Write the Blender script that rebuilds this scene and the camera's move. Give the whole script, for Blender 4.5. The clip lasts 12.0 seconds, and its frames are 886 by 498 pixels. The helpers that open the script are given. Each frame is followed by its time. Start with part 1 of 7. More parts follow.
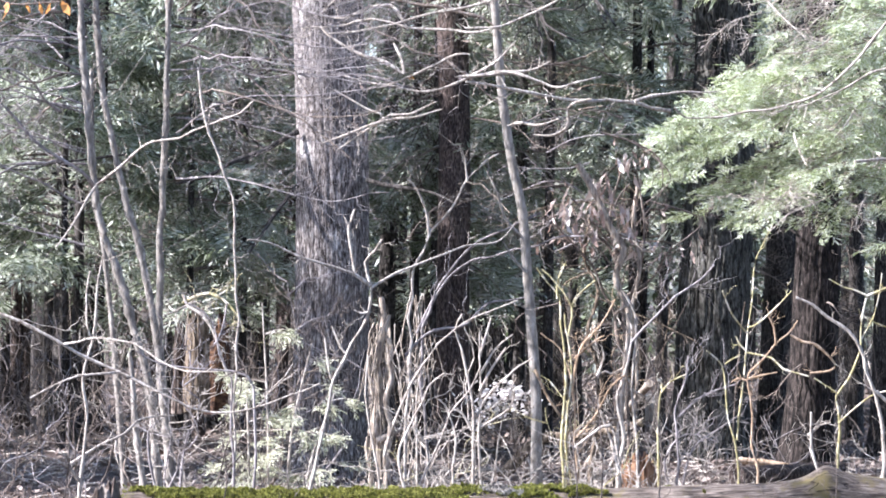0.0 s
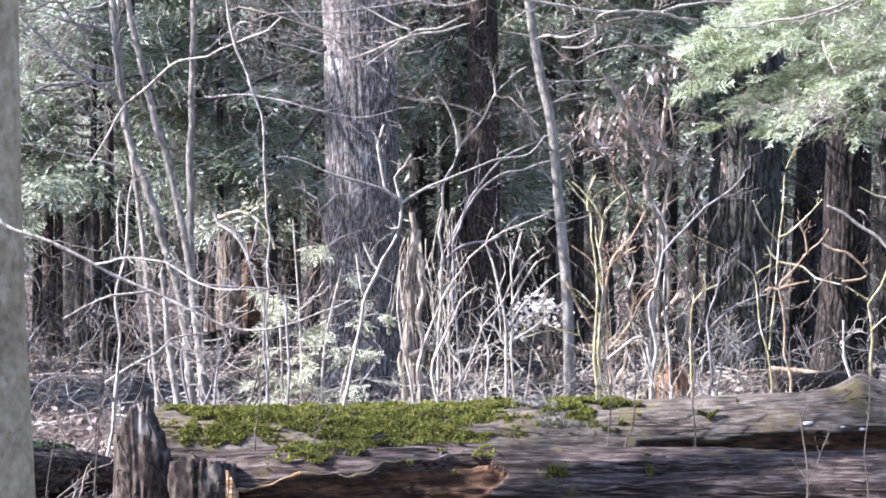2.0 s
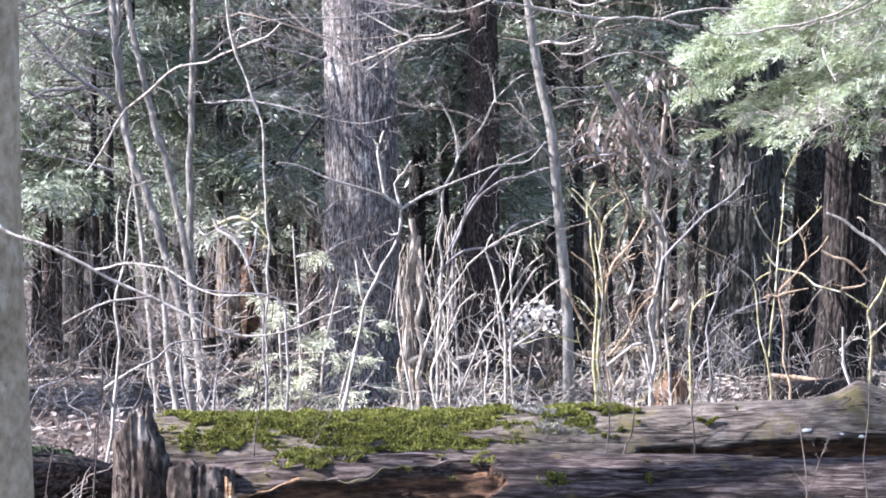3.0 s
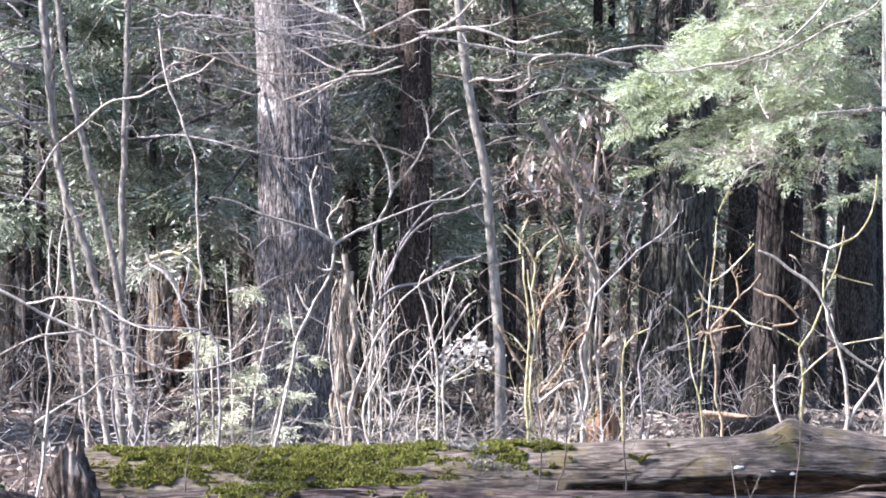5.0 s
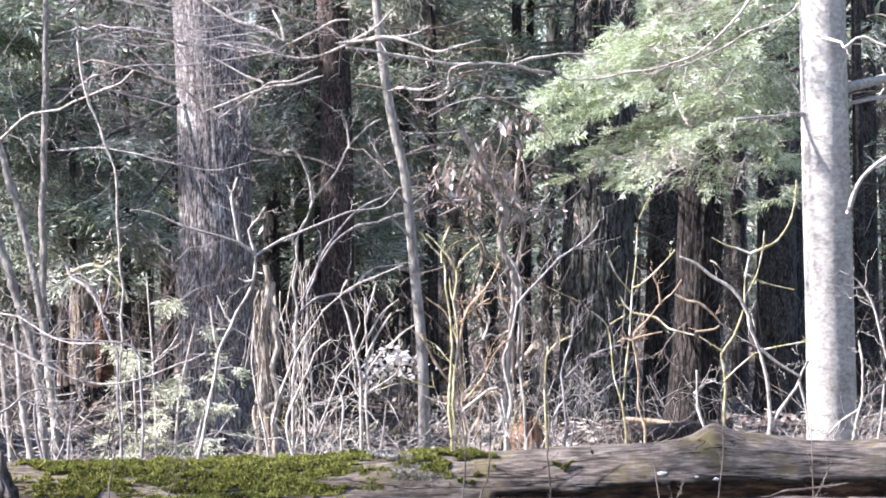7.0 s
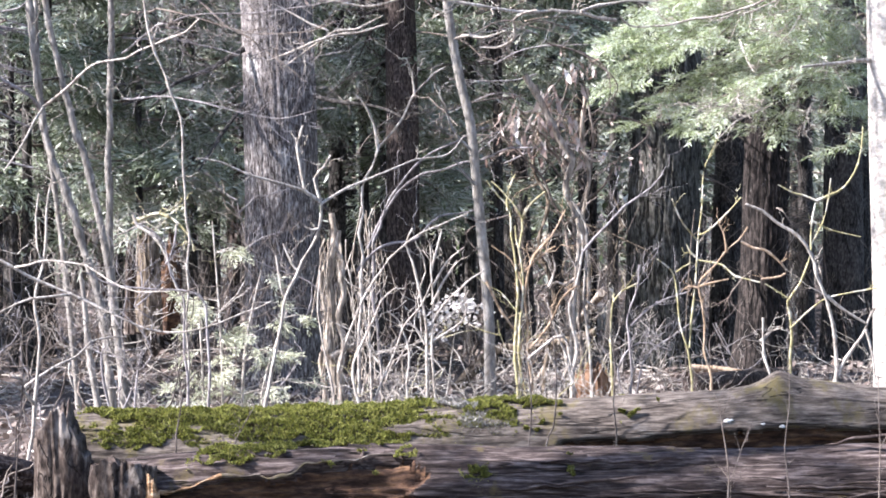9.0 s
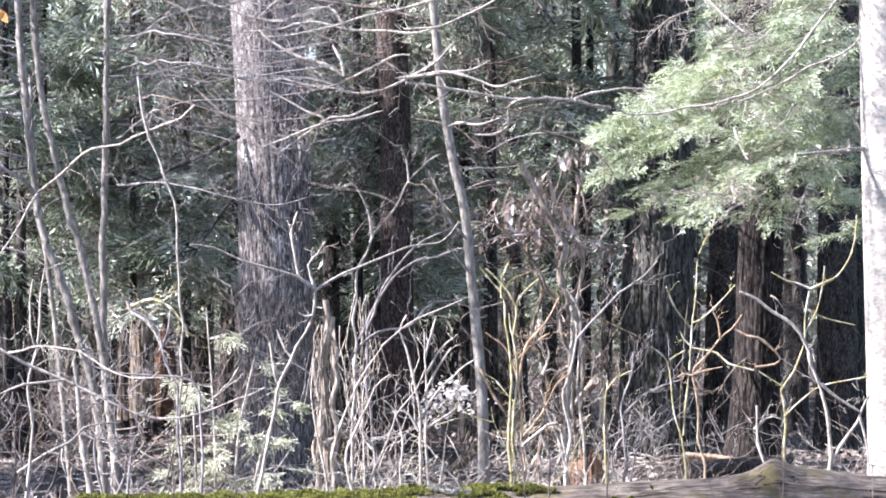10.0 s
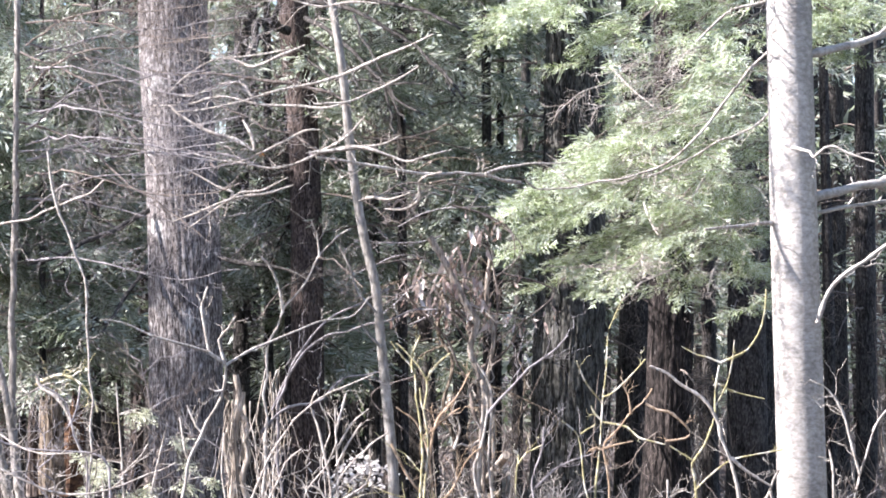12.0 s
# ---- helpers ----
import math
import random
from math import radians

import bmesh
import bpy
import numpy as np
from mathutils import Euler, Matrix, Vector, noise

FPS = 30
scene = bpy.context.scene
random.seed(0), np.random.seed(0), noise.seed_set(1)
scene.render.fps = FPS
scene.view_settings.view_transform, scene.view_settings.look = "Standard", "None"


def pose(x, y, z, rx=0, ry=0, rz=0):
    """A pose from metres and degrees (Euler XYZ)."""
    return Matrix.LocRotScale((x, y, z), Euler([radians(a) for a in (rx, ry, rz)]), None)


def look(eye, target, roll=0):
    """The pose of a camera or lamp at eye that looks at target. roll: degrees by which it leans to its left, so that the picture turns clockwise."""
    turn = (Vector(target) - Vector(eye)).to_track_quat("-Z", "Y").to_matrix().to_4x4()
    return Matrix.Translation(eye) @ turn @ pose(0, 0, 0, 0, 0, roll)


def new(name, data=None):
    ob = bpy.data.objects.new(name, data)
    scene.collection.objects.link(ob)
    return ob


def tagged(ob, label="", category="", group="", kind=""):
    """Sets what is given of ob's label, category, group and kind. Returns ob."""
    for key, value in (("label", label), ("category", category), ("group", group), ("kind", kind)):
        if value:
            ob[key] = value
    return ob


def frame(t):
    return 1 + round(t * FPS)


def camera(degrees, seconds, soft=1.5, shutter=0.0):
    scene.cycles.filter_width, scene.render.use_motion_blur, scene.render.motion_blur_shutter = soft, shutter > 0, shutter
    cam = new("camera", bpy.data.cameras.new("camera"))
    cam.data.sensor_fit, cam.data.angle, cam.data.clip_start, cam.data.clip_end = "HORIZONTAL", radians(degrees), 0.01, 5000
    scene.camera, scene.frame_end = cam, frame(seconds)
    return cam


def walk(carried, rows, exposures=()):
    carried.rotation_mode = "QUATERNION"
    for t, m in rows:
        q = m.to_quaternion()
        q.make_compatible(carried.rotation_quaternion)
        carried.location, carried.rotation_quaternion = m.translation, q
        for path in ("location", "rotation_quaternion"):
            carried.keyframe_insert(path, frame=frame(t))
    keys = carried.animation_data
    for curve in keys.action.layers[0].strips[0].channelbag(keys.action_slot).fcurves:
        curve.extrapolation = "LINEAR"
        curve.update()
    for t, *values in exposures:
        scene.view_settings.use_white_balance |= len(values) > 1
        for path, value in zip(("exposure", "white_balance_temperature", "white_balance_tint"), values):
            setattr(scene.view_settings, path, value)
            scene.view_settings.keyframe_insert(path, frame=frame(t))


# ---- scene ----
# ---- camera: it stands still and turns ----
cam = camera(16.0, 12.0, soft=1.8)
EYE = 1.5
TURNS = [
    # seconds, yaw, pitch, roll
    (0.0, 1.220, 0.730, -0.845),
    (0.5, 0.293, 0.159, -1.153),
    (1.0, -0.011, 0.102, -1.093),
    (1.5, 1.040, -0.168, -0.414),
    (2.0, 1.771, -0.830, 0.075),
    (2.5, 2.130, -1.002, 0.172),
    (3.0, 1.765, -0.716, -0.051),
    (3.5, 1.223, 0.002, -0.209),
    (3.7, 0.997, -0.067, -0.221),
    (5.5, 0.462, -0.058, -0.265),
    (6.0, 0.360, -0.121, -0.080),
    (6.5, 0.000, 0.000, 0.000),
    (6.7, -0.487, 0.078, 0.329),
    (6.9, -0.800, 0.110, 0.345),
    (7.2, -0.940, 0.100, 0.350),
    (7.6, -0.760, 0.020, 0.335),
    (8.0, -0.400, -0.190, 0.315),
    (8.3, -0.198, -0.434, 0.305),
    (8.5, -0.101, -0.662, 0.508),
    (9.0, 0.311, -0.830, 0.468),
    (9.5, 0.309, -0.803, 0.367),
    (10.0, 0.202, 0.748, 0.288),
    (10.5, 0.088, 1.599, 0.290),
    (11.0, 0.056, 1.855, 0.205),
    (11.5, -0.165, 1.963, 0.242),
    (12.0, -1.420, 2.095, 0.408),
]
walk(cam, [(t, pose(0, 0, EYE, 90 + pitch, roll, yaw)) for t, yaw, pitch, roll in TURNS], [(0.0, 1.95, 5830, 18), (1.2, 1.95, 5820, 18), (2.0, 1.95, 5680, 18), (3.0, 1.95, 5650, 18), (3.7, 1.95, 5740, 18), (5.4, 1.95, 5820, 18), (6.7, 1.95, 5830, 18), (8.3, 1.95, 6010, 17), (8.5, 1.95, 6000, 17), (9.0, 1.95, 5920, 17), (9.5, 1.95, 5860, 18), (10.0, 1.95, 5830, 18), (11.0, 1.95, 5850, 18), (11.5, 1.95, 5940, 18), (12.0, 1.95, 6030, 18)])

# ---- light: low spring sun from behind the camera's left shoulder ----
SUN_SIDE, SUN_UP = 78.0, 38.0
world = bpy.data.worlds.new("sky")
scene.world = world
world.use_nodes = True
sky = world.node_tree.nodes.new("ShaderNodeTexSky")
sky.sky_type, sky.sun_disc = "NISHITA", False
sky.sun_elevation, sky.sun_rotation = radians(SUN_UP), radians(180 + SUN_SIDE)
sky.dust_density = 1.0
world.node_tree.nodes["Background"].inputs[1].default_value = 0.096
world.node_tree.links.new(sky.outputs[0], world.node_tree.nodes["Background"].inputs[0])
sun_data = bpy.data.lights.new("sun", "SUN")
sun_data.energy, sun_data.angle, sun_data.color = 5.0, radians(0.53), (1.0, 0.94, 0.86)
sun = new("sun", sun_data)
TO_SUN = Vector((-math.sin(radians(SUN_SIDE)), -math.cos(radians(SUN_SIDE)), math.tan(radians(SUN_UP)))).normalized()
sun.matrix_basis = look(TO_SUN * 60, (0, 0, 0))


# ---- materials ----
def node_mat(name):
    m = bpy.data.materials.new(name)
    m.use_nodes = True
    return m, m.node_tree, m.node_tree.nodes["Principled BSDF"]


def ramp(tree, fac, stops):
    r = tree.nodes.new("ShaderNodeValToRGB")
    while len(r.color_ramp.elements) < len(stops):
        r.color_ramp.elements.new(0.5)
    for e, (p, c) in zip(r.color_ramp.elements, stops):
        e.position, e.color = p, (*c, 1)
    tree.links.new(fac, r.inputs[0])
    return r.outputs[0]


def noise_out(tree, scale, stretch=(1, 1, 1), detail=4.0, rough=0.6):
    tc, mp, n = (tree.nodes.new("ShaderNode" + k) for k in ("TexCoord", "Mapping", "TexNoise"))
    mp.inputs["Scale"].default_value = stretch
    n.inputs["Scale"].default_value, n.inputs["Detail"].default_value, n.inputs["Roughness"].default_value = scale, detail, rough
    tree.links.new(tc.outputs["Object"], mp.inputs[0])
    tree.links.new(mp.outputs[0], n.inputs["Vector"])
    return n.outputs["Fac"]


def mixed(tree, fac, a, b, mode="MIX"):
    mx = tree.nodes.new("ShaderNodeMix")
    mx.data_type, mx.blend_type = "RGBA", mode
    if isinstance(fac, float):
        mx.inputs[0].default_value = fac
    else:
        tree.links.new(fac, mx.inputs[0])
    for k, v in ((6, a), (7, b)):
        if isinstance(v, tuple):
            mx.inputs[k].default_value = (*v, 1)
        else:
            tree.links.new(v, mx.inputs[k])
    return mx.outputs[2]


def bumped(tree, bsdf, height, strength, distance):
    b = tree.nodes.new("ShaderNodeBump")
    b.inputs["Strength"].default_value, b.inputs["Distance"].default_value = strength, distance
    tree.links.new(height, b.inputs["Height"])
    tree.links.new(b.outputs[0], bsdf.inputs["Normal"])


def bark(name, dark, mid, light, grain=40.0, stretch=(1, 1, 0.12), blotch=5.0, patch=None, relief=0.012, rough=0.9, crack=None):
    """Wood and bark: grain along z, blotches, and patches of lichen, moss or painted sun flecks."""
    m, tree, bsdf = node_mat(name)
    g = noise_out(tree, grain, stretch, 6.0, 0.65)
    col = ramp(tree, g, [(0.36, dark), (0.5, mid), (0.66, light)])
    b = noise_out(tree, blotch, (1, 1, 0.5), 5.0, 0.65)
    shade = ramp(tree, b, [(0.3, (0.62, 0.6, 0.58)), (0.7, (1.15, 1.14, 1.12))])
    col = mixed(tree, 1.0, col, shade, "MULTIPLY")
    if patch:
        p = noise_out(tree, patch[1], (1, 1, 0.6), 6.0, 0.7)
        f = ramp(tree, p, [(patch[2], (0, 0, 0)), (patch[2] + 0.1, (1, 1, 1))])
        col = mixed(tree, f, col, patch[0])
    height = g
    if crack:
        # fissures: thin dark lines drawn out along the grain
        line = tree.nodes.new("ShaderNodeMath")
        line.operation = "SUBTRACT"
        line.inputs[1].default_value = 0.5
        tree.links.new(noise_out(tree, crack[0], crack[1], 3.0, 0.55), line.inputs[0])
        size = tree.nodes.new("ShaderNodeMath")
        size.operation = "ABSOLUTE"
        tree.links.new(line.outputs[0], size.inputs[0])
        open_ = ramp(tree, size.outputs[0], [(0.0, (0.16, 0.15, 0.14)), (crack[2], (1, 1, 1))])
        col = mixed(tree, 1.0, col, open_, "MULTIPLY")
        height = mixed(tree, 0.6, g, open_)
    tree.links.new(col, bsdf.inputs["Base Color"])
    bsdf.inputs["Roughness"].default_value = rough
    bsdf.inputs["Specular IOR Level"].default_value = 0.25
    bumped(tree, bsdf, height, 0.8, relief)
    return m


def leafy(name, stops, glow=0.35, rough=0.55, patch_scale=1.6, single=0.6):
    """Thin leaves: colours vary leaf by leaf and in drifts; light shines through."""
    m, tree, bsdf = node_mat(name)
    geo = tree.nodes.new("ShaderNodeNewGeometry")
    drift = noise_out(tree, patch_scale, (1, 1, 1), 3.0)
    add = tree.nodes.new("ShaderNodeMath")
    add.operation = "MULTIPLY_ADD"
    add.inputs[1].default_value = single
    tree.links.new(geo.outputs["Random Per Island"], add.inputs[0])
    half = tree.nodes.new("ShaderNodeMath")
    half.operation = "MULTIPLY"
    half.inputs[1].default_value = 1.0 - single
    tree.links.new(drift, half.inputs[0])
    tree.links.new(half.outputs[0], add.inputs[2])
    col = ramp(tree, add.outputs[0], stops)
    tree.links.new(col, bsdf.inputs["Base Color"])
    bsdf.inputs["Roughness"].default_value = rough
    tr = tree.nodes.new("ShaderNodeBsdfTranslucent")
    tree.links.new(col, tr.inputs[0])
    mx = tree.nodes.new("ShaderNodeMixShader")
    mx.inputs[0].default_value = glow
    tree.links.new(bsdf.outputs[0], mx.inputs[1])
    tree.links.new(tr.outputs[0], mx.inputs[2])
    tree.links.new(mx.outputs[0], tree.nodes["Material Output"].inputs[0])
    return m


MAT = {
    "oak": bark("furrowed_bark", (0.036, 0.03, 0.028), (0.168, 0.148, 0.142), (0.48, 0.455, 0.44), 70, (1, 1, 0.25), 4.0, ((0.52, 0.505, 0.485), 6.0, 0.6), 0.01, crack=(26, (1, 1, 0.12), 0.03)),
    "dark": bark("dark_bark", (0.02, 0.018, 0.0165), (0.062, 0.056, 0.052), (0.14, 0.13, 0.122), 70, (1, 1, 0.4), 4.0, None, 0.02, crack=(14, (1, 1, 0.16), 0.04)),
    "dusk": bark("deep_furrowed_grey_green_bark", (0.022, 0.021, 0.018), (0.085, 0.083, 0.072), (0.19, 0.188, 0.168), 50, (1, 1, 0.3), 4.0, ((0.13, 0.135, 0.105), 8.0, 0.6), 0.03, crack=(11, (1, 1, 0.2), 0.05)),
    "red": bark("reddish_bark", (0.026, 0.0185, 0.0165), (0.085, 0.064, 0.055), (0.175, 0.14, 0.125), 70, (1, 1, 0.4), 5.0, None, 0.02, crack=(22, (1, 1, 0.18), 0.04)),
    # toned near black for shade; the pale patches stand for sun flecks
    "shag": bark("shaggy_bark_shade_and_flecks", (0.009, 0.0072, 0.0065), (0.028, 0.022, 0.0195), (0.1, 0.083, 0.074), 45, (1, 1, 0.3), 7.0, ((0.42, 0.38, 0.35), 10.0, 0.65), 0.025, crack=(16, (1, 1, 0.2), 0.06)),
    "smooth": bark("smooth_grey_bark", (0.3, 0.28, 0.25), (0.42, 0.395, 0.365), (0.55, 0.525, 0.49), 26, (1, 1, 1.7), 4.0, ((0.27, 0.25, 0.22), 9.0, 0.66), 0.008),
    "beech": bark("smooth_tan_bark", (0.29, 0.235, 0.155), (0.4, 0.335, 0.235), (0.5, 0.43, 0.315), 22, (1, 1, 0.8), 2.5, ((0.47, 0.41, 0.305), 7.0, 0.56), 0.005),
    "grey": bark("grey_sapling_bark", (0.17, 0.155, 0.135), (0.29, 0.27, 0.245), (0.44, 0.415, 0.38), 45, (1, 1, 0.3), 6.0, None, 0.003),
    "clump": bark("light_grey_stem_bark", (0.13, 0.118, 0.105), (0.25, 0.23, 0.208), (0.42, 0.395, 0.36), 45, (1, 1, 0.3), 5.0, ((0.46, 0.435, 0.4), 6.0, 0.6), 0.003),
    "pale": bark("pale_twig_bark", (0.2, 0.172, 0.145), (0.44, 0.4, 0.355), (0.67, 0.635, 0.59), 60, (1, 1, 0.3), 7.0, None, 0.002),
    "yellow": bark("yellow_green_twig_bark", (0.16, 0.14, 0.07), (0.34, 0.31, 0.16), (0.5, 0.46, 0.3), 60, (1, 1, 0.3), 7.0, ((0.6, 0.57, 0.5), 9.0, 0.5), 0.002),
    "tan": bark("orange_brown_twig_bark", (0.2, 0.14, 0.09), (0.38, 0.28, 0.19), (0.54, 0.43, 0.33), 50, (1, 1, 0.3), 6.0, None, 0.002),
    "brown": bark("brown_twig_bark", (0.1, 0.08, 0.07), (0.2, 0.165, 0.14), (0.32, 0.28, 0.25), 50, (1, 1, 0.3), 6.0, None, 0.002),
    "lilac": bark("grey_violet_twig_bark", (0.15, 0.135, 0.14), (0.27, 0.25, 0.255), (0.4, 0.38, 0.38), 50, (1, 1, 0.3), 6.0, None, 0.002),
    "dead": bark("peeling_dead_wood", (0.13, 0.105, 0.085), (0.37, 0.315, 0.26), (0.6, 0.54, 0.47), 60, (1, 1, 0.12), 9.0, None, 0.01),
    "log": bark("weathered_log_wood", (0.044, 0.034, 0.028), (0.115, 0.095, 0.08), (0.24, 0.207, 0.178), 60, (0.16, 1, 1), 3.0, ((0.115, 0.094, 0.042), 3.5, 0.54), 0.014, crack=(9, (0.06, 1, 1), 0.01)),
    "log_dark": bark("rotting_purple_grey_wood", (0.018, 0.012, 0.0105), (0.066, 0.049, 0.044), (0.2, 0.163, 0.152), 55, (0.13, 1, 1), 3.5, ((0.11, 0.085, 0.04), 5.0, 0.58), 0.02, crack=(9, (0.04, 1, 1), 0.014)),
    "snag": bark("rotten_tan_wood", (0.06, 0.045, 0.03), (0.21, 0.165, 0.12), (0.4, 0.34, 0.27), 50, (1, 1, 0.2), 8.0, ((0.12, 0.095, 0.07), 6.0, 0.52), 0.02, crack=(18, (1, 1, 0.16), 0.05)),
    "rot": bark("rotten_red_wood", (0.02, 0.011, 0.008), (0.075, 0.042, 0.027), (0.21, 0.12, 0.065), 30, (0.25, 1, 1), 5.0, ((0.3, 0.165, 0.08), 6.0, 0.68), 0.03),
    "stump": bark("orange_rotten_wood", (0.09, 0.045, 0.025), (0.3, 0.165, 0.095), (0.48, 0.31, 0.2), 50, (1, 1, 0.15), 7.0, None, 0.02),
    "stub": bark("torn_grey_wood", (0.02, 0.014, 0.011), (0.078, 0.058, 0.048), (0.19, 0.158, 0.135), 38, (1, 1, 0.4), 6.0, ((0.28, 0.245, 0.215), 5.0, 0.56), 0.02, crack=(7, (1, 1, 0.4), 0.012)),
    "raw": bark("raw_orange_wood", (0.16, 0.08, 0.035), (0.42, 0.25, 0.13), (0.66, 0.5, 0.34), 50, (0.4, 1, 1), 8.0, None, 0.01),
    # brown twig bark darkened to stand for twigs in shade
    "shade_twig": bark("shade_darkened_twig_bark", (0.06, 0.048, 0.042), (0.13, 0.108, 0.097), (0.22, 0.19, 0.175), 50, (1, 1, 0.3), 6.0, None, 0.002),
    "moss": leafy("moss", [(0.16, (0.042, 0.03, 0.014)), (0.38, (0.108, 0.115, 0.02)), (0.62, (0.225, 0.24, 0.045)), (0.8, (0.37, 0.36, 0.11))], 0.3, 0.9, 6.0),
    "deep_moss": leafy("deep_green_moss", [(0.16, (0.02, 0.026, 0.014)), (0.42, (0.06, 0.085, 0.045)), (0.7, (0.13, 0.165, 0.095))], 0.2, 0.9, 8.0),
    "lichen": leafy("pale_lichen", [(0.15, (0.12, 0.108, 0.098)), (0.5, (0.28, 0.26, 0.235)), (0.85, (0.5, 0.475, 0.435))], 0.1, 1.0, 12.0),
    # the drifts stand in for dark gaps and silvery sun glints on boughs
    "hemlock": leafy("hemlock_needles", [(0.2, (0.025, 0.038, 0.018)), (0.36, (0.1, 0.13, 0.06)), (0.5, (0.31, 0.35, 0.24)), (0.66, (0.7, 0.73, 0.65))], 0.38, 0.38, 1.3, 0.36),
    # lighter copy of the hemlock needles; sunlight and white glints are in its colours
    "bright": leafy("hemlock_needles_sun_in_colour", [(0.18, (0.05, 0.075, 0.03)), (0.34, (0.2, 0.26, 0.085)), (0.5, (0.4, 0.455, 0.26)), (0.68, (0.71, 0.755, 0.69))], 0.32, 0.35, 4.5, 0.4),
    "young": leafy("pale_young_needles", [(0.15, (0.19, 0.205, 0.102)), (0.4, (0.49, 0.51, 0.34)), (0.75, (0.8, 0.79, 0.655))], 0.35, 0.4),
    "litter": leafy("leaf_litter", [(0.05, (0.045, 0.031, 0.025)), (0.4, (0.125, 0.09, 0.073)), (0.7, (0.22, 0.175, 0.15)), (0.95, (0.36, 0.31, 0.275))], 0.15, 0.6, 3.0),
    "litter_pale": leafy("bleached_leaf", [(0.1, (0.5, 0.46, 0.42)), (0.5, (0.66, 0.63, 0.6)), (0.9, (0.78, 0.76, 0.74))], 0.3, 0.5),
    "orange_leaf": leafy("orange_leaf", [(0.1, (0.4, 0.16, 0.04)), (0.5, (0.62, 0.3, 0.09)), (0.9, (0.75, 0.45, 0.18))], 0.4, 0.5),
    "dry_leaf": leafy("dry_leaf", [(0.12, (0.2, 0.125, 0.095)), (0.4, (0.4, 0.29, 0.235)), (0.65, (0.58, 0.48, 0.42)), (0.9, (0.78, 0.73, 0.68))], 0.35, 0.5),
}
m_, t_, b_ = node_mat("forest_soil")
soil = ramp(t_, noise_out(t_, 7.0, (1, 1, 1), 8.0, 0.7), [(0.3, (0.03, 0.022, 0.018)), (0.5, (0.085, 0.064, 0.054)), (0.7, (0.19, 0.155, 0.138))])
t_.links.new(soil, b_.inputs["Base Color"])
b_.inputs["Roughness"].default_value = 0.95
bumped(t_, b_, noise_out(t_, 18.0, (1, 1, 1), 6.0), 1.0, 0.05)
MAT["soil"] = m_
m_, t_, b_ = node_mat("white_bracket_flesh")
t_.links.new(ramp(t_, noise_out(t_, 60.0), [(0.3, (0.6, 0.57, 0.52)), (0.7, (0.82, 0.8, 0.76))]), b_.inputs["Base Color"])
b_.inputs["Roughness"].default_value = 0.7
MAT["fungus"] = m_
m_, t_, b_ = node_mat("pale_stone")
t_.links.new(ramp(t_, noise_out(t_, 20.0, (1, 1, 1), 7.0), [(0.3, (0.2, 0.18, 0.16)), (0.7, (0.46, 0.43, 0.4))]), b_.inputs["Base Color"])
b_.inputs["Roughness"].default_value = 0.85
bumped(t_, b_, noise_out(t_, 45.0), 0.6, 0.01)
MAT["stone"] = m_


# ---- mesh helpers ----
class Geo:
    """Gathers vertices and faces, and links them as one mesh."""

    def __init__(self):
        self.v, self.f, self.n = [], [], 0

    def add(self, verts, faces):
        self.v.append(np.asarray(verts, float).reshape(-1, 3))
        self.f.append(np.asarray(faces, int) + self.n)
        self.n += len(self.v[-1])

    def mesh(self, name, origin, material, smooth=True):
        me = bpy.data.meshes.new(name)
        v = np.concatenate(self.v) - np.asarray(origin, float)
        me.vertices.add(len(v))
        me.vertices.foreach_set("co", v.astype(np.float32).ravel())
        sizes = np.concatenate([np.full(len(f), f.shape[1]) for f in self.f])
        loops = np.concatenate([f.ravel() for f in self.f])
        me.loops.add(len(loops))
        me.loops.foreach_set("vertex_index", loops.astype(np.int32))
        me.polygons.add(len(sizes))
        me.polygons.foreach_set("loop_start", (np.cumsum(sizes) - sizes).astype(np.int32))
        me.polygons.foreach_set("loop_total", sizes.astype(np.int32))
        me.polygons.foreach_set("use_smooth", np.full(len(sizes), smooth))
        me.update(calc_edges=True)
        me.validate()
        me.materials.append(MAT[material])
        return me


def thing(name, base, label, category, group="", kind=""):
    ob = new(name)
    ob.location = base
    ob.empty_display_size = 0.1
    return tagged(ob, label, category, group, kind)


def part(name, geo, material, parent, label="", kind="", smooth=True):
    top = parent.parent or parent
    ob = new(name, geo.mesh(name, top.location, material, smooth))
    ob.parent = parent
    return tagged(ob, label, kind=kind)


def whole(name, geo, material, base, label, category, group="", kind="", smooth=True):
    ob = new(name, geo.mesh(name, base, material, smooth))
    ob.location = base
    return tagged(ob, label, category, group, kind)


def curve(points, step=0.05):
    """A smooth line (Catmull-Rom) through the points."""
    p = np.asarray(points, float)
    p = np.vstack([2 * p[0] - p[1], p, 2 * p[-1] - p[-2]])
    out = []
    for a, b, c, d in zip(p, p[1:], p[2:], p[3:]):
        n = max(2, int(np.linalg.norm(c - b) / step))
        t = (np.arange(n) / n)[:, None]
        out.append(0.5 * (2 * b + (c - a) * t + (2 * a - 5 * b + 4 * c - d) * t ** 2 + (3 * b - a - 3 * c + d) * t ** 3))
    out.append(p[-2:-1])
    return np.vstack(out)


def axes_along(p):
    t = np.gradient(p, axis=0)
    t /= np.linalg.norm(t, axis=1)[:, None] + 1e-9
    ref = np.where(np.abs(t[:, 2:]) > 0.95, np.array([[0.0, 1, 0]]), np.array([[0.0, 0, 1]]))
    s = np.cross(t, ref)
    s /= np.linalg.norm(s, axis=1)[:, None] + 1e-9
    return t, s, np.cross(s, t)


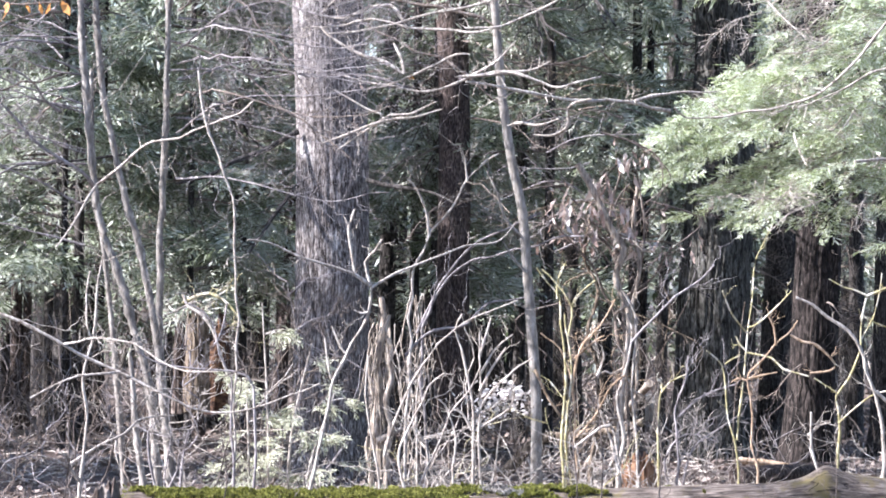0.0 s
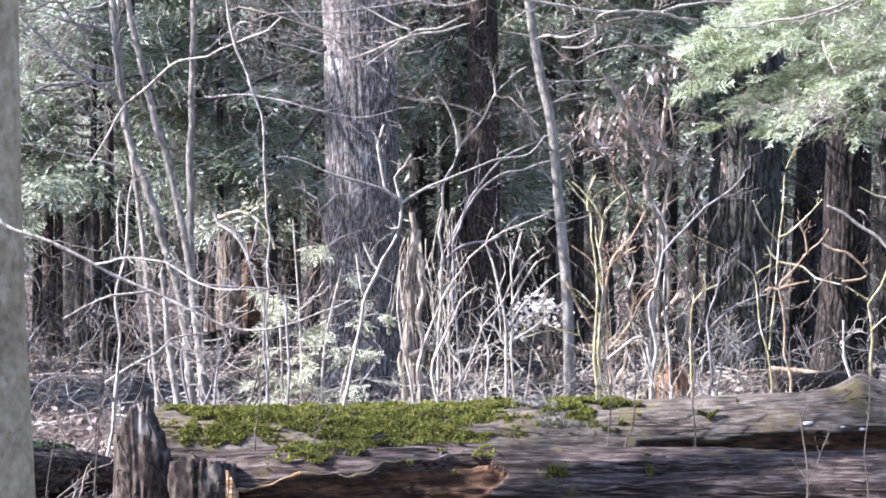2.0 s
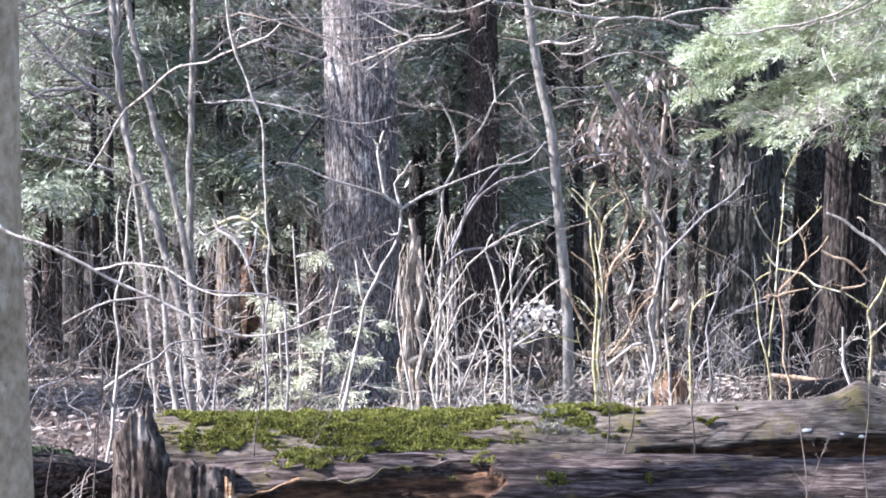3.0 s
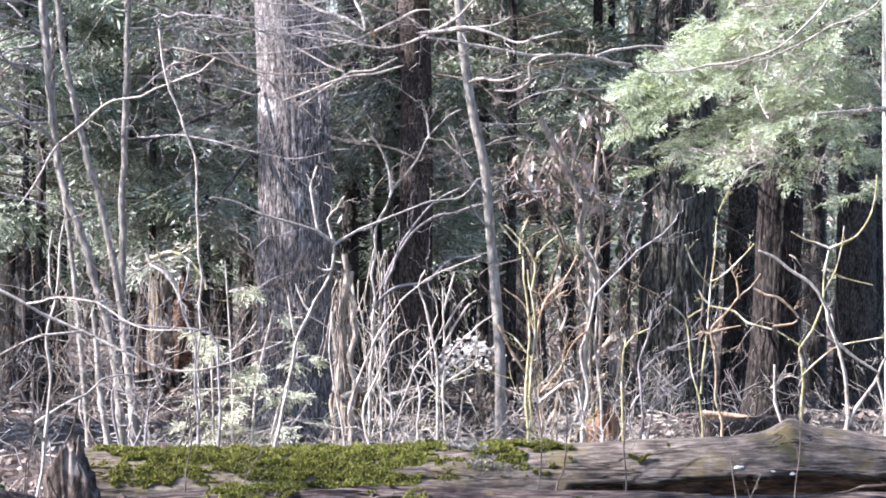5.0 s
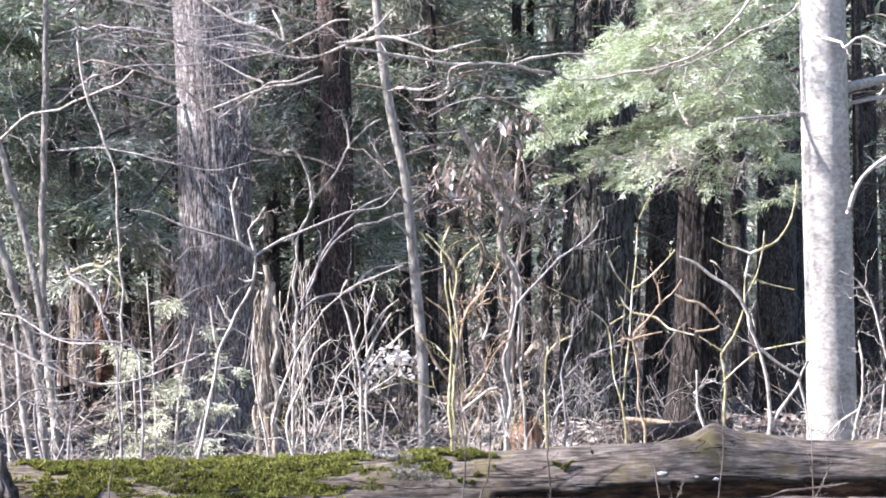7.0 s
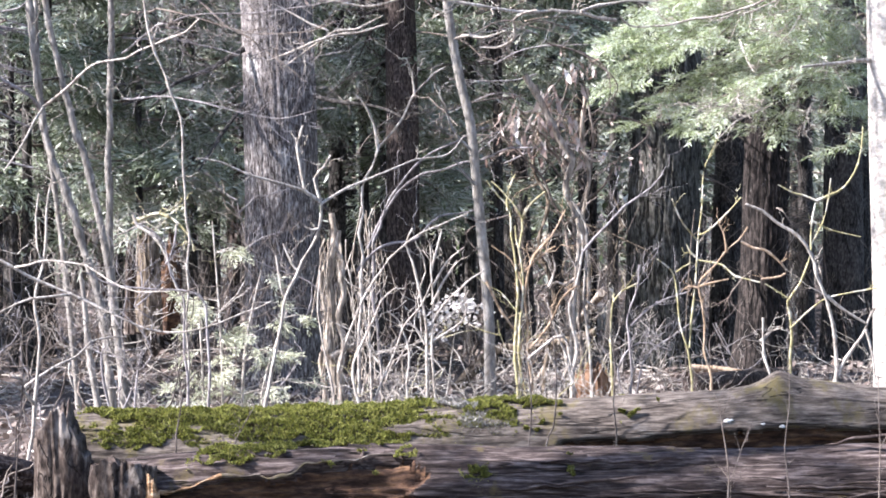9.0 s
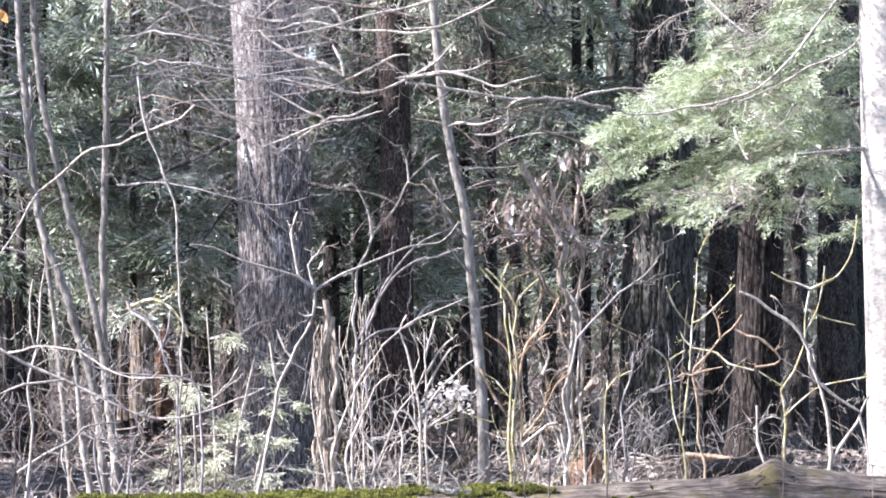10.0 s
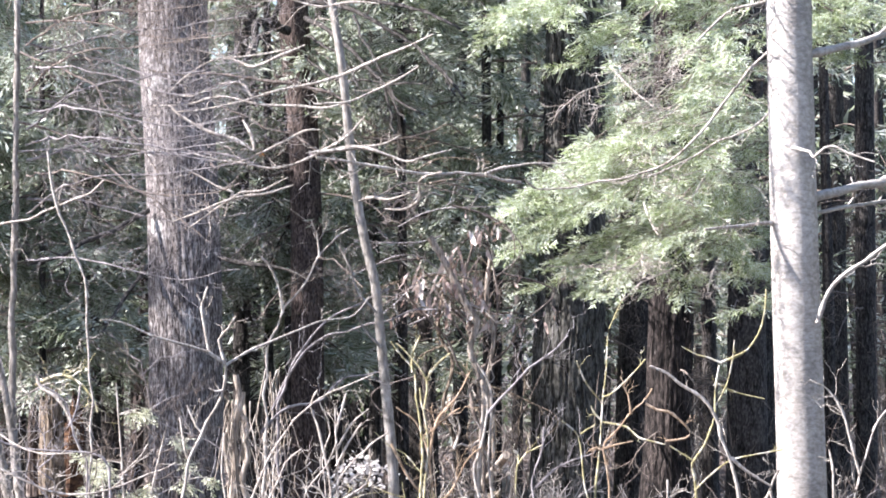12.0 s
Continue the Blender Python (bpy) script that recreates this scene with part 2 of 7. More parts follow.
def tube(geo, p, r, sides=6, shape=None):
    """A tube round the line p; shape(i, angles) may scale the radius."""
    p = np.asarray(p, float)
    r = np.broadcast_to(np.asarray(r, float), (len(p),))
    _, s, u = axes_along(p)
    a = np.arange(sides) / sides * 2 * math.pi
    ring = np.ones((len(p), sides)) if shape is None else shape(p, a)
    ring = ring * r[:, None]
    v = p[:, None] + ring[..., None] * (np.cos(a)[None, :, None] * s[:, None] + np.sin(a)[None, :, None] * u[:, None])
    n = len(p)
    i, j = np.meshgrid(np.arange(n - 1), np.arange(sides), indexing="ij")
    k = (j + 1) % sides
    quads = np.stack([i * sides + j, i * sides + k, (i + 1) * sides + k, (i + 1) * sides + j], -1).reshape(-1, 4)
    geo.add(v.reshape(-1, 3), quads)
    ends = np.vstack([p[0], p[-1]])
    j = np.arange(sides)
    k = (j + 1) % sides
    geo.add(np.vstack([v[0], v[-1], ends]), np.vstack([np.stack([k, j, np.full(sides, 2 * sides)], 1), np.stack([sides + j, sides + k, np.full(sides, 2 * sides + 1)], 1)]))


def wobble(p, amount, rng, keep=1):
    """Uneven growth: a smooth random walk across the line."""
    n = len(p)
    if n < 4:
        return p
    k = max(2, n // 3)
    knots = rng.normal(0, amount, (k, 3))
    knots[:keep] = 0
    x = np.linspace(0, k - 1, n)
    return p + np.stack([np.interp(x, np.arange(k), knots[:, c]) for c in range(3)], 1)


def twigs(geo, line, count, length, radius, rng, rise=0.35, depth=2, sides=3, lo=0.15):
    """Side twigs along a line, each with smaller ones of its own."""
    line = np.asarray(line)
    for _ in range(count):
        i = int(rng.uniform(lo, 0.98) * (len(line) - 1))
        along = line[min(i + 1, len(line) - 1)] - line[max(i - 1, 0)]
        along = along / (np.linalg.norm(along) + 1e-9)
        d = rng.normal(0, 1, 3)
        d -= along * d.dot(along)
        d /= np.linalg.norm(d) + 1e-9
        d = d * 0.75 + along * rng.uniform(0.3, 0.9) + np.array([0, 0, rise])
        d /= np.linalg.norm(d)
        ln = length * rng.uniform(0.4, 1.25)
        n = 6
        bend = rng.normal(0, 0.14, 3)
        t = np.linspace(0, 1, n)[:, None]
        p = line[i] + ln * (t * d + t * t * bend)
        p[1:] += rng.normal(0, 0.055 * ln, (n - 1, 3))
        tube(geo, p, np.linspace(radius, radius * 0.45, n), sides)
        if depth > 1:
            twigs(geo, p, int(rng.integers(1, 4)), length * 0.5, radius * 0.65, rng, rise, depth - 1, sides, 0.25)


def ground_z(x, y):
    return 0.05 * noise.noise((x * 0.5, y * 0.5, 3.1)) + 0.025 * noise.noise((x * 1.9, y * 1.9, 7.7)) + (0.018 * max(0.0, y - 34.0) ** 1.15 if y > 34 else 0.0)


# ---- ground ----
def ground_sheet():
    g = Geo()
    xs = np.concatenate([[-700, -200, -60, -25], np.arange(-14, 14.1, 0.2), [25, 60, 200, 700]])
    ys = np.concatenate([[-700, -200, -60, -10, 0, 6], np.arange(11, 40, 0.2), np.arange(40, 70, 2.0), [90, 150, 300, 700]])
    v = np.array([[x, y, ground_z(x, min(y, 70.0))] for y in ys for x in xs])
    n = len(xs)
    i, j = np.meshgrid(np.arange(len(ys) - 1), np.arange(n - 1), indexing="ij")
    g.add(v, np.stack([i * n + j, i * n + j + 1, (i + 1) * n + j + 1, (i + 1) * n + j], -1).reshape(-1, 4))
    whole("ground", g, "soil", (0, 0, 0), "brown forest floor of soil and rotting leaves", "ground", kind="structure")


def scatter(geo, template, faces, places, turns, sizes):
    """Copies of a small template into one mesh; turns: rotation matrices."""
    v = np.einsum("nij,kj->nki", turns, template) * np.asarray(sizes)[:, None, None] + np.asarray(places)[:, None]
    k = len(template)
    f = np.asarray(faces)[None] + (np.arange(len(v)) * k)[:, None, None]
    geo.add(v.reshape(-1, 3), f.reshape(-1, f.shape[-1]))


def turns_of(yaw, pitch, roll):
    """Rotation matrices: about z by yaw, then nose down by pitch, then roll about the length."""
    cy, sy, cp, sp, cr, sr = np.cos(yaw), np.sin(yaw), np.cos(pitch), np.sin(pitch), np.cos(roll), np.sin(roll)
    o, i = np.zeros_like(cy), np.ones_like(cy)
    rz = np.stack([np.stack([cy, -sy, o], -1), np.stack([sy, cy, o], -1), np.stack([o, o, i], -1)], -2)
    ry = np.stack([np.stack([cp, o, sp], -1), np.stack([o, i, o], -1), np.stack([-sp, o, cp], -1)], -2)
    rx = np.stack([np.stack([i, o, o], -1), np.stack([o, cr, -sr], -1), np.stack([o, sr, cr], -1)], -2)
    return rz @ ry @ rx


LEAF = np.array([(0, 0, 0), (0.3, 0.26, 0.05), (0.3, -0.26, 0.08), (0.65, 0.22, 0.12), (0.65, -0.24, 0.04), (1, 0, 0.16)])
LEAF_F = np.array([(0, 2, 1), (1, 2, 4), (1, 4, 3), (3, 4, 5)])


def leaf_litter():
    rng = np.random.default_rng(4)
    g = Geo()
    n = 26000
    y = 12.5 + 30 * rng.uniform(0, 1, n) ** 1.3
    x = rng.uniform(-1, 1, n) * (y * 0.19 + 0.4)
    z = np.array([ground_z(a, b) for a, b in zip(x, y)]) + rng.uniform(0.005, 0.05, n)
    scatter(g, LEAF, LEAF_F, np.stack([x, y, z], 1), turns_of(rng.uniform(0, 6.3, n), rng.normal(0, 0.45, n), rng.normal(0, 0.5, n)), rng.uniform(0.04, 0.09, n))
    n = 15000
    y = rng.uniform(12.8, 19.5, n)
    x = rng.uniform(-0.21, -0.08, n) * y
    z = np.array([ground_z(a, b) for a, b in zip(x, y)]) + rng.uniform(0.005, 0.05, n)
    scatter(g, LEAF * np.array([1, 0.9, 2.2]), LEAF_F, np.stack([x, y, z], 1), turns_of(rng.uniform(0, 6.3, n), rng.normal(0, 0.6, n), rng.normal(0, 0.7, n)), rng.uniform(0.022, 0.055, n))
    whole("leaf_litter", g, "litter", (0, 20, 0), "pale brown dead leaves strewn over the forest floor", "leaf litter", kind="stuff", smooth=False)


def fallen_sticks():
    rng = np.random.default_rng(5)
    g = Geo()
    for _ in range(620):
        y = rng.uniform(16.2, 30)
        x = rng.uniform(-1, 1) * (y * 0.17 + 0.3)
        a, ln, tilt = rng.uniform(0, 6.3), rng.uniform(0.1, 0.5), rng.normal(0, 0.18)
        t = np.linspace(-0.5, 0.5, 5)[:, None]
        d = np.array([math.cos(a), math.sin(a), tilt])
        p = np.array([x, y, ground_z(x, y) + 0.03 + abs(tilt) * ln * 0.5]) + t * ln * d
        p += rng.normal(0, 0.02 * ln, (5, 3))
        tube(g, p, rng.uniform(0.003, 0.009), 4)
    whole("fallen_sticks", g, "pale", (0, 20, 0), "bleached thin sticks lying on the forest floor", "sticks", kind="stuff")


# ---- trunks ----
def furrows(seed, depth, across, along, swell=0.04):
    """Bark ridges that run up a trunk, and a slightly uneven girth."""
    def shape(p, a):
        out = np.empty((len(p), len(a)))
        for i, q in enumerate(p):
            for j, b in enumerate(a):
                c, s = math.cos(b), math.sin(b)
                ridge = noise.noise((c * across + seed, s * across, q[2] * along))
                fine = noise.noise((c * across * 2.3, s * across * 2.3 + seed, q[2] * along * 2.2))
                out[i, j] = 1 + depth * (1 - 2 * abs(ridge)) + depth * 0.5 * fine + swell * noise.noise((c + seed, s, q[2] * 0.8))
        return out
    return shape


def trunk_geo(points, r0, r1, seed, sides=24, step=0.12, depth=0.03, across=5.0, along=2.0, flare=0.35):
    p = curve(points, step)
    t = np.linspace(0, 1, len(p))
    h = p[:, 2] - p[0, 2]
    r = r0 + (r1 - r0) * t
    r = r * (1 + flare * np.exp(-np.maximum(h, 0) / 0.25))
    g = Geo()
    tube(g, p, r, sides, furrows(seed, depth, across, along) if depth else None)
    return g, p, r


def tree_trunk(name, points, r0, r1, material, label, category="tree", seed=1, group="", **kw):
    ob = thing(name, points[0], label, category, group)
    g, p, r = trunk_geo(points, r0, r1, seed, **kw)
    part("trunk", g, material, ob)
    return ob, p, r


def limb(parent, points, r0, r1, material, name="limb", side_twigs=0, length=0.3, seed=1, rise=0.3, tw=None, rough=0.25, free=False):
    rng = np.random.default_rng(seed)
    p = wobble(curve(points, 0.045), max(r0 * rough, min(0.011, 1.2 * r0) if r0 < 0.016 else 0.0), rng)
    if r0 < 0.02:
        r0, r1 = r0 * 0.88, r1 * 0.66
    g = Geo()
    knots = np.where(rng.uniform(size=len(p)) < 0.16, 1.28, 1.0)
    if free:
        knots = knots * np.minimum(1.0, 0.3 + np.linspace(0, 4, len(p)))
    tube(g, p, np.linspace(r0, r1, len(p)) * knots * (1 + rng.normal(0, 0.07, len(p))), 7)
    ob = part(name, g, material, parent)
    if side_twigs:
        tg = Geo()
        twigs(tg, p, side_twigs, length, tw or max(0.002, r1 * 0.7), rng, rise)
        part("fine_twig", tg, material, ob, kind="stuff")
    return ob


# ---- hemlock foliage ----
def spray_template(seed, grade):
    """A flat hemlock spray 1 long: an axis with side shoots, as one or two narrow lobes."""
    rng = np.random.default_rng(seed)
    v, f = [], []

    def tri(a, b, c):
        k = len(v)
        v.extend([a, b, c])
        f.append((k, k + 1, k + 2))

    shoots = {"fine": 15, "mid": 11, "rough": 6}[grade]
    for i in range(shoots):
        for s in (-1, 1):
            if rng.uniform() < 0.18:
                continue
            x = (i + rng.uniform(-0.3, 0.8)) / shoots
            ln = (0.4 * (1 - x) + 0.12) * rng.uniform(0.45, 1.35)
            a = s * (0.8 + rng.uniform(-0.4, 0.4))
            d = np.array([math.cos(a), math.sin(a), rng.normal(-0.12, 0.2)])
            o = np.array([x, 0, -0.14 * x * x])
            side = np.array([-d[1], d[0], 0]) * math.cos(0.9 * rng.normal()) + np.array([0, 0, 1]) * rng.normal(0, 0.5)
            w = side * {"fine": 0.022, "mid": 0.031, "rough": 0.05}[grade]
            if grade != "fine":
                tri(o, o + d * ln * 0.6 + w, o + d * ln)
                if grade == "mid":
                    tri(o, o + d * ln, o + d * ln * 0.6 - w)
                continue
            for k in range(2):
                q, e = o + d * ln * k / 2, o + d * ln * (k + 1.25) / 2
                tri(q, q + d * ln * 0.28 + w * (1.2 - 0.35 * k), e)
                tri(q, e, q + d * ln * 0.28 - w * (1.2 - 0.35 * k))
    tri(np.array([0.85, 0.02, -0.09]), np.array([0.85, -0.02, -0.09]), np.array([1.06, 0, -0.14]))
    return np.array(v), np.array(f)


SPRAYS = {grade: [spray_template(k + 10 * n, grade) for k in range(7)] for n, grade in enumerate(("fine", "mid", "rough"))}


def add_sprays(geo, places, yaw, pitch, roll, size, rng, grade):
    pool = SPRAYS[grade]
    pick = rng.integers(0, len(pool), len(places))
    for k, (tv, tf) in enumerate(pool):
        m = pick == k
        if m.any():
            scatter(geo, tv, tf, places[m], turns_of(yaw[m], pitch[m], roll[m]), size[m])


def bough(wood, green, start, end, rng, sprays, size, r=0.012, sag=0.12, spread=0.3, grade="fine"):
    """A hemlock bough: a drooping limb, side branches to both sides, and flat sprays along all of them."""
    start, end = np.asarray(start, float), np.asarray(end, float)
    ln = np.linalg.norm(end - start)
    t = np.linspace(0, 1, 10)[:, None]
    p = start + (end - start) * t
    p[:, 2] += sag * ln * np.sin(t[:, 0] * math.pi * 0.9) - 0.05 * ln * t[:, 0] ** 3
    p = wobble(p, 0.015 * ln, rng)
    tube(wood, p, np.linspace(r, r * 0.3, 10), 5)
    head = math.atan2(end[1] - start[1], end[0] - start[0])
    places, yaw, pitch, roll = [], [], [], []
    each = 7 if grade == "fine" else 6
    for _ in range(max(2, sprays // each)):
        u = rng.uniform(0.1, 1.0) ** (0.55 if grade == "fine" else 0.8)
        q = p[int(u * 9)] + (p[min(9, int(u * 9) + 1)] - p[int(u * 9)]) * (u * 9 % 1)
        s = rng.choice([-1, 1])
        a = head + s * rng.uniform(0.35, 1.05)
        side = spread * ln * (1.15 - u * 0.75) * rng.uniform(0.5, 1.5)
        way = np.array([math.cos(a), math.sin(a), -rng.uniform(0.05, 0.4)])
        droop, bank = rng.normal(0.32, 0.16), rng.normal(0, 0.3)
        if grade == "fine":
            w = np.linspace(0, 1, 4)[:, None]
            tube(wood, q + way * side * w, np.linspace(r * 0.35, r * 0.15, 4), 4)
        for k in range(each):
            t = (k + rng.uniform(0, 0.8)) / each
            places.append(q + way * side * t + np.array([0, 0, -0.06 * side * t * t]) + rng.normal(0, 0.008, 3))
            yaw.append(a + (0.65 if k % 2 else -0.65) * (1 - 0.6 * t) + rng.normal(0, 0.15))
            pitch.append(droop + rng.normal(0, 0.26))
            roll.append(bank + rng.normal(0, 0.45))
    n = len(places)
    add_sprays(green, np.array(places), np.array(yaw), np.array(pitch), np.array(roll), rng.uniform(0.6, 1.3, n) * size, rng, grade)


def hemlock_tree(name, x, y, height, z0, z1, boughs, reach, sprays, size, r, seed, label, material="hemlock", group="", grade="mid", lean=0.0, bark_mat="dark"):
    rng = np.random.default_rng(seed)
    base = (x, y, ground_z(x, y) - 0.1)
    ob, _, _ = tree_trunk(name, [base, (x + lean * 0.3, y, height * 0.35), (x + lean * 0.7, y, height * 0.7), (x + lean, y, height)], r, r * 0.35, bark_mat, label, "tree", seed, group, sides=14, step=0.3, depth=0.05, across=3.0)
    wood, green = Geo(), Geo()
    for k in range(boughs):
        z = z0 + (z1 - z0) * (k + rng.uniform(0, 1)) / boughs
        a = rng.uniform(0, 2 * math.pi)
        ln = reach * rng.uniform(0.6, 1.15) * (1 - 0.4 * max(0.0, z - 4) / 6)
        s = (x + lean * z / height, y, z)
        e = (s[0] + math.cos(a) * ln, y + math.sin(a) * ln, z - ln * rng.uniform(0.05, 0.35))
        bough(wood, green, s, e, rng, sprays, size, 0.014, 0.1, 0.3, grade)
    part("limb", wood, "brown", ob)
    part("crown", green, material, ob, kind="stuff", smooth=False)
    return ob


ground_sheet()
leaf_litter()
fallen_sticks()

# large oak-like trunk with a sunlit flank
oak, _, _ = tree_trunk("large_tree", [(-1.43, 25, -0.064), (-1.416, 25, 0.787), (-1.416, 25, 2.132), (-1.47, 25, 3.476), (-1.51, 25, 4.462), (-1.542, 25, 7.51), (-1.56, 25, 12.44)], 0.2958, 0.2241, "oak", "thick tree trunk with furrowed grey-brown bark, its upper flank in sun", seed=3, sides=240, step=0.06, depth=0.028, across=13.0, along=1.6, flare=0.12)
brown_tree, _, _ = tree_trunk("brown_tree", [(-0.512, 28, -0.011), (-0.507, 28, 1.204), (-0.512, 28, 2.71), (-0.542, 28, 3.714), (-0.622, 28, 4.818), (-0.773, 28, 9.737)], 0.1456, 0.1104, "red", "straight slender trunk with dark reddish bark in shade", seed=5, sides=48, step=0.06, depth=0.05, across=5.0, along=1.6)
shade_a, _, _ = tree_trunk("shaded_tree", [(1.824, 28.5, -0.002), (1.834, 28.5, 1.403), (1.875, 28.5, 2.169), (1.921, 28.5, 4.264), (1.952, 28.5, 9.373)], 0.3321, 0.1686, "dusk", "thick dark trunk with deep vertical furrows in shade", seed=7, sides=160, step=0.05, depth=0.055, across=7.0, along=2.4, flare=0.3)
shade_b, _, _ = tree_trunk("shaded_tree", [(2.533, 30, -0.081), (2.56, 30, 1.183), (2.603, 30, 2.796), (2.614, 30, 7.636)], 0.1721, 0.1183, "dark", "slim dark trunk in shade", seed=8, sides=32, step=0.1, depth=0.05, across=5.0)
shaggy, _, _ = tree_trunk("shaggy_tree", [(2.499, 26.5, 0.023), (2.546, 26.5, 0.935), (2.58, 26.5, 1.932), (2.613, 26.5, 3.12), (2.665, 26.5, 6.445)], 0.19, 0.15, "shag", "leaning trunk with shaggy reddish-brown bark, shade and sun flecks in its colour", seed=9, sides=110, step=0.05, depth=0.08, across=6.0, along=2.5)
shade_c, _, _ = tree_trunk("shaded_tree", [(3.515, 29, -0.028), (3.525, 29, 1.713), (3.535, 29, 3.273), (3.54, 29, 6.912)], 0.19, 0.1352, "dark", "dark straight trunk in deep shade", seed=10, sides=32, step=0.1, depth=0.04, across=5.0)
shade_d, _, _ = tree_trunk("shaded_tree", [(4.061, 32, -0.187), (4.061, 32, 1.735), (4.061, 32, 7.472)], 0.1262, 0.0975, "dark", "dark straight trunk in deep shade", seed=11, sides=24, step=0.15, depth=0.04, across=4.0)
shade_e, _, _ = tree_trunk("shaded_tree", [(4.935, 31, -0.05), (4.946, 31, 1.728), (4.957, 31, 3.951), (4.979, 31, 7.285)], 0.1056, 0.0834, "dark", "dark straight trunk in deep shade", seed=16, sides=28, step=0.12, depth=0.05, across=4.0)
white, _, _ = tree_trunk("pale_tree", [(2.782, 20, -0.009), (2.768, 20, 0.93), (2.746, 20, 2.006), (2.728, 20, 3.081), (2.721, 20, 3.87), (2.711, 20, 6.308)], 0.1578, 0.1362, "smooth", "smooth pale grey trunk in full sun", seed=12, sides=48, step=0.05, depth=0.012, across=3.0, along=3.0, flare=0.1)
near, _, _ = tree_trunk("pale_tree", [(-2.247, 13, -0.036), (-2.263, 13, 0.43), (-2.293, 13, 1.363), (-2.3, 13, 2.295), (-2.316, 13, 4.625)], 0.1585, 0.1165, "beech", "smooth pale tan trunk beside the fallen logs", seed=14, sides=64, step=0.04, depth=0.012, across=3.0, along=3.0, flare=0.1)
sapling, sap_p, _ = tree_trunk("grey_sapling", [(0.196, 21, 0.036), (0.192, 21, 0.374), (0.181, 21, 0.826), (0.143, 21, 1.278), (0.109, 21, 1.654), (0.072, 21, 2.031), (0.004, 21, 2.332), (-0.06, 21, 2.708), (-0.102, 21, 3.085), (-0.136, 21, 3.461), (-0.207, 21, 3.951), (-0.354, 21, 5.042)], 0.037, 0.0226, "grey", "slender bent sapling with smooth grey bark", "sapling", seed=15, sides=16, step=0.06, depth=0.03, flare=0.25)

# many-stemmed clump
clump = thing("stem_clump", (-2.345, 20, 0.213), "clump of bare grey stems spreading from one foot", "tree")
for k, line in enumerate((
    ([[(-2.216, 20, 0.195), (-2.273, 20, 0.787), (-2.388, 20, 1.235), (-2.51, 20, 1.629), (-2.614, 20, 1.88), (-2.689, 20, 2.436), (-2.746, 20, 3.081), (-2.782, 20, 3.834), (-2.811, 20, 4.874)], 0.0309, 0.0169]),
    ([[(-2.169, 20.3, 0.175), (-2.249, 20.3, 0.994), (-2.373, 20.3, 1.649), (-2.489, 20.3, 2.05), (-2.627, 20.3, 2.632), (-2.689, 20.3, 3.105), (-2.751, 20.3, 3.869), (-2.798, 20.3, 4.924)], 0.0282, 0.0157]),) + (
    ([[(-2.179, 20.6, 0.156), (-2.275, 20.6, 0.987), (-2.297, 20.6, 1.651), (-2.275, 20.6, 2.39), (-2.264, 20.6, 3.129), (-2.253, 20.6, 3.904), (-2.238, 20.6, 4.975)], 0.0254, 0.0159]),
    ([[(-2.528, 20.8, 0.143), (-2.595, 20.8, 0.907), (-2.677, 20.8, 1.616), (-2.759, 20.8, 2.212), (-2.797, 20.8, 2.921)], 0.0224, 0.0128]),
    ([[(-2.282, 19.8, 0.208), (-2.336, 19.8, 0.545), (-2.357, 19.8, 0.794), (-2.385, 19.8, 1.078)], 0.0260, 0.0138]))):
    limb(clump, *line, "clump", "stem", 14, 0.55, 30 + k, 0.2, 0.004, 0.12)

# ---- far hemlocks ----
FAR = "dark green hemlock tree in the wood behind"
BACK_ROW = (
    (-6.6, 34.0, 12, 1.3, 7, 36, 2.2, 0.14), (-2.9, 36.0, 14, 1.2, 8, 38, 2.3, 0.16), (-1.2, 33.5, 12, 1.5, 7, 36, 1.9, 0.11),
    (0.6, 36.0, 14, 1.7, 8, 38, 2.2, 0.15), (2.2, 34.0, 13, 1.9, 7, 36, 2.0, 0.12), (3.6, 38.0, 14, 1.6, 8, 38, 2.4, 0.16),
    (5.4, 36.0, 13, 1.6, 7, 36, 2.2, 0.14), (7.4, 37.0, 13, 1.4, 7, 36, 2.3, 0.14))
FRONT_ROW = (
    (-4.6, 32.5, 13, 1.2, 7, 38, 2.1, 0.12), (-2.85, 28.0, 7, 1.5, 4.6, 26, 1.0, 0.035), (-3.95, 27.8, 7, 1.7, 4.4, 24, 1.0, 0.035),
    (-0.7, 29.0, 8, 1.5, 3.6, 18, 0.9, 0.04), (-6.2, 31.6, 10, 1.5, 5.2, 26, 1.6, 0.06), (-3.9, 28.4, 10, 1.45, 5.2, 28, 1.5, 0.05),
    (-2.5, 29.4, 10, 1.4, 5.2, 28, 1.5, 0.05), (0.1, 31.0, 11, 1.6, 5.6, 28, 1.5, 0.06), (1.2, 30.6, 11, 1.9, 5.6, 24, 1.3, 0.06),
    (0.35, 28.9, 10, 2.7, 6.2, 26, 1.3, 0.05), (-0.9, 29.6, 10, 2.4, 6.2, 24, 1.3, 0.05))
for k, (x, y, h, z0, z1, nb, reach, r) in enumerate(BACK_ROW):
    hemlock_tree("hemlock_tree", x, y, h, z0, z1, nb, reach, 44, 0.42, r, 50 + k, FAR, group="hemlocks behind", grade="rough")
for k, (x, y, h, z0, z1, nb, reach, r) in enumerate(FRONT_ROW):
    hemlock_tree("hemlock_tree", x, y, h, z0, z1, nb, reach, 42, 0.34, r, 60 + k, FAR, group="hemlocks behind")

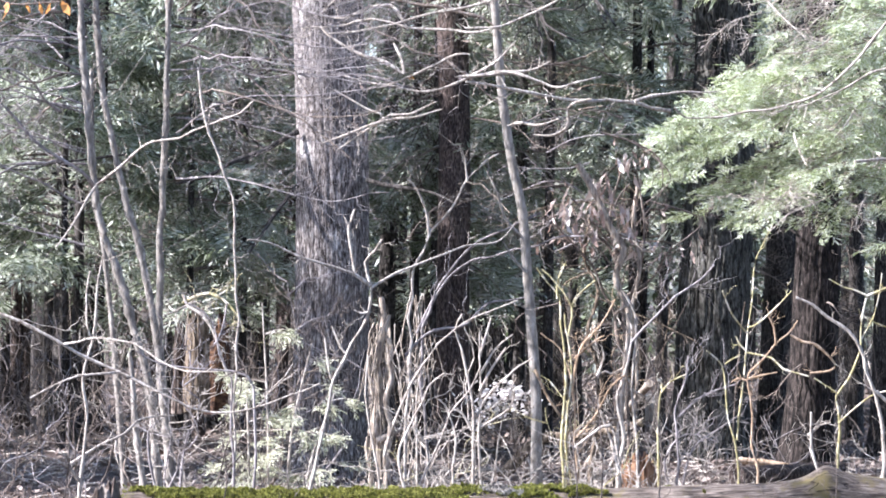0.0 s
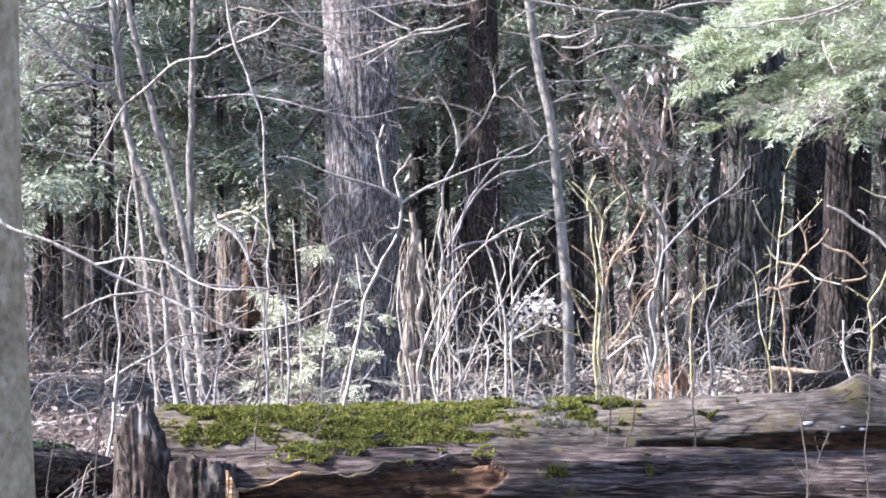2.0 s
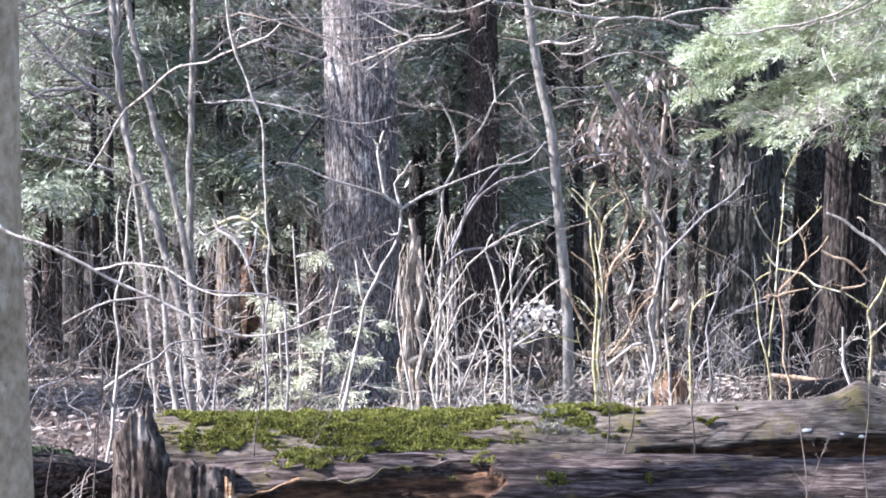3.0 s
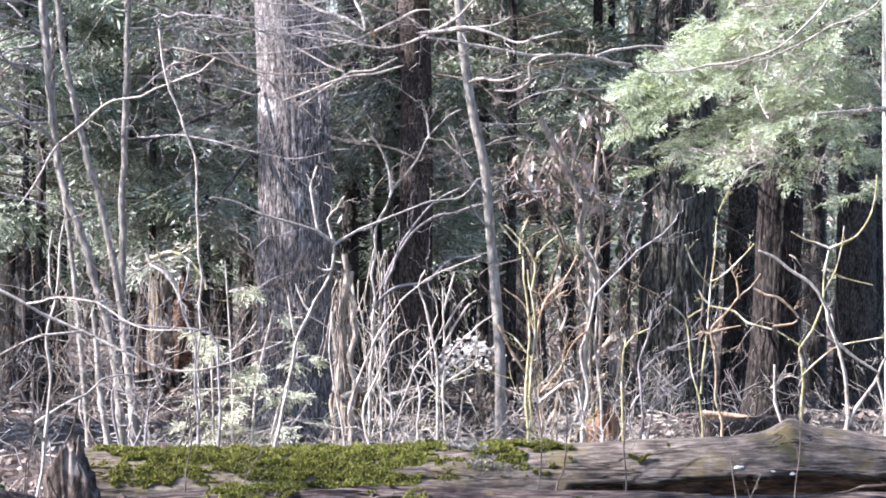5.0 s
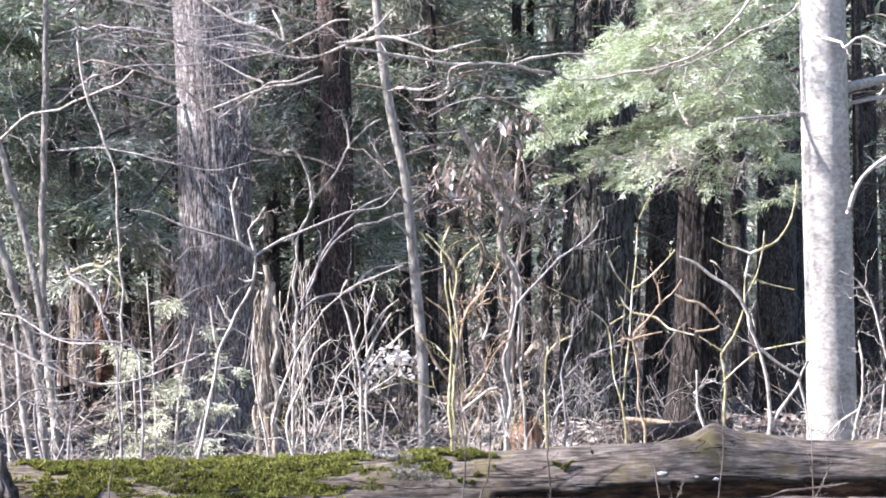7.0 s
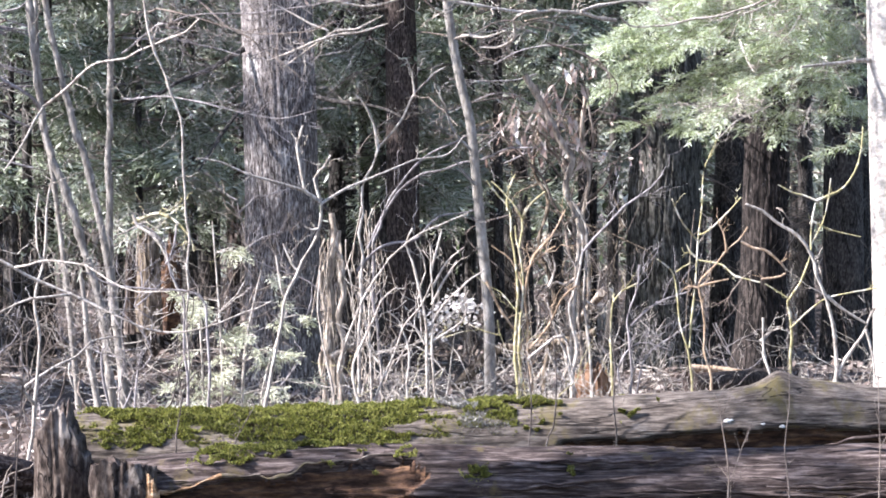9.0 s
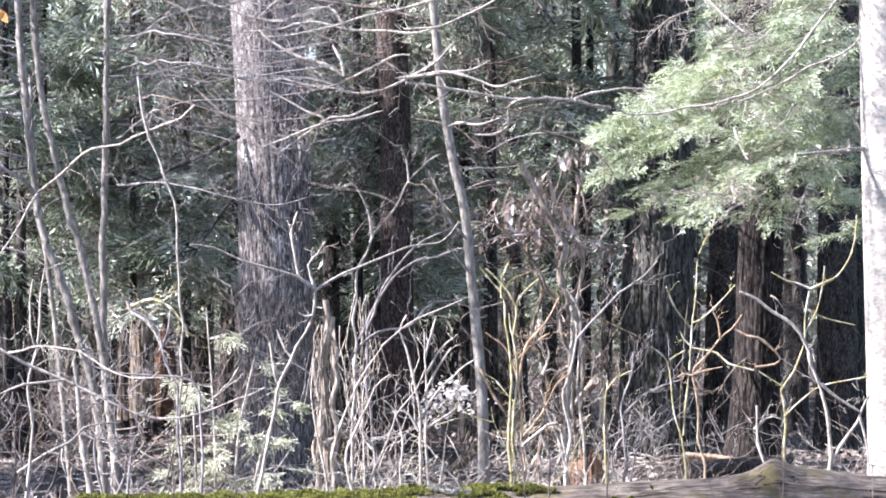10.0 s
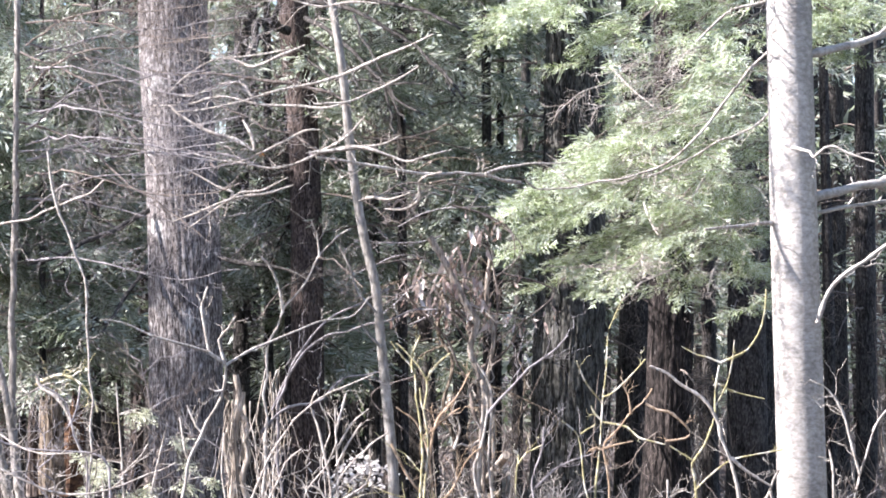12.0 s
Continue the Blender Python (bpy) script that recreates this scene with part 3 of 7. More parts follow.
# ---- sunlit hemlock ----
rng = np.random.default_rng(77)
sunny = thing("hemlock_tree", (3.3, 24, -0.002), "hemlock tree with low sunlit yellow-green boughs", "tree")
g, _, _ = trunk_geo([(3.3, 24, -0.045), (3.3, 24, 1.676), (3.28, 24, 3.397), (3.27, 24, 6.409)], 0.0947, 0.0688, 21, 20, 0.15, 0.05, 4.0)
part("trunk", g, "dark", sunny)
LOW_BOUGHS = (
    (3.2, (1.34, 22.3, 2.9), 110), (3.05, (1.13, 22.6, 2.66), 130), (2.9, (1.14, 22.7, 2.4), 120), (2.8, (1.36, 22.6, 2.14), 110),
    (2.7, (1.62, 22.3, 2.1), 100), (2.6, (1.86, 21.8, 2.12), 80), (3.3, (1.5, 22.1, 2.98), 100), (3.0, (1.77, 21.7, 2.72), 110),
    (3.1, (2.09, 21.4, 2.54), 90), (2.9, (2.36, 21.2, 2.5), 40),) + ((3.3, (1.85, 21.7, 3.0), 100), (2.95, (1.3, 22.4, 2.55), 90),
    (3.5, (2.2, 21.4, 3.2), 80), (3.6, (2.4, 21.0, 3.3), 60), (3.1, (2.31, 21.2, 2.92), 70), (2.55, (2.6, 21.9, 1.95), 34),
    (2.75, (2.0, 21.9, 2.2), 70), (2.8, (2.3, 21.7, 2.35), 70), (2.65, (2.45, 21.8, 2.15), 60), (2.5, (2.15, 22.0, 1.98), 40),
    (3.5, (1.5, 22.3, 3.12), 60),)
HIGH_BOUGHS = (
    (4.6, (0.98, 22.8, 3.98), 120), (4.7, (1.1, 22.6, 4.1), 120), (4.8, (1.44, 22.0, 4.08), 110), (4.5, (1.75, 21.9, 3.78), 100),
    (4.3, (1.9, 21.7, 3.5), 90), (4.35, (1.62, 22.1, 3.72), 60), (4.1, (2.2, 21.4, 3.42), 80), (4.82, (3.41, 22.7, 3.91), 90),
    (4.4, (3.75, 22.8, 4.00), 80), (4.0, (3.5, 22.8, 3.75), 50),)
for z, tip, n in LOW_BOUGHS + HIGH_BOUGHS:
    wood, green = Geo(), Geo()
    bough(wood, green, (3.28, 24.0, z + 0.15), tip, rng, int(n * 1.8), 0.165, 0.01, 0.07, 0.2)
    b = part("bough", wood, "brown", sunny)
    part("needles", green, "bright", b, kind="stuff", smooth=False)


# ---- fallen logs ----
def fallen_log(name, line, radii, material, label, seed, lumps=0.1, hollow=None, rough=0.02, ragged=1.0, ledge=0.0, knob=None):
    """A log. hollow(x): the angle over the horizontal under which its front is eaten away, or None; the rot is a part of its own."""
    p = curve(line, 0.025)
    r = np.interp(np.linspace(0, 1, len(p)), np.linspace(0, 1, len(radii)), radii)
    sides = 120
    a = np.arange(sides) / sides * 2 * math.pi
    _, s, u = axes_along(p)
    v, eaten = np.empty((len(p), sides, 3)), np.zeros((len(p), sides), bool)
    for i, c in enumerate(p):
        for j, b in enumerate(a):
            y, z = math.cos(b), math.sin(b)
            k = 1 + lumps * noise.noise((c[0] * 1.3 + seed, y, z)) + 0.05 * noise.noise((c[0] * 1.1, y * 4 + seed, z * 4)) + rough * (1 - 2 * abs(noise.noise((c[0] * 0.9 + 0.3 * y, y * 7, z * 7 + seed)))) + rough * 0.5 * noise.noise((c[0] * 2.5, y * 18, z * 18)) + 0.012 * noise.noise((c[0] * 16, y * 14, z * 14))
            if knob:
                k += 0.2 * math.exp(-(((c[0] - knob) / 0.075) ** 2)) * max(0.0, z + 0.1 * y) ** 5 + 0.17 * math.exp(-(((c[0] - knob - 0.05) / 0.27) ** 2)) * max(0.0, z) ** 2
            if ledge:
                step_at = b * r[i] / 0.085 + 1.7 * noise.noise((c[0] * 0.55, y * 1.2, z * 1.2 + seed)) + 0.5 * noise.noise((c[0] * 2.1, y * 2, z * 2 + seed))
                k -= ledge * (1 - (step_at - math.floor(step_at))) * max(0.0, 0.6 + noise.noise((c[0] * 0.8, y * 2.2 + seed, z * 2.2)))
            edge = hollow(c[0] + 0.09 * ragged * noise.noise((z * 3, y * 3, seed))) if hollow else None
            if edge is not None:
                bb = (b + math.pi) % (2 * math.pi) - math.pi
                e = edge + ragged * (0.22 * noise.noise((c[0] * 4.0, 1.0, seed)) + 0.1 * noise.noise((c[0] * 13.0, 2.0, seed)))
                if -1.9 < bb < e:
                    eaten[i, j] = True
                    k *= 0.78 - 0.16 * min(1.0, (e - bb) / 0.5) + 0.1 * noise.noise((c[0] * 5, y * 6, z * 6)) + 0.06 * noise.noise((c[0] * 2, y * 16, z * 16))
            v[i, j] = c + r[i] * k * (y * s[i] + z * u[i])
    n = len(p)
    i, j = np.meshgrid(np.arange(n - 1), np.arange(sides), indexing="ij")
    k = (j + 1) % sides
    quads = np.stack([i * sides + j, i * sides + k, (i + 1) * sides + k, (i + 1) * sides + j], -1).reshape(-1, 4)
    rot = eaten[i, j].ravel() & eaten[i, k].ravel()
    g = Geo()
    g.add(v.reshape(-1, 3), quads[~rot])
    for q in (0, n - 1):
        g.add(np.vstack([v[q], p[q:q + 1]]), [(m, (m + 1) % sides, sides) for m in range(sides)])
    ob = whole(name, g, material, line[0], label, "log")
    if rot.any():
        g = Geo()
        g.add(v.reshape(-1, 3), quads[rot])
        part("rotten_wood", g, "rot", ob, "crumbling brown rot under the shell")
    return ob, p, r


def hollow_a(x):
    return np.interp(x, [0.210, 0.486, 1.425, 2.529], [-0.9, 0.15, 0.24, 0.3]) if x > 0.210 else None


def hollow_b(x):
    return np.interp(x, [-1.499, -1.405, -0.925, -0.590, -0.385, -0.235, -0.190], [0.1, 0.28, 0.6, 0.85, 1.05, 1.02, 0.3]) if -1.499 < x < -0.190 else None


LOG_A, pa, ra = fallen_log("fallen_log", [(-1.984, 15.5, 0.285), (-1.345, 15.5, 0.266), (-0.233, 15.5, 0.272), (0.6, 15.5, 0.305), (1.573, 15.5, 0.342), (2.156, 15.5, 0.33), (3.101, 15.5, 0.336), (4.49, 15.5, 0.364)], (0.2, 0.21, 0.215, 0.225, 0.235, 0.238, 0.236, 0.232, 0.24, 0.245, 0.25, 0.26, 0.27, 0.27, 0.27), "log", "weathered grey fallen log with a mossy back", 2.0, 0.1, hollow_a, 0.018, 0.35, 0.03, 1.565)
LOG_B, pb, rb = fallen_log("fallen_log", [(-1.587, 14.9, 0.108), (-0.972, 14.9, 0.119), (-0.224, 14.9, 0.108), (0.577, 14.9, 0.092), (1.645, 14.9, 0.092), (2.981, 14.9, 0.1), (4.316, 14.9, 0.114)], (0.2, 0.24, 0.25, 0.235, 0.24, 0.24, 0.24), "log_dark", "split weathered log lying in front of a mossy one", 9.0, 0.1, hollow_b, 0.035, 1.0, 0.16)

# ---- moss and the broken ends of the logs ----
def log_top(p, r, x, back):
    """A place on a log's upper side: back runs from -1 (front) to 1."""
    a = math.pi / 2 - back * 1.35
    rad = np.interp(x, p[:, 0], r)
    return np.array([x, np.interp(x, p[:, 0], p[:, 1]) + rad * math.cos(a), np.interp(x, p[:, 0], p[:, 2]) + rad * math.sin(a)])


BLADE = np.array([(0, -0.3, 0), (0, 0.3, 0), (0.35, 0, 1.0), (-0.3, 0.12, 0.8)])
BLADE_F = np.array([(0, 1, 2), (1, 0, 3)])


def moss_coat(parent, p, r, x0, x1, n, seed, cut, label, front=-1.4, name="moss", tuft=(0.008, 0.018)):
    rng = np.random.default_rng(seed)
    g, places = Geo(), []
    while len(places) < n:
        x, b = rng.uniform(x0, x1), rng.uniform(front, 0.9)
        edge = min(1.0, (x - x0) / 0.15, (x1 - x) / 0.5)
        if b < front + 0.38 + 0.5 * noise.noise((x * 3.1, 0.0, seed + 2.0)) + 0.3 * noise.noise((x * 9.0, 0.0, seed)):
            continue
        if noise.noise((x * 2.6, b * 1.7, seed)) + 0.6 * noise.noise((x * 7, b * 5, seed)) + 0.45 * noise.noise((x * 22, b * 14, seed)) > cut + 0.2 * max(0.0, -b - 0.6) + 0.5 * (1 - edge):
            q = log_top(p, r, x, b)
            q[2] += 0.03 * noise.noise((x * 12, b * 6, 1.0)) + 0.01 * noise.noise((x * 40, b * 20, 1.0)) + 0.012
            places.append(q)
    places = np.array(places)
    n = len(places)
    scatter(g, BLADE, BLADE_F, places, turns_of(rng.uniform(0, 6.3, n), rng.normal(0, 0.5, n), rng.normal(0, 0.5, n)), rng.uniform(tuft[0], tuft[1], n))
    return part("moss" if "moss" in name else name, g, name, parent, label, kind="stuff", smooth=False)


moss_coat(LOG_A, pa, ra, -1.887, 0.267, 60000, 3, -0.36, "thick yellow-green moss")
moss_coat(LOG_A, pa, ra, -1.887, 0.4, 9000, 3, -0.75, "thin patchy moss film", tuft=(0.004, 0.009))
moss_coat(LOG_A, pa, ra, 0.156, 0.489, 4000, 8, 0.0, "thin yellow-green moss")
moss_coat(LOG_A, pa, ra, 0.711, 0.961, 900, 5, 0.25, "thin yellow-green moss")
moss_coat(LOG_B, pb, rb, -1.293, -0.211, 13000, 6, -0.12, "thin green moss", -0.98)
moss_coat(LOG_A, pa, ra, -0.14, 0.3, 5200, 21, -0.15, "flaky white lichen", -1.15, "lichen", (0.008, 0.022))
moss_coat(LOG_B, pb, rb, -0.064, 0.524, 1400, 12, 0.2, "thin green moss", -1.2)


# lip of the hollow log's shell, over the rot
xs = np.arange(-1.473, -0.211, 0.012)
lip = []
for x in xs:
    rag, e = 0.22 * noise.noise((x * 4.0, 1.0, 9.0)) + 0.1 * noise.noise((x * 13.0, 2.0, 9.0)), 0.6
    for _ in range(5):
        e = (hollow_b(x + 0.09 * noise.noise((math.sin(e) * 3, math.cos(e) * 3, 9.0))) or 0.1) + rag
    rr = np.interp(x, pb[:, 0], rb) * (1.0 + 0.03 * noise.noise((x * 9, 3.0, 1.0)))
    lip.append((x, np.interp(x, pb[:, 0], pb[:, 1]) - rr * math.cos(e), np.interp(x, pb[:, 0], pb[:, 2]) + rr * math.sin(e)))
west = sum(x < -1.12 for x in xs)
for a, b, m, words in ((0, west, "raw", "raw orange torn edge of the hollow shell"), (west - 1, len(xs), "log", "weathered edge of the hollow shell")):
    g = Geo()
    tube(g, np.array(lip[a:b]), np.array([0.003 + 0.014 * abs(noise.noise((x * 9, 0.3, 4.0))) for x in xs[a:b]]), 8)
    part("shell_edge", g, m, LOG_B, words)


def splinter_block(g, centre, width, depth, height, seed, peak=0.0, slope=0.3, teeth=0.12):
    """A torn, upright piece of log: a rugged column whose ragged top falls away from a peak."""
    n, rows = 90, 34
    a = np.arange(n) / n * 2 * math.pi
    tops = []
    for b in a:
        c, q = math.cos(b), math.sin(b)
        tops.append(1 - slope * abs(c - peak) ** 1.3 + 0.12 * noise.noise((c * 1.6 + seed, q * 1.6, 0.5)) + teeth * noise.noise((c * 5 + seed, q * 5, 0.5)) + teeth * 0.5 * noise.noise((c * 12 + seed, q * 12, 0.5)))
    v = []
    for i in range(rows):
        t = i / (rows - 1)
        for j, b in enumerate(a):
            c, q = math.cos(b), math.sin(b)
            rr = 1 + 0.25 * noise.noise((c * 1.5 + seed, q * 1.5, t * 1.6)) + 0.14 * (1 - 2 * abs(noise.noise((c * 5 + seed, q * 5, t * 1.2)))) + 0.06 * noise.noise((c * 13, q * 13 + seed, t * 5)) - 0.16 * t
            v.append((centre[0] + width * rr * c + peak * width * 0.3 * t, centre[1] + depth * rr * q, centre[2] + height * t * tops[j]))
    for j, b in enumerate(a):
        v.append((centre[0] + width * (0.4 * math.cos(b) + 0.3 * peak), centre[1] + depth * 0.4 * math.sin(b), centre[2] + height * 0.6 * tops[j]))
    i, j = np.meshgrid(np.arange(rows), np.arange(n), indexing="ij")
    k = (j + 1) % n
    g.add(v, np.stack([i * n + j, i * n + k, (i + 1) * n + k, (i + 1) * n + j], -1).reshape(-1, 4))


def torn_butt(g, centre, half, depth, height, seed, heights, lean=0.0):
    """The upright torn end of a log: a blocky shell of wood with a ragged rim; heights run from its west side to its east."""
    n, rows = 120, 44
    v, tops = [], []
    for j in range(n):
        b = j / n * 2 * math.pi
        c, q = math.cos(b), math.sin(b)
        tops.append(np.interp(c, np.linspace(-1, 1, len(heights)), heights) + 0.05 * noise.noise((c * 2 + seed, q * 2, 0.5)) + 0.07 * noise.noise((c * 6 + seed, q * 5, 0.5)) + 0.05 * noise.noise((c * 15 + seed, q * 12, 0.5)))
    for i in range(rows):
        t = i / (rows - 1)
        for j in range(n):
            b = j / n * 2 * math.pi
            c, q = math.cos(b), math.sin(b)
            box = (abs(c) ** 3.2 + abs(q) ** 3.2) ** (-1 / 3.2)
            z = t * tops[j]
            rr = box * (1 + 0.16 * noise.noise((c * 1.4 + seed, q * 1.4, z * 1.8)) + 0.1 * (1 - 2 * abs(noise.noise((c * 3.2 + seed, q * 3.2, z * 0.9)))) + 0.05 * noise.noise((c * 8, q * 8 + seed, z * 4)) - 0.08 * z)
            v.append((centre[0] + half * rr * c + lean * z, centre[1] + depth * rr * q, centre[2] + height * z))
    for j in range(n):
        b = j / n * 2 * math.pi
        v.append((centre[0] + half * 0.55 * math.cos(b) + lean, centre[1] + depth * 0.5 * math.sin(b), centre[2] + height * tops[j] * 0.86))
    i, j = np.meshgrid(np.arange(rows), np.arange(n), indexing="ij")
    k = (j + 1) % n
    g.add(v, np.stack([i * n + j, i * n + k, (i + 1) * n + k, (i + 1) * n + j], -1).reshape(-1, 4))
    g.add(v[-n:] + [tuple(np.mean(v[-n:], axis=0))], [(m, (m + 1) % n, n) for m in range(n)])


g = Geo()
torn_butt(g, (-1.905, 15.08, -0.04), 0.135, 0.13, 0.6, 4, (0.7, 0.84, 1.0, 0.94, 0.64, 0.5))
part("broken_end", g, "stub", LOG_A, "dark torn butt of the log")
g = Geo()
torn_butt(g, (-1.585, 14.74, -0.03), 0.15, 0.13, 0.335, 9, (0.97, 1.0, 0.97, 0.98, 0.9))
part("broken_end", g, "stub", LOG_B, "grey sawn-looking torn end of the log")
g = Geo()
torn_butt(g, (-1.442, 14.64, -0.03), 0.03, 0.025, 0.29, 17, (0.96, 1.0, 0.8, 0.6))
part("splinter", g, "raw", LOG_B, "pale orange raw splinter")

rng = np.random.default_rng(61)
for k in range(18):
    x = rng.uniform(-1.539, 2.546)
    z = rng.uniform(0.1, 0.36)
    ln = rng.uniform(0.25, 0.9)
    if x < -0.142:
        continue
    y = 14.9 - 0.245 * math.sqrt(max(0.05, 1 - ((z - 0.11) / 0.25) ** 2)) - 0.004
    t = np.linspace(0, 1, 9)[:, None]
    p = np.array([x, y, z]) + t * np.array([ln, 0, rng.normal(0, 0.03)])
    p += rng.normal(0, 0.006, (9, 3))
    g = Geo()
    tube(g, p, 0.007 * np.sin(np.linspace(0.15, 3.0, 9)) + 0.002, 5)
    part("bark_strip", g, "log_dark", LOG_B)

def bracket(x, y, z, size):
    g = Geo()
    n = 14
    a = np.linspace(-math.pi, 0, n)
    rim = [(x + size * math.cos(b) * (1 + 0.12 * math.sin(5 * b)), y + size * 0.8 * math.sin(b), z) for b in a]
    v = rim + [(q[0], q[1], z + size * 0.5) for q in rim] + [(x, y, z + size * 0.85), (x, y, z - size * 0.25)]
    f = [(i, i + 1, n + i + 1, n + i) for i in range(n - 1)]
    g.add(v, f)
    g.add(v, [(n + i, n + i + 1, 2 * n) for i in range(n - 1)] + [(i + 1, i, 2 * n + 1) for i in range(n - 1)])
    whole("bracket_fungus", g, "fungus", (x, y, z), "small white bracket fungus on a fallen log", "fungus", "white fungi")


for x, z, sz in ((1.289, 0.428, 0.019), (1.308, 0.433, 0.011), (1.46, 0.412, 0.015), (1.553, 0.401, 0.016)):
    rad, zc = np.interp(x, pa[:, 0], ra), np.interp(x, pa[:, 0], pa[:, 2])
    bracket(x, 15.5 - math.sqrt(max(0.01, rad ** 2 - (z - zc) ** 2)) + 0.004, z, sz)

# dark mossy log that lies away from the camera, behind the broken ends
LOG_C, pc, rc = fallen_log("rotten_log", [(-3.055, 15.3, 0.172), (-2.612, 15.6, 0.16), (-2.334, 15.8, 0.129), (-2.134, 16, 0.083)], (0.14, 0.15, 0.13, 0.1), "log_dark", "dark layered rotten log with moss, half sunk in leaves", 5.0, 0.25, None, 0.05, 1.0, 0.2)
moss_coat(LOG_C, pc, rc, -2.95, -2.35, 16000, 15, -0.45, "dark green moss", -1.75, "deep_moss", (0.006, 0.014))


rng = np.random.default_rng(64)
for k in range(9):
    x, ln = rng.uniform(-2.95, -2.2), rng.uniform(0.3, 0.6)
    a = rng.uniform(0.5, 1.9)
    g = Geo()
    p = np.array([x, 15.05 - 0.1 * rng.uniform(), 0.0]) + np.linspace(0, 1, 7)[:, None] * np.array([math.cos(a) * ln, 0.12, math.sin(a) * ln * 0.75])
    tube(g, p + rng.normal(0, 0.008, (7, 3)), np.linspace(0.006, 0.003, 7), 5)
    twigs(g, p, 3, 0.12, 0.002, rng, 0.2, 1)
    whole("fallen_twig", g, "brown" if k % 2 else "lilac", tuple(p[0]), "thin bare twig leaning on a dark rotten log", "twig", "twigs on the dark log")


# ---- shrubs and saplings ----
def shrub(name, base, label, material, lines, category="shrub", twig=6, length=0.22, seed=1, tw=0.0026, group=""):
    """A bare shrub: every main branch is a part with its own side twigs."""
    ob = thing(name, base, label, category, group)
    for k, (pts, r0, r1) in enumerate(lines):
        limb(ob, pts, r0, r1, material, "branch", twig, length, seed * 100 + k, 0.3, tw)
    return ob


shrub("bare_shrub", (-1.085, 17, 0.369), "pale leafless shrub with a forked crooked stem", "pale", (
    [[(-1.085, 17, 0.315), (-1.033, 17, 0.558), (-0.993, 17, 0.741), (-0.963, 17, 0.894), (-0.951, 17, 1), (-0.881, 17, 1.107), (-0.814, 17, 1.229), (-0.774, 17, 1.32), (-0.753, 17, 1.427), (-0.75, 17, 1.509)], 0.0122, 0.0107],
    [[(-0.75, 17, 1.509), (-0.833, 16.96, 1.57), (-0.952, 16.92, 1.609), (-1.162, 16.88, 1.669), (-1.34, 16.84, 1.738), (-1.397, 16.8, 1.753)], 0.0107, 0.0060],
    [[(-0.835, 17, 1.564), (-0.856, 17, 1.686), (-0.872, 17, 1.793), (-0.865, 17, 1.854), (-0.853, 17, 1.911)], 0.0107, 0.0076],
    [[(-0.75, 17, 1.509), (-0.789, 17, 1.631), (-0.744, 17, 1.686), (-0.713, 17, 1.741)], 0.0107, 0.0076],) + (
    [[(-0.75, 17, 1.503), (-0.626, 17.12, 1.595), (-0.445, 17.24, 1.673), (-0.261, 17.36, 1.733), (-0.075, 17.48, 1.779), (0.025, 17.6, 1.857)], 0.0091, 0.0047],
    [[(-0.951, 17, 1), (-0.975, 17, 1.061), (-1.003, 17, 1.229)], 0.0091, 0.0061],
    [[(-0.875, 17, 1.143), (-0.914, 17, 1.183), (-0.963, 17, 1.296)], 0.0091, 0.0061],
    [[(-0.765, 17, 1.369), (-0.798, 17, 1.36), (-0.832, 17, 1.375)], 0.0076, 0.0061]), twig=2, length=0.16, seed=2)
limb(near, *[[(-2.283, 12.75, 1.537), (-2.168, 12.744, 1.434), (-2.03, 12.739, 1.365), (-1.801, 12.733, 1.263), (-1.572, 12.728, 1.144), (-1.343, 12.722, 1.023), (-1.183, 12.717, 0.985), (-0.978, 12.711, 1.019), (-0.829, 12.706, 1.081), (-0.749, 12.7, 1.138)], 0.0098, 0.0036], "pale", "limb", 9, 0.22, 301, 0.5, 0.003)
limb(near, *[[(-1.801, 12.73, 1.256), (-1.736, 12.675, 1.259), (-1.661, 12.62, 1.272), (-1.505, 12.565, 1.248), (-1.406, 12.51, 1.204), (-1.288, 12.455, 1.174), (-1.143, 12.4, 1.171)], 0.0057, 0.0033], "pale", "limb", 6, 0.12, 302)
limb(near, *[[(-1.572, 12.73, 1.144), (-1.649, 12.703, 1.131), (-1.782, 12.677, 1.105), (-1.914, 12.65, 1.049)], 0.0068, 0.0045], "pale", "limb", 3, 0.15, 303)
shrub("bare_shrub", (-2.244, 16.6, 0.253), "thin pale vine-like shrub with twisting stems", "pale", (
    [[(-2.291, 16.6, 0.164), (-2.244, 16.6, 0.432), (-2.229, 16.6, 0.789), (-2.25, 16.6, 0.997), (-2.22, 16.6, 1.146), (-2.199, 16.6, 1.22), (-2.235, 16.6, 1.295), (-2.244, 16.6, 1.443), (-2.22, 16.6, 1.562)], 0.0104, 0.0074],
    [[(-2.244, 16.6, 0.447), (-2.319, 16.5, 0.562), (-2.423, 16.4, 0.621)], 0.0089, 0.0059],
    [[(-2.303, 16.6, 0.551), (-2.165, 16.68, 0.63), (-2.055, 16.76, 0.68), (-1.998, 16.84, 0.748), (-1.923, 16.92, 0.79), (-1.825, 17, 0.817)], 0.0089, 0.0061],
    [[(-2.065, 16.6, 0.676), (-2.071, 16.6, 0.61), (-2.044, 16.6, 0.515)], 0.0074, 0.0060],
    [[(-2.199, 16.6, 1.22), (-2.184, 16.6, 1.324), (-2.178, 16.6, 1.503), (-2.154, 16.6, 1.637)], 0.0074, 0.0060]), twig=2, length=0.2, seed=3)
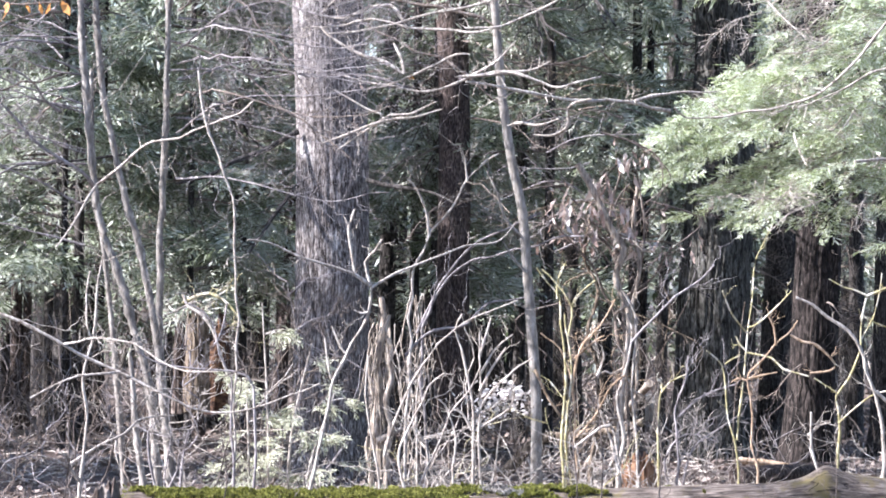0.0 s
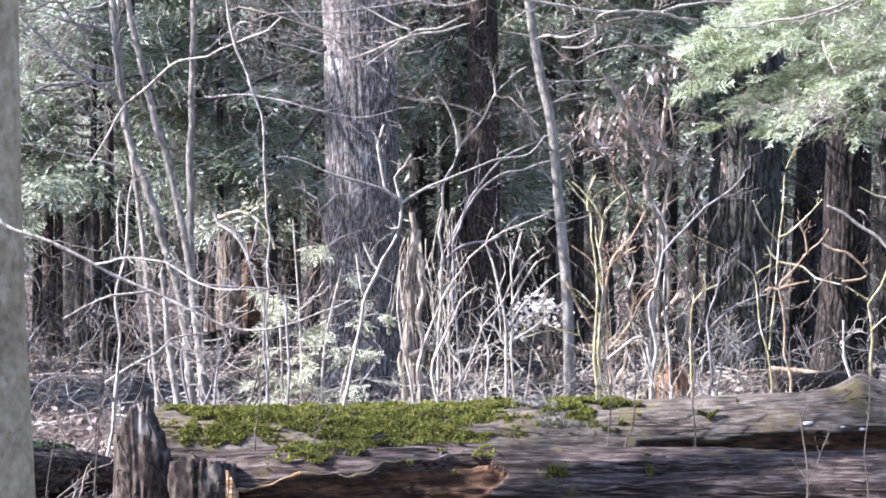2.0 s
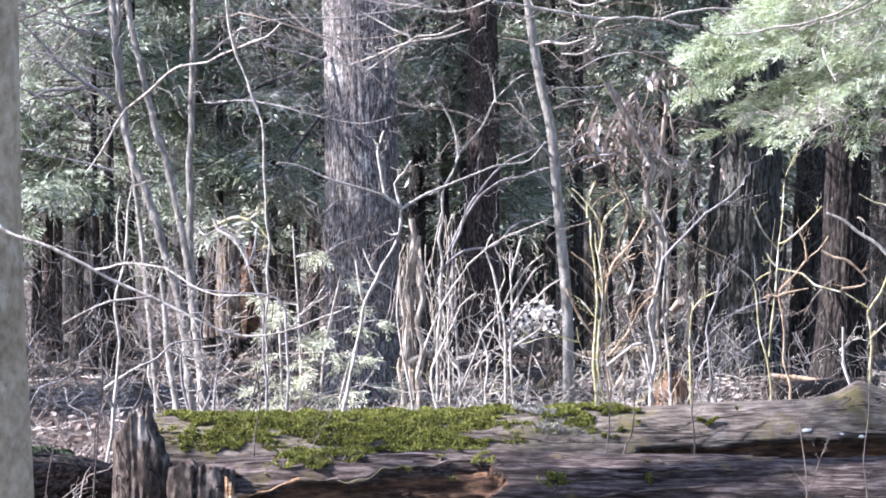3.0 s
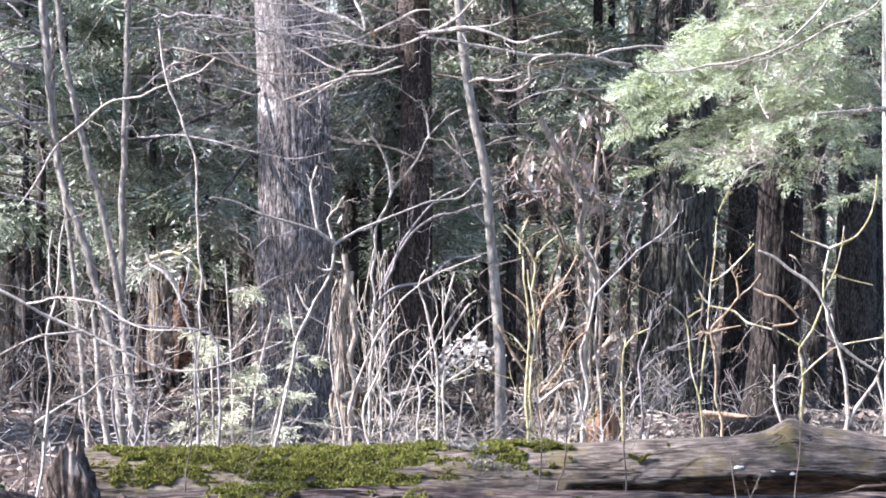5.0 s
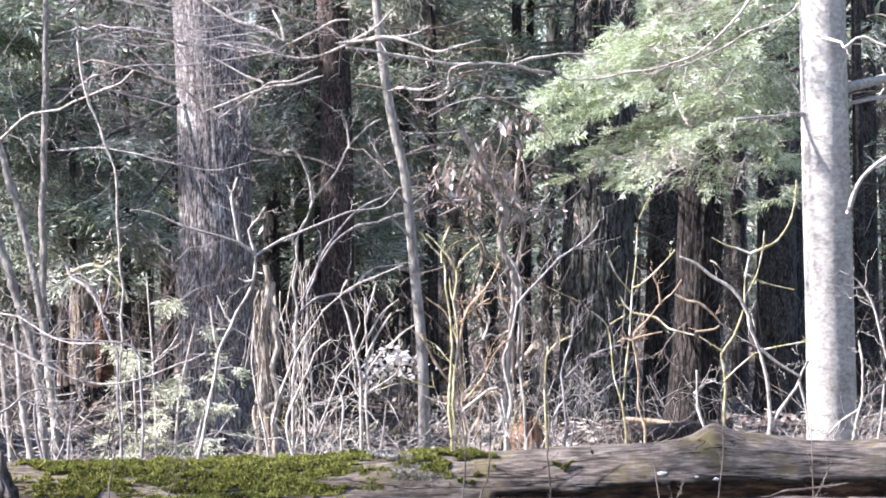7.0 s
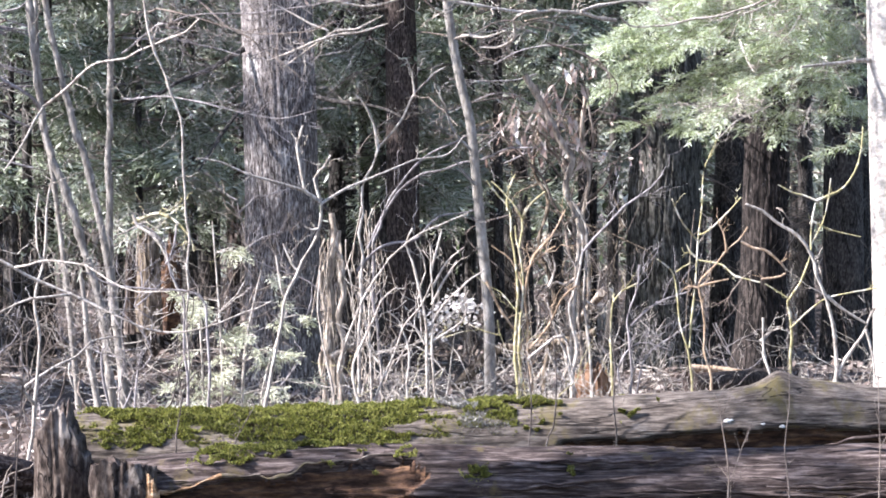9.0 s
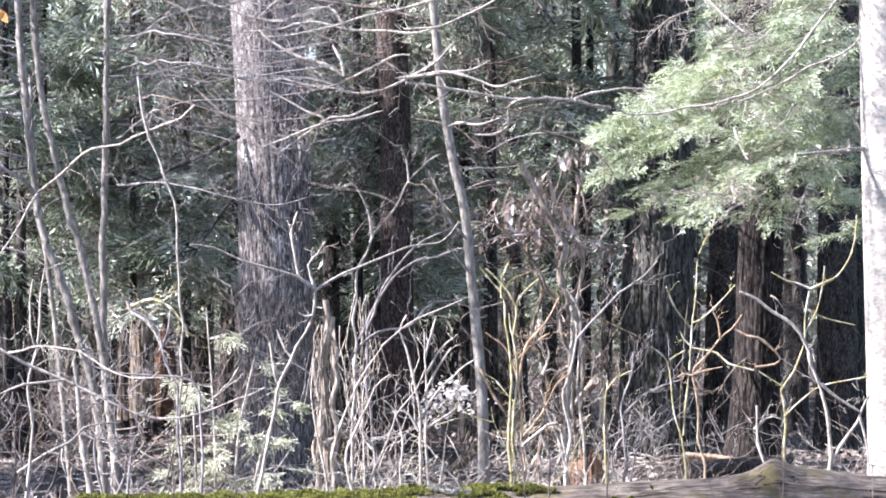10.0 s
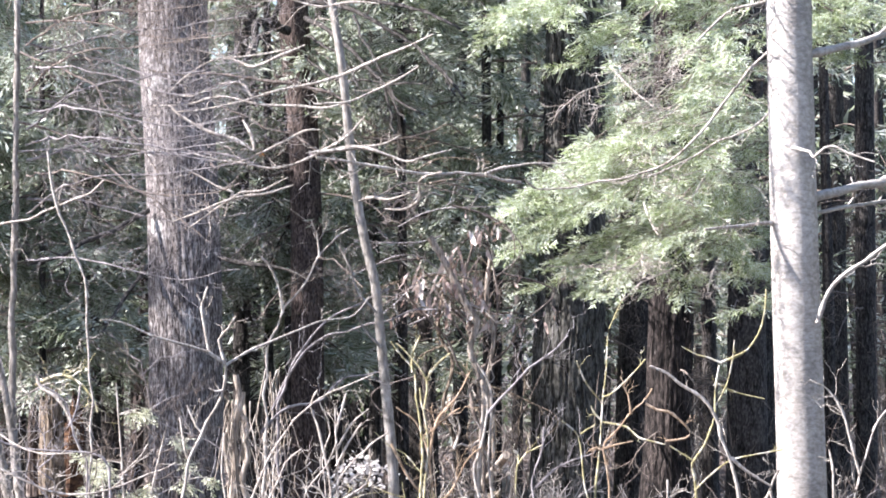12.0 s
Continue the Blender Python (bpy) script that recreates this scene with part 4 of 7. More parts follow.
shrub("bare_shrub", (-2.103, 18.5, 0.309), "spindly grey shrub with arching twigs", "lilac", (
    [[(-2.069, 18.5, 0.309), (-2.109, 18.5, 0.508), (-2.116, 18.5, 0.641), (-2.096, 18.5, 0.691)], 0.0099, 0.0066],
    [[(-1.92, 18.5, 0.309), (-1.91, 18.5, 0.442), (-1.887, 18.5, 0.575), (-1.864, 18.5, 0.674)], 0.0099, 0.0066],
    [[(-1.473, 18.3, 0.322), (-1.463, 18.3, 0.65), (-1.489, 18.3, 0.929), (-1.588, 18.3, 1.001), (-1.817, 18.3, 1.005), (-2.031, 18.3, 1.028), (-2.178, 18.3, 1.11)], 0.0098, 0.0066],
    [[(-1.614, 18.6, 0.303), (-1.63, 18.6, 0.703), (-1.647, 18.6, 0.903), (-1.714, 18.6, 1.103), (-1.741, 18.6, 1.22), (-1.814, 18.6, 1.353), (-1.914, 18.6, 1.403)], 0.0100, 0.0067],
    [[(-1.741, 18.6, 1.153), (-1.697, 18.6, 1.253), (-1.681, 18.6, 1.403)], 0.0083, 0.0067]), twig=4, length=0.25, seed=4)
vine = thing("hanging_vine", (-1.655, 19, 1.428), "thin pale vine hanging from the branches", "vine")
limb(vine, *[[(-1.901, 19, 2.798), (-1.887, 19, 2.593), (-1.846, 19, 2.416), (-1.768, 19, 2.27), (-1.7, 19, 2.099), (-1.676, 19, 1.98), (-1.662, 19, 1.64), (-1.655, 19, 1.428), (-1.649, 19, 1.095), (-1.655, 19, 0.618), (-1.649, 19, 0.226)], 0.0085, 0.0102], "pale", "stem", 3, 0.2, 311)
limb(clump, *[[(-2.612, 19.8, 2.125), (-2.413, 19.68, 2.262), (-2.223, 19.56, 2.38), (-1.931, 19.44, 2.462), (-1.711, 19.32, 2.56), (-1.563, 19.2, 2.639)], 0.0106, 0.0069], "pale", "limb", 6, 0.3, 312)
limb(clump, *[[(-2.612, 19.8, 2.125), (-2.649, 19.6, 2.031), (-2.692, 19.4, 1.903), (-2.767, 19.2, 1.71)], 0.0106, 0.0069], "pale", "limb", 3, 0.3, 313)
limb(clump, *[[(-2.65, 20, 2.095), (-2.721, 19.867, 2.198), (-2.986, 19.733, 2.388), (-3.247, 19.6, 2.663)], 0.0143, 0.0088], "lilac", "limb", 8, 0.4, 314)
limb(clump, *[[(-2.489, 20.3, 2.341), (-2.667, 20.267, 2.31), (-2.916, 20.233, 2.28), (-3.274, 20.2, 2.228)], 0.0109, 0.0054], "dark", "limb", 5, 0.4, 315)

# rotten upright shells of an old trunk, under an arching mossy bough
snag = thing("rotten_snag", (-2.176, 21.6, 0.652), "rotten pale tan snag split into upright shells", "stump")
g = Geo()
splinter_block(g, (-2.134, 21.6, 0.633), 0.0774, 0.07, 0.6970, 31, 0.1, 0.12, 0.08)
part("shell", g, "snag", snag)
g = Geo()
splinter_block(g, (-2.26, 21.7, 0.617), 0.0545, 0.06, 0.6030, 37, -0.2, 0.2, 0.1)
part("shell", g, "stub", snag, "darker brown shell")
# dark block set where the hollow beside the shells lies in deep shade
g = Geo()
splinter_block(g, (-2.026, 21.9, 0.609), 0.0785, 0.07, 0.6988, 41, 0.3, 0.3, 0.12)
part("shell", g, "rot", snag, "dark block standing in for the shade of the hollow")
limb(snag, *[[(-2.221, 21.4, 1.381), (-2.141, 21.367, 1.42), (-2.042, 21.333, 1.443), (-1.947, 21.3, 1.405), (-1.883, 21.267, 1.351), (-1.827, 21.233, 1.287), (-1.794, 21.2, 1.2)], 0.0173, 0.0095], "yellow", "limb", 12, 0.22, 318, 0.0)
limb(snag, *[[(-2.102, 21.4, 1.389), (-2.176, 21.333, 1.366), (-2.265, 21.267, 1.306), (-2.341, 21.2, 1.276)], 0.0115, 0.0076], "pale", "limb", 10, 0.25, 319, 0.0)
limb(snag, *[[(-2.2, 21.2, 1.439), (-2.163, 21.167, 1.36), (-2.061, 21.133, 1.307), (-1.974, 21.1, 1.182), (-1.922, 21.067, 1.013), (-1.863, 21.033, 0.806), (-1.833, 21, 0.563)], 0.0133, 0.0075], "pale", "limb", 6, 0.2, 320, 0.0)

# yellow-green shrubs
shrub("yellow_twig_shrub", (1.346, 18.5, 0.343), "leafless shrub with yellow-green forked twigs", "yellow", (
    [[(1.353, 18.5, 0.276), (1.346, 18.5, 0.542), (1.333, 18.5, 0.674), (1.3, 18.5, 0.774), (1.283, 18.5, 0.94), (1.26, 18.5, 1.072), (1.214, 18.5, 1.122), (1.161, 18.5, 1.155)], 0.0090, 0.0065],
    [[(1.264, 18.5, 1.085), (1.307, 18.5, 1.112), (1.35, 18.5, 1.129)], 0.0065, 0.0051],
    [[(1.34, 18.5, 0.641), (1.367, 18.55, 0.838), (1.387, 18.6, 1.037), (1.408, 18.65, 1.303), (1.441, 18.7, 1.664), (1.492, 18.75, 1.789), (1.567, 18.8, 1.901)], 0.0077, 0.0052],) + (
    [[(1.38, 18.5, 1.172), (1.346, 18.5, 1.211), (1.327, 18.5, 1.255)], 0.0077, 0.0051],
    [[(1.39, 18.5, 1.155), (1.543, 18.467, 1.123), (1.606, 18.433, 1.064), (1.755, 18.4, 1.022)], 0.0077, 0.0077],
    [[(1.397, 18.6, 1.27), (1.342, 18.533, 1.334), (1.294, 18.467, 1.404), (1.25, 18.4, 1.516)], 0.0065, 0.0064],
    [[(1.404, 18.6, 1.303), (1.459, 18.533, 1.324), (1.586, 18.467, 1.444), (1.646, 18.4, 1.516)], 0.0065, 0.0064]), twig=1, length=0.1, seed=5)
shrub("yellow_twig_shrub", (1.854, 17.8, 0.45), "leafless shrub with crooked yellow and white twigs", "yellow", (
    [[(1.857, 17.8, 0.354), (1.857, 17.8, 0.61), (1.87, 17.8, 0.705), (1.854, 17.8, 0.865), (1.844, 17.8, 0.945), (1.918, 17.8, 1.056), (1.966, 17.8, 1.184), (1.982, 17.8, 1.248), (1.998, 17.8, 1.407), (2.013, 17.8, 1.497)], 0.0100, 0.0075],
    [[(2.013, 17.8, 1.497), (1.934, 17.8, 1.535), (1.876, 17.8, 1.554), (1.79, 17.8, 1.605)], 0.0075, 0.0050],
    [[(2.013, 17.8, 1.497), (2.096, 17.82, 1.535), (2.162, 17.84, 1.574), (2.228, 17.86, 1.65), (2.279, 17.88, 1.776), (2.301, 17.9, 1.895)], 0.0100, 0.0062],) + (
    [[(1.857, 17.8, 0.776), (1.958, 17.733, 0.883), (2.078, 17.667, 0.965), (2.322, 17.6, 0.998)], 0.0062, 0.0062],
    [[(1.844, 17.8, 0.951), (1.79, 17.8, 0.983), (1.698, 17.8, 1.037)], 0.0062, 0.0050],
    [[(1.978, 17.8, 1.248), (2.045, 17.8, 1.376), (2.077, 17.8, 1.503), (2.093, 17.8, 1.631)], 0.0062, 0.0050],
    [[(1.991, 17.8, 1.382), (2.093, 17.8, 1.328), (2.253, 17.8, 1.286)], 0.0062, 0.0050]), twig=1, length=0.1, seed=6)
shrub("bare_shrub", (2.067, 17.5, 0.437), "crooked white leafless shrub against dark trunks", "pale", (
    [[(2.067, 17.5, 0.374), (2.077, 17.5, 0.687), (2.071, 17.5, 0.829), (2.033, 17.5, 0.964), (1.98, 17.5, 1.08), (1.942, 17.5, 1.221), (1.885, 17.5, 1.309), (1.76, 17.5, 1.378), (1.675, 17.5, 1.447), (1.581, 17.5, 1.491)], 0.0141, 0.0110],
    [[(2.033, 17.5, 0.97), (2.105, 17.5, 0.907), (2.177, 17.5, 0.86), (2.265, 17.5, 0.807)], 0.0125, 0.0094],
    [[(2.058, 17.5, 0.452), (2.152, 17.5, 0.625), (2.221, 17.5, 0.75), (2.246, 17.5, 0.829), (2.284, 17.5, 0.907)], 0.0125, 0.0094],) + (
    [[(1.729, 17.5, 0.437), (1.713, 17.5, 0.537), (1.675, 17.5, 0.65), (1.663, 17.5, 0.844)], 0.0110, 0.0078],
    [[(1.663, 17.5, 0.719), (1.713, 17.5, 0.775), (1.76, 17.5, 0.788)], 0.0094, 0.0063],
    [[(2.246, 17.5, 0.782), (2.278, 17.5, 0.656), (2.296, 17.5, 0.468)], 0.0094, 0.0063]), twig=3, length=0.14, seed=7)
shrub("orange_twig_shrub", (1.488, 18.2, 0.394), "thin shrub with orange-brown zigzag twigs", "tan", (
    [[(1.439, 18.2, 0.329), (1.429, 18.2, 0.655), (1.39, 18.2, 0.916), (1.367, 18.2, 1.053), (1.488, 18.2, 1.161), (1.612, 18.2, 1.262), (1.657, 18.2, 1.347)], 0.0098, 0.0065],
    [[(1.618, 18.2, 1.268), (1.684, 18.2, 1.226), (1.739, 18.2, 1.216), (1.798, 18.2, 1.177), (1.866, 18.2, 1.105), (1.83, 18.2, 1.066), (1.71, 18.2, 1.053)], 0.0098, 0.0082],
    [[(1.537, 18.2, 1.203), (1.52, 18.2, 1.308), (1.481, 18.2, 1.379)], 0.0082, 0.0065],
    [[(1.374, 18.2, 0.998), (1.325, 18.2, 1.014), (1.292, 18.2, 0.998)], 0.0082, 0.0049],
    [[(1.377, 18.2, 1.007), (1.439, 18.2, 1.027), (1.533, 18.2, 1.046)], 0.0082, 0.0049]), twig=3, length=0.12, seed=8)
shrub("yellow_twig_shrub", (0.318, 18.5, 0.343), "upright shrub with yellow-green and orange shoots", "yellow", (
    [[(0.332, 18.5, 0.276), (0.318, 18.5, 0.641), (0.315, 18.5, 0.84), (0.322, 18.5, 1.105), (0.305, 18.5, 1.304), (0.279, 18.5, 1.454), (0.219, 18.5, 1.536), (0.163, 18.5, 1.629)], 0.0116, 0.0083],
    [[(0.279, 18.5, 1.454), (0.272, 18.5, 1.553), (0.312, 18.5, 1.663)], 0.0083, 0.0050],
    [[(0.338, 18.5, 0.309), (0.352, 18.5, 0.674), (0.365, 18.5, 0.973), (0.352, 18.5, 1.172), (0.325, 18.5, 1.288), (0.318, 18.5, 1.371)], 0.0099, 0.0066],
    [[(0.345, 18.5, 1.238), (0.361, 18.5, 1.41), (0.259, 18.5, 1.57), (0.186, 18.5, 1.643)], 0.0083, 0.0066],
    [[(0.361, 18.5, 1.41), (0.405, 18.5, 1.49), (0.491, 18.5, 1.57)], 0.0083, 0.0066]), twig=2, length=0.14, seed=9)
shrub("orange_twig_shrub", (0.41, 18.9, 0.318), "thin shrub with many orange-brown side shoots", "tan", (
    [[(0.41, 18.9, 0.25), (0.393, 18.9, 0.622), (0.342, 18.9, 1.097), (0.19, 18.9, 1.232)], 0.0102, 0.0068],
    [[(0.376, 18.9, 0.894), (0.41, 18.9, 1.148), (0.545, 18.9, 1.3), (0.623, 18.9, 1.429)], 0.0102, 0.0068],
    [[(0.393, 18.9, 1.097), (0.512, 18.9, 1.198), (0.569, 18.9, 1.226)], 0.0085, 0.0068],
    [[(0.156, 18.9, 1.029), (0.224, 18.9, 0.877), (0.291, 18.9, 0.758), (0.342, 18.9, 0.656), (0.359, 18.9, 0.284)], 0.0102, 0.0068],
    [[(0.41, 18.9, 0.622), (0.529, 18.9, 0.758), (0.613, 18.9, 0.927), (0.698, 18.9, 0.995)], 0.0085, 0.0068]), twig=5, length=0.2, seed=10)
shrub("yellow_twig_shrub", (0.879, 18.3, 0.355), "single thin stem with yellow-green bark", "yellow", (
    [[(0.879, 18.3, 0.289), (0.873, 18.3, 0.585), (0.876, 18.3, 0.814), (0.889, 18.3, 0.962), (0.853, 18.3, 1.005)], 0.0098, 0.0066],
    [[(0.886, 18.3, 0.919), (0.938, 18.3, 0.978), (1.03, 18.3, 1.018)], 0.0082, 0.0049]), twig=2, length=0.12, seed=11)

# white brush in the middle
shrub("bare_shrub", (-0.209, 18.8, 0.324), "bleached leafless shrub with many crooked forks", "pale", (
    [[(-0.209, 18.8, 0.256), (-0.209, 18.8, 0.492), (-0.216, 18.8, 0.695), (-0.236, 18.8, 0.897), (-0.276, 18.8, 1.065), (-0.324, 18.8, 1.234), (-0.266, 18.8, 1.342)], 0.0129, 0.0086],
    [[(-0.148, 18.8, 0.256), (-0.162, 18.8, 0.492), (-0.175, 18.8, 0.695), (-0.165, 18.8, 1.032), (-0.189, 18.8, 1.251)], 0.0115, 0.0071],
    [[(-0.172, 18.8, 0.897), (-0.131, 18.8, 0.998), (-0.088, 18.8, 1.082), (-0.04, 18.8, 1.166)], 0.0100, 0.0071],
    [[(-0.175, 18.8, 1.099), (-0.148, 18.8, 1.234), (-0.121, 18.8, 1.352)], 0.0100, 0.0071],) + (
    [[(-0.169, 18.8, 0.998), (-0.081, 18.8, 1.149), (0.027, 18.8, 1.24)], 0.0086, 0.0057],
    [[(-0.195, 18.8, 0.661), (-0.081, 18.8, 0.735), (0.003, 18.8, 0.796), (0.037, 18.8, 0.897)], 0.0100, 0.0071],
    [[(-0.216, 18.8, 0.661), (-0.266, 18.8, 0.762), (-0.317, 18.8, 0.789)], 0.0100, 0.0071],
    [[(-0.216, 18.8, 0.695), (-0.115, 18.8, 0.897), (0.02, 18.8, 1.032), (0.155, 18.8, 1.092)], 0.0086, 0.0057]), twig=2, length=0.18, seed=12)
shrub("bare_shrub", (-0.614, 18.6, 0.336), "pale leafless shrub with long leaning shoots", "pale", (
    [[(-0.594, 18.6, 0.27), (-0.62, 18.6, 0.436), (-0.634, 18.6, 0.57), (-0.6, 18.6, 0.703), (-0.554, 18.6, 0.803), (-0.48, 18.6, 0.936), (-0.373, 18.6, 0.997)], 0.0100, 0.0062],
    [[(-0.747, 18.6, 0.27), (-0.76, 18.6, 0.42), (-0.797, 18.6, 0.57), (-0.83, 18.6, 0.703), (-0.854, 18.6, 0.903), (-0.83, 18.6, 1.103)], 0.0088, 0.0062],
    [[(-0.547, 18.6, 0.27), (-0.48, 18.6, 0.436), (-0.387, 18.6, 0.636), (-0.313, 18.6, 0.803), (-0.213, 18.6, 0.97), (-0.163, 18.6, 1.07)], 0.0088, 0.0062],) + (
    [[(-0.53, 18.6, 0.336), (-0.54, 18.6, 0.636), (-0.54, 18.6, 0.836), (-0.513, 18.6, 0.97)], 0.0075, 0.0050],
    [[(-0.313, 18.6, 0.303), (-0.327, 18.6, 0.436), (-0.313, 18.6, 0.636), (-0.36, 18.6, 0.786)], 0.0088, 0.0062],
    [[(-0.73, 18.6, 0.503), (-0.68, 18.6, 0.67), (-0.574, 18.6, 0.97), (-0.43, 18.6, 1.17)], 0.0088, 0.0062],
    [[(-0.43, 18.6, 1.17), (-0.28, 18.6, 1.303), (-0.13, 18.6, 1.387), (0.053, 18.6, 1.453)], 0.0075, 0.0050]), twig=2, length=0.22, seed=13)
shrub("bare_shrub", (0.606, 19.2, 0.299), "pale leafless shrub with bent old stems", "pale", (
    [[(0.703, 20, 0.213), (0.721, 20, 0.571), (0.685, 20, 0.787), (0.721, 20, 0.966), (0.757, 20, 1.217), (0.739, 20, 1.36)], 0.0152, 0.0106],
    [[(0.828, 20, 0.213), (0.81, 20, 0.571), (0.792, 20, 0.93), (0.803, 20, 1.145), (0.792, 20, 1.36), (0.721, 20, 1.504)], 0.0122, 0.0092],
    [[(0.668, 19, 0.413), (0.627, 19, 0.618), (0.565, 19, 0.754), (0.514, 19, 0.89)], 0.0116, 0.0072],
    [[(0.387, 18.6, 0.57), (0.487, 18.6, 0.653), (0.594, 18.6, 0.703), (0.67, 18.6, 0.486)], 0.0113, 0.0085],
    [[(0.509, 18.8, 0.627), (0.576, 18.8, 0.492), (0.644, 18.8, 0.408)], 0.0100, 0.0071],
    [[(0.531, 19, 0.992), (0.565, 19, 1.095), (0.548, 19, 1.146)], 0.0087, 0.0072]), twig=3, length=0.25, seed=14)
shrub("bare_shrub", (1.082, 19.4, 0.286), "fine grey leafless shrub before a dark trunk", "lilac", (
    [[(1.029, 19.4, 0.251), (1.047, 19.4, 0.599), (1.036, 19.4, 0.808), (1.082, 19.4, 0.982), (1.116, 19.4, 1.114)], 0.0104, 0.0070],
    [[(1.064, 19.4, 0.251), (1.134, 19.4, 0.53), (1.308, 19.4, 0.669), (1.447, 19.4, 0.773)], 0.0087, 0.0052],
    [[(1.012, 19.4, 0.251), (0.96, 19.4, 0.46), (1.099, 19.4, 0.634), (1.273, 19.4, 0.599)], 0.0087, 0.0052],
    [[(0.751, 19.4, 1.19), (0.856, 19.4, 1.33), (1.029, 19.4, 1.469), (1.273, 19.4, 1.677)], 0.0087, 0.0070],
    [[(1.047, 19.4, 0.738), (1.203, 19.4, 0.877), (1.412, 19.4, 0.947)], 0.0087, 0.0052]), twig=9, length=0.3, seed=15)

# tall crossing saplings in the middle ground
shrub("bare_sapling", (-0.647, 20.5, 0.181), "thin pale sapling with crossing bare branches", "pale", (
    [[(-0.676, 20.5, 0.107), (-0.661, 20.5, 0.548), (-0.654, 20.5, 1.063), (-0.639, 20.5, 1.54), (-0.548, 20.5, 1.834), (-0.456, 20.5, 1.945), (-0.327, 20.5, 2.11), (-0.279, 20.5, 2.22), (-0.18, 20.5, 2.331), (-0.081, 20.5, 2.386)], 0.0129, 0.0092],
    [[(-0.529, 20.5, 1.842), (-0.559, 20.5, 1.981), (-0.595, 20.5, 2.165), (-0.639, 20.5, 2.202), (-0.676, 20.5, 2.213)], 0.0110, 0.0092],
    [[(-0.29, 20.5, 2.202), (-0.309, 20.5, 2.349), (-0.345, 20.5, 2.441)], 0.0092, 0.0073]), "sapling", 5, 0.3, 16)
shrub("bare_sapling", (-0.555, 21.5, 0.116), "thin violet-grey sapling with long slanting branches", "lilac", (
    [[(-0.555, 21.5, 0.078), (-0.569, 21.429, 0.505), (-0.59, 21.357, 1.044), (-0.549, 21.286, 1.351), (-0.434, 21.214, 1.618), (-0.243, 21.143, 1.807), (0.023, 21.071, 1.919), (0.173, 21, 2.031)], 0.0135, 0.0094],
    [[(-0.632, 21.5, 1.196), (-0.476, 21.4, 1.504), (-0.244, 21.3, 1.695), (0.061, 21.2, 1.77), (0.287, 21.1, 1.844), (0.474, 21, 1.861)], 0.0116, 0.0075],
    [[(-0.693, 21, 1.052), (-0.542, 21, 1.203), (-0.354, 21, 1.24), (-0.147, 21, 1.391), (0.173, 21, 1.466)], 0.0113, 0.0075],
    [[(-0.73, 21, 0.525), (-0.919, 21, 0.901), (-1.144, 21, 1.052), (-1.37, 21, 1.127)], 0.0094, 0.0056]), "sapling", 8, 0.35, 17)
limb(sapling, *[[(0.082, 20.9, 1.841), (-0.034, 20.9, 1.991), (-0.109, 20.9, 2.159), (-0.157, 20.9, 2.291)], 0.0131, 0.0094], "grey", "limb", 3, 0.25, 321)
limb(sapling, *[[(0.109, 20.9, 1.616), (0.022, 20.9, 1.71), (-0.052, 20.9, 1.841)], 0.0131, 0.0075], "grey", "limb", 3, 0.25, 322)
for k, (z0, z1, y) in enumerate(((2.75, 2.55, 19.6), (2.95, 2.85, 19.8), (3.15, 3.0, 19.9), (3.3, 3.5, 19.7), (3.45, 3.2, 19.9), (2.5, 2.7, 19.8), (3.6, 3.75, 20.0), (2.2, 2.05, 19.9), (3.05, 3.35, 20.1), (3.75, 3.6, 20.4), (3.5, 3.72, 20.8), (3.25, 3.1, 21.0), (3.9, 4.05, 20.6), (2.85, 3.0, 20.8), (3.62, 3.4, 21.2), (4.1, 3.9, 20.3), (2.6, 2.45, 21.0))):
    limb(clump, [(-2.2, 20.6, z0), (-1.8, y, (z0 + z1) / 2 + 0.06), (-1.2, y - 0.2, z1), (-0.75, y - 0.4, z1 + 0.05)], 0.008, 0.0035, "lilac" if k % 3 else "brown", "limb", 34, 0.55, 340 + k, 0.1)
    limb(clump, [(-2.9, 20.2, z0 + 0.1), (-3.2, y, z1 + 0.15), (-3.6, y - 0.1, z1 - 0.1), (-4.1, y - 0.2, z1)], 0.009, 0.004, "lilac" if k % 2 else "brown", "limb", 12, 0.45, 370 + k, 0.1)

# long pale limbs that reach across the clearing from the tree in sun
limb(white, *[[(2.824, 20.7, 3.611), (2.674, 20.689, 3.551), (2.469, 20.678, 3.327), (2.33, 20.667, 3.171), (2.211, 20.656, 3.007), (1.95, 20.644, 2.795), (1.62, 20.633, 2.698), (1.279, 20.622, 2.661), (1.112, 20.611, 2.649), (1.027, 20.6, 2.685)], 0.0115, 0.0085], "pale", "limb", 16, 0.25, 600, 0.1)
limb(white, *[[(1.027, 20.6, 2.685), (0.905, 20.514, 2.71), (0.791, 20.429, 2.734), (0.664, 20.343, 2.722), (0.421, 20.257, 2.72), (0.166, 20.171, 2.762), (-0.068, 20.086, 2.793), (-0.294, 20, 2.812)], 0.0129, 0.0125], "pale", "limb", 8, 0.22, 601, 0.1)
limb(white, *[[(0.786, 20.3, 2.726), (0.897, 20.35, 2.77), (1.053, 20.4, 2.791), (1.195, 20.45, 2.779), (1.345, 20.5, 2.79)], 0.0127, 0.0073], "pale", "limb", 3, 0.15, 602, 0.1)
limb(white, *[[(2.731, 20.7, 3.211), (2.58, 20.675, 3.06), (2.28, 20.65, 2.918), (2.019, 20.625, 2.768), (1.869, 20.6, 2.73)], 0.0095, 0.006], "pale", "limb", 10, 0.25, 603, 0.1)
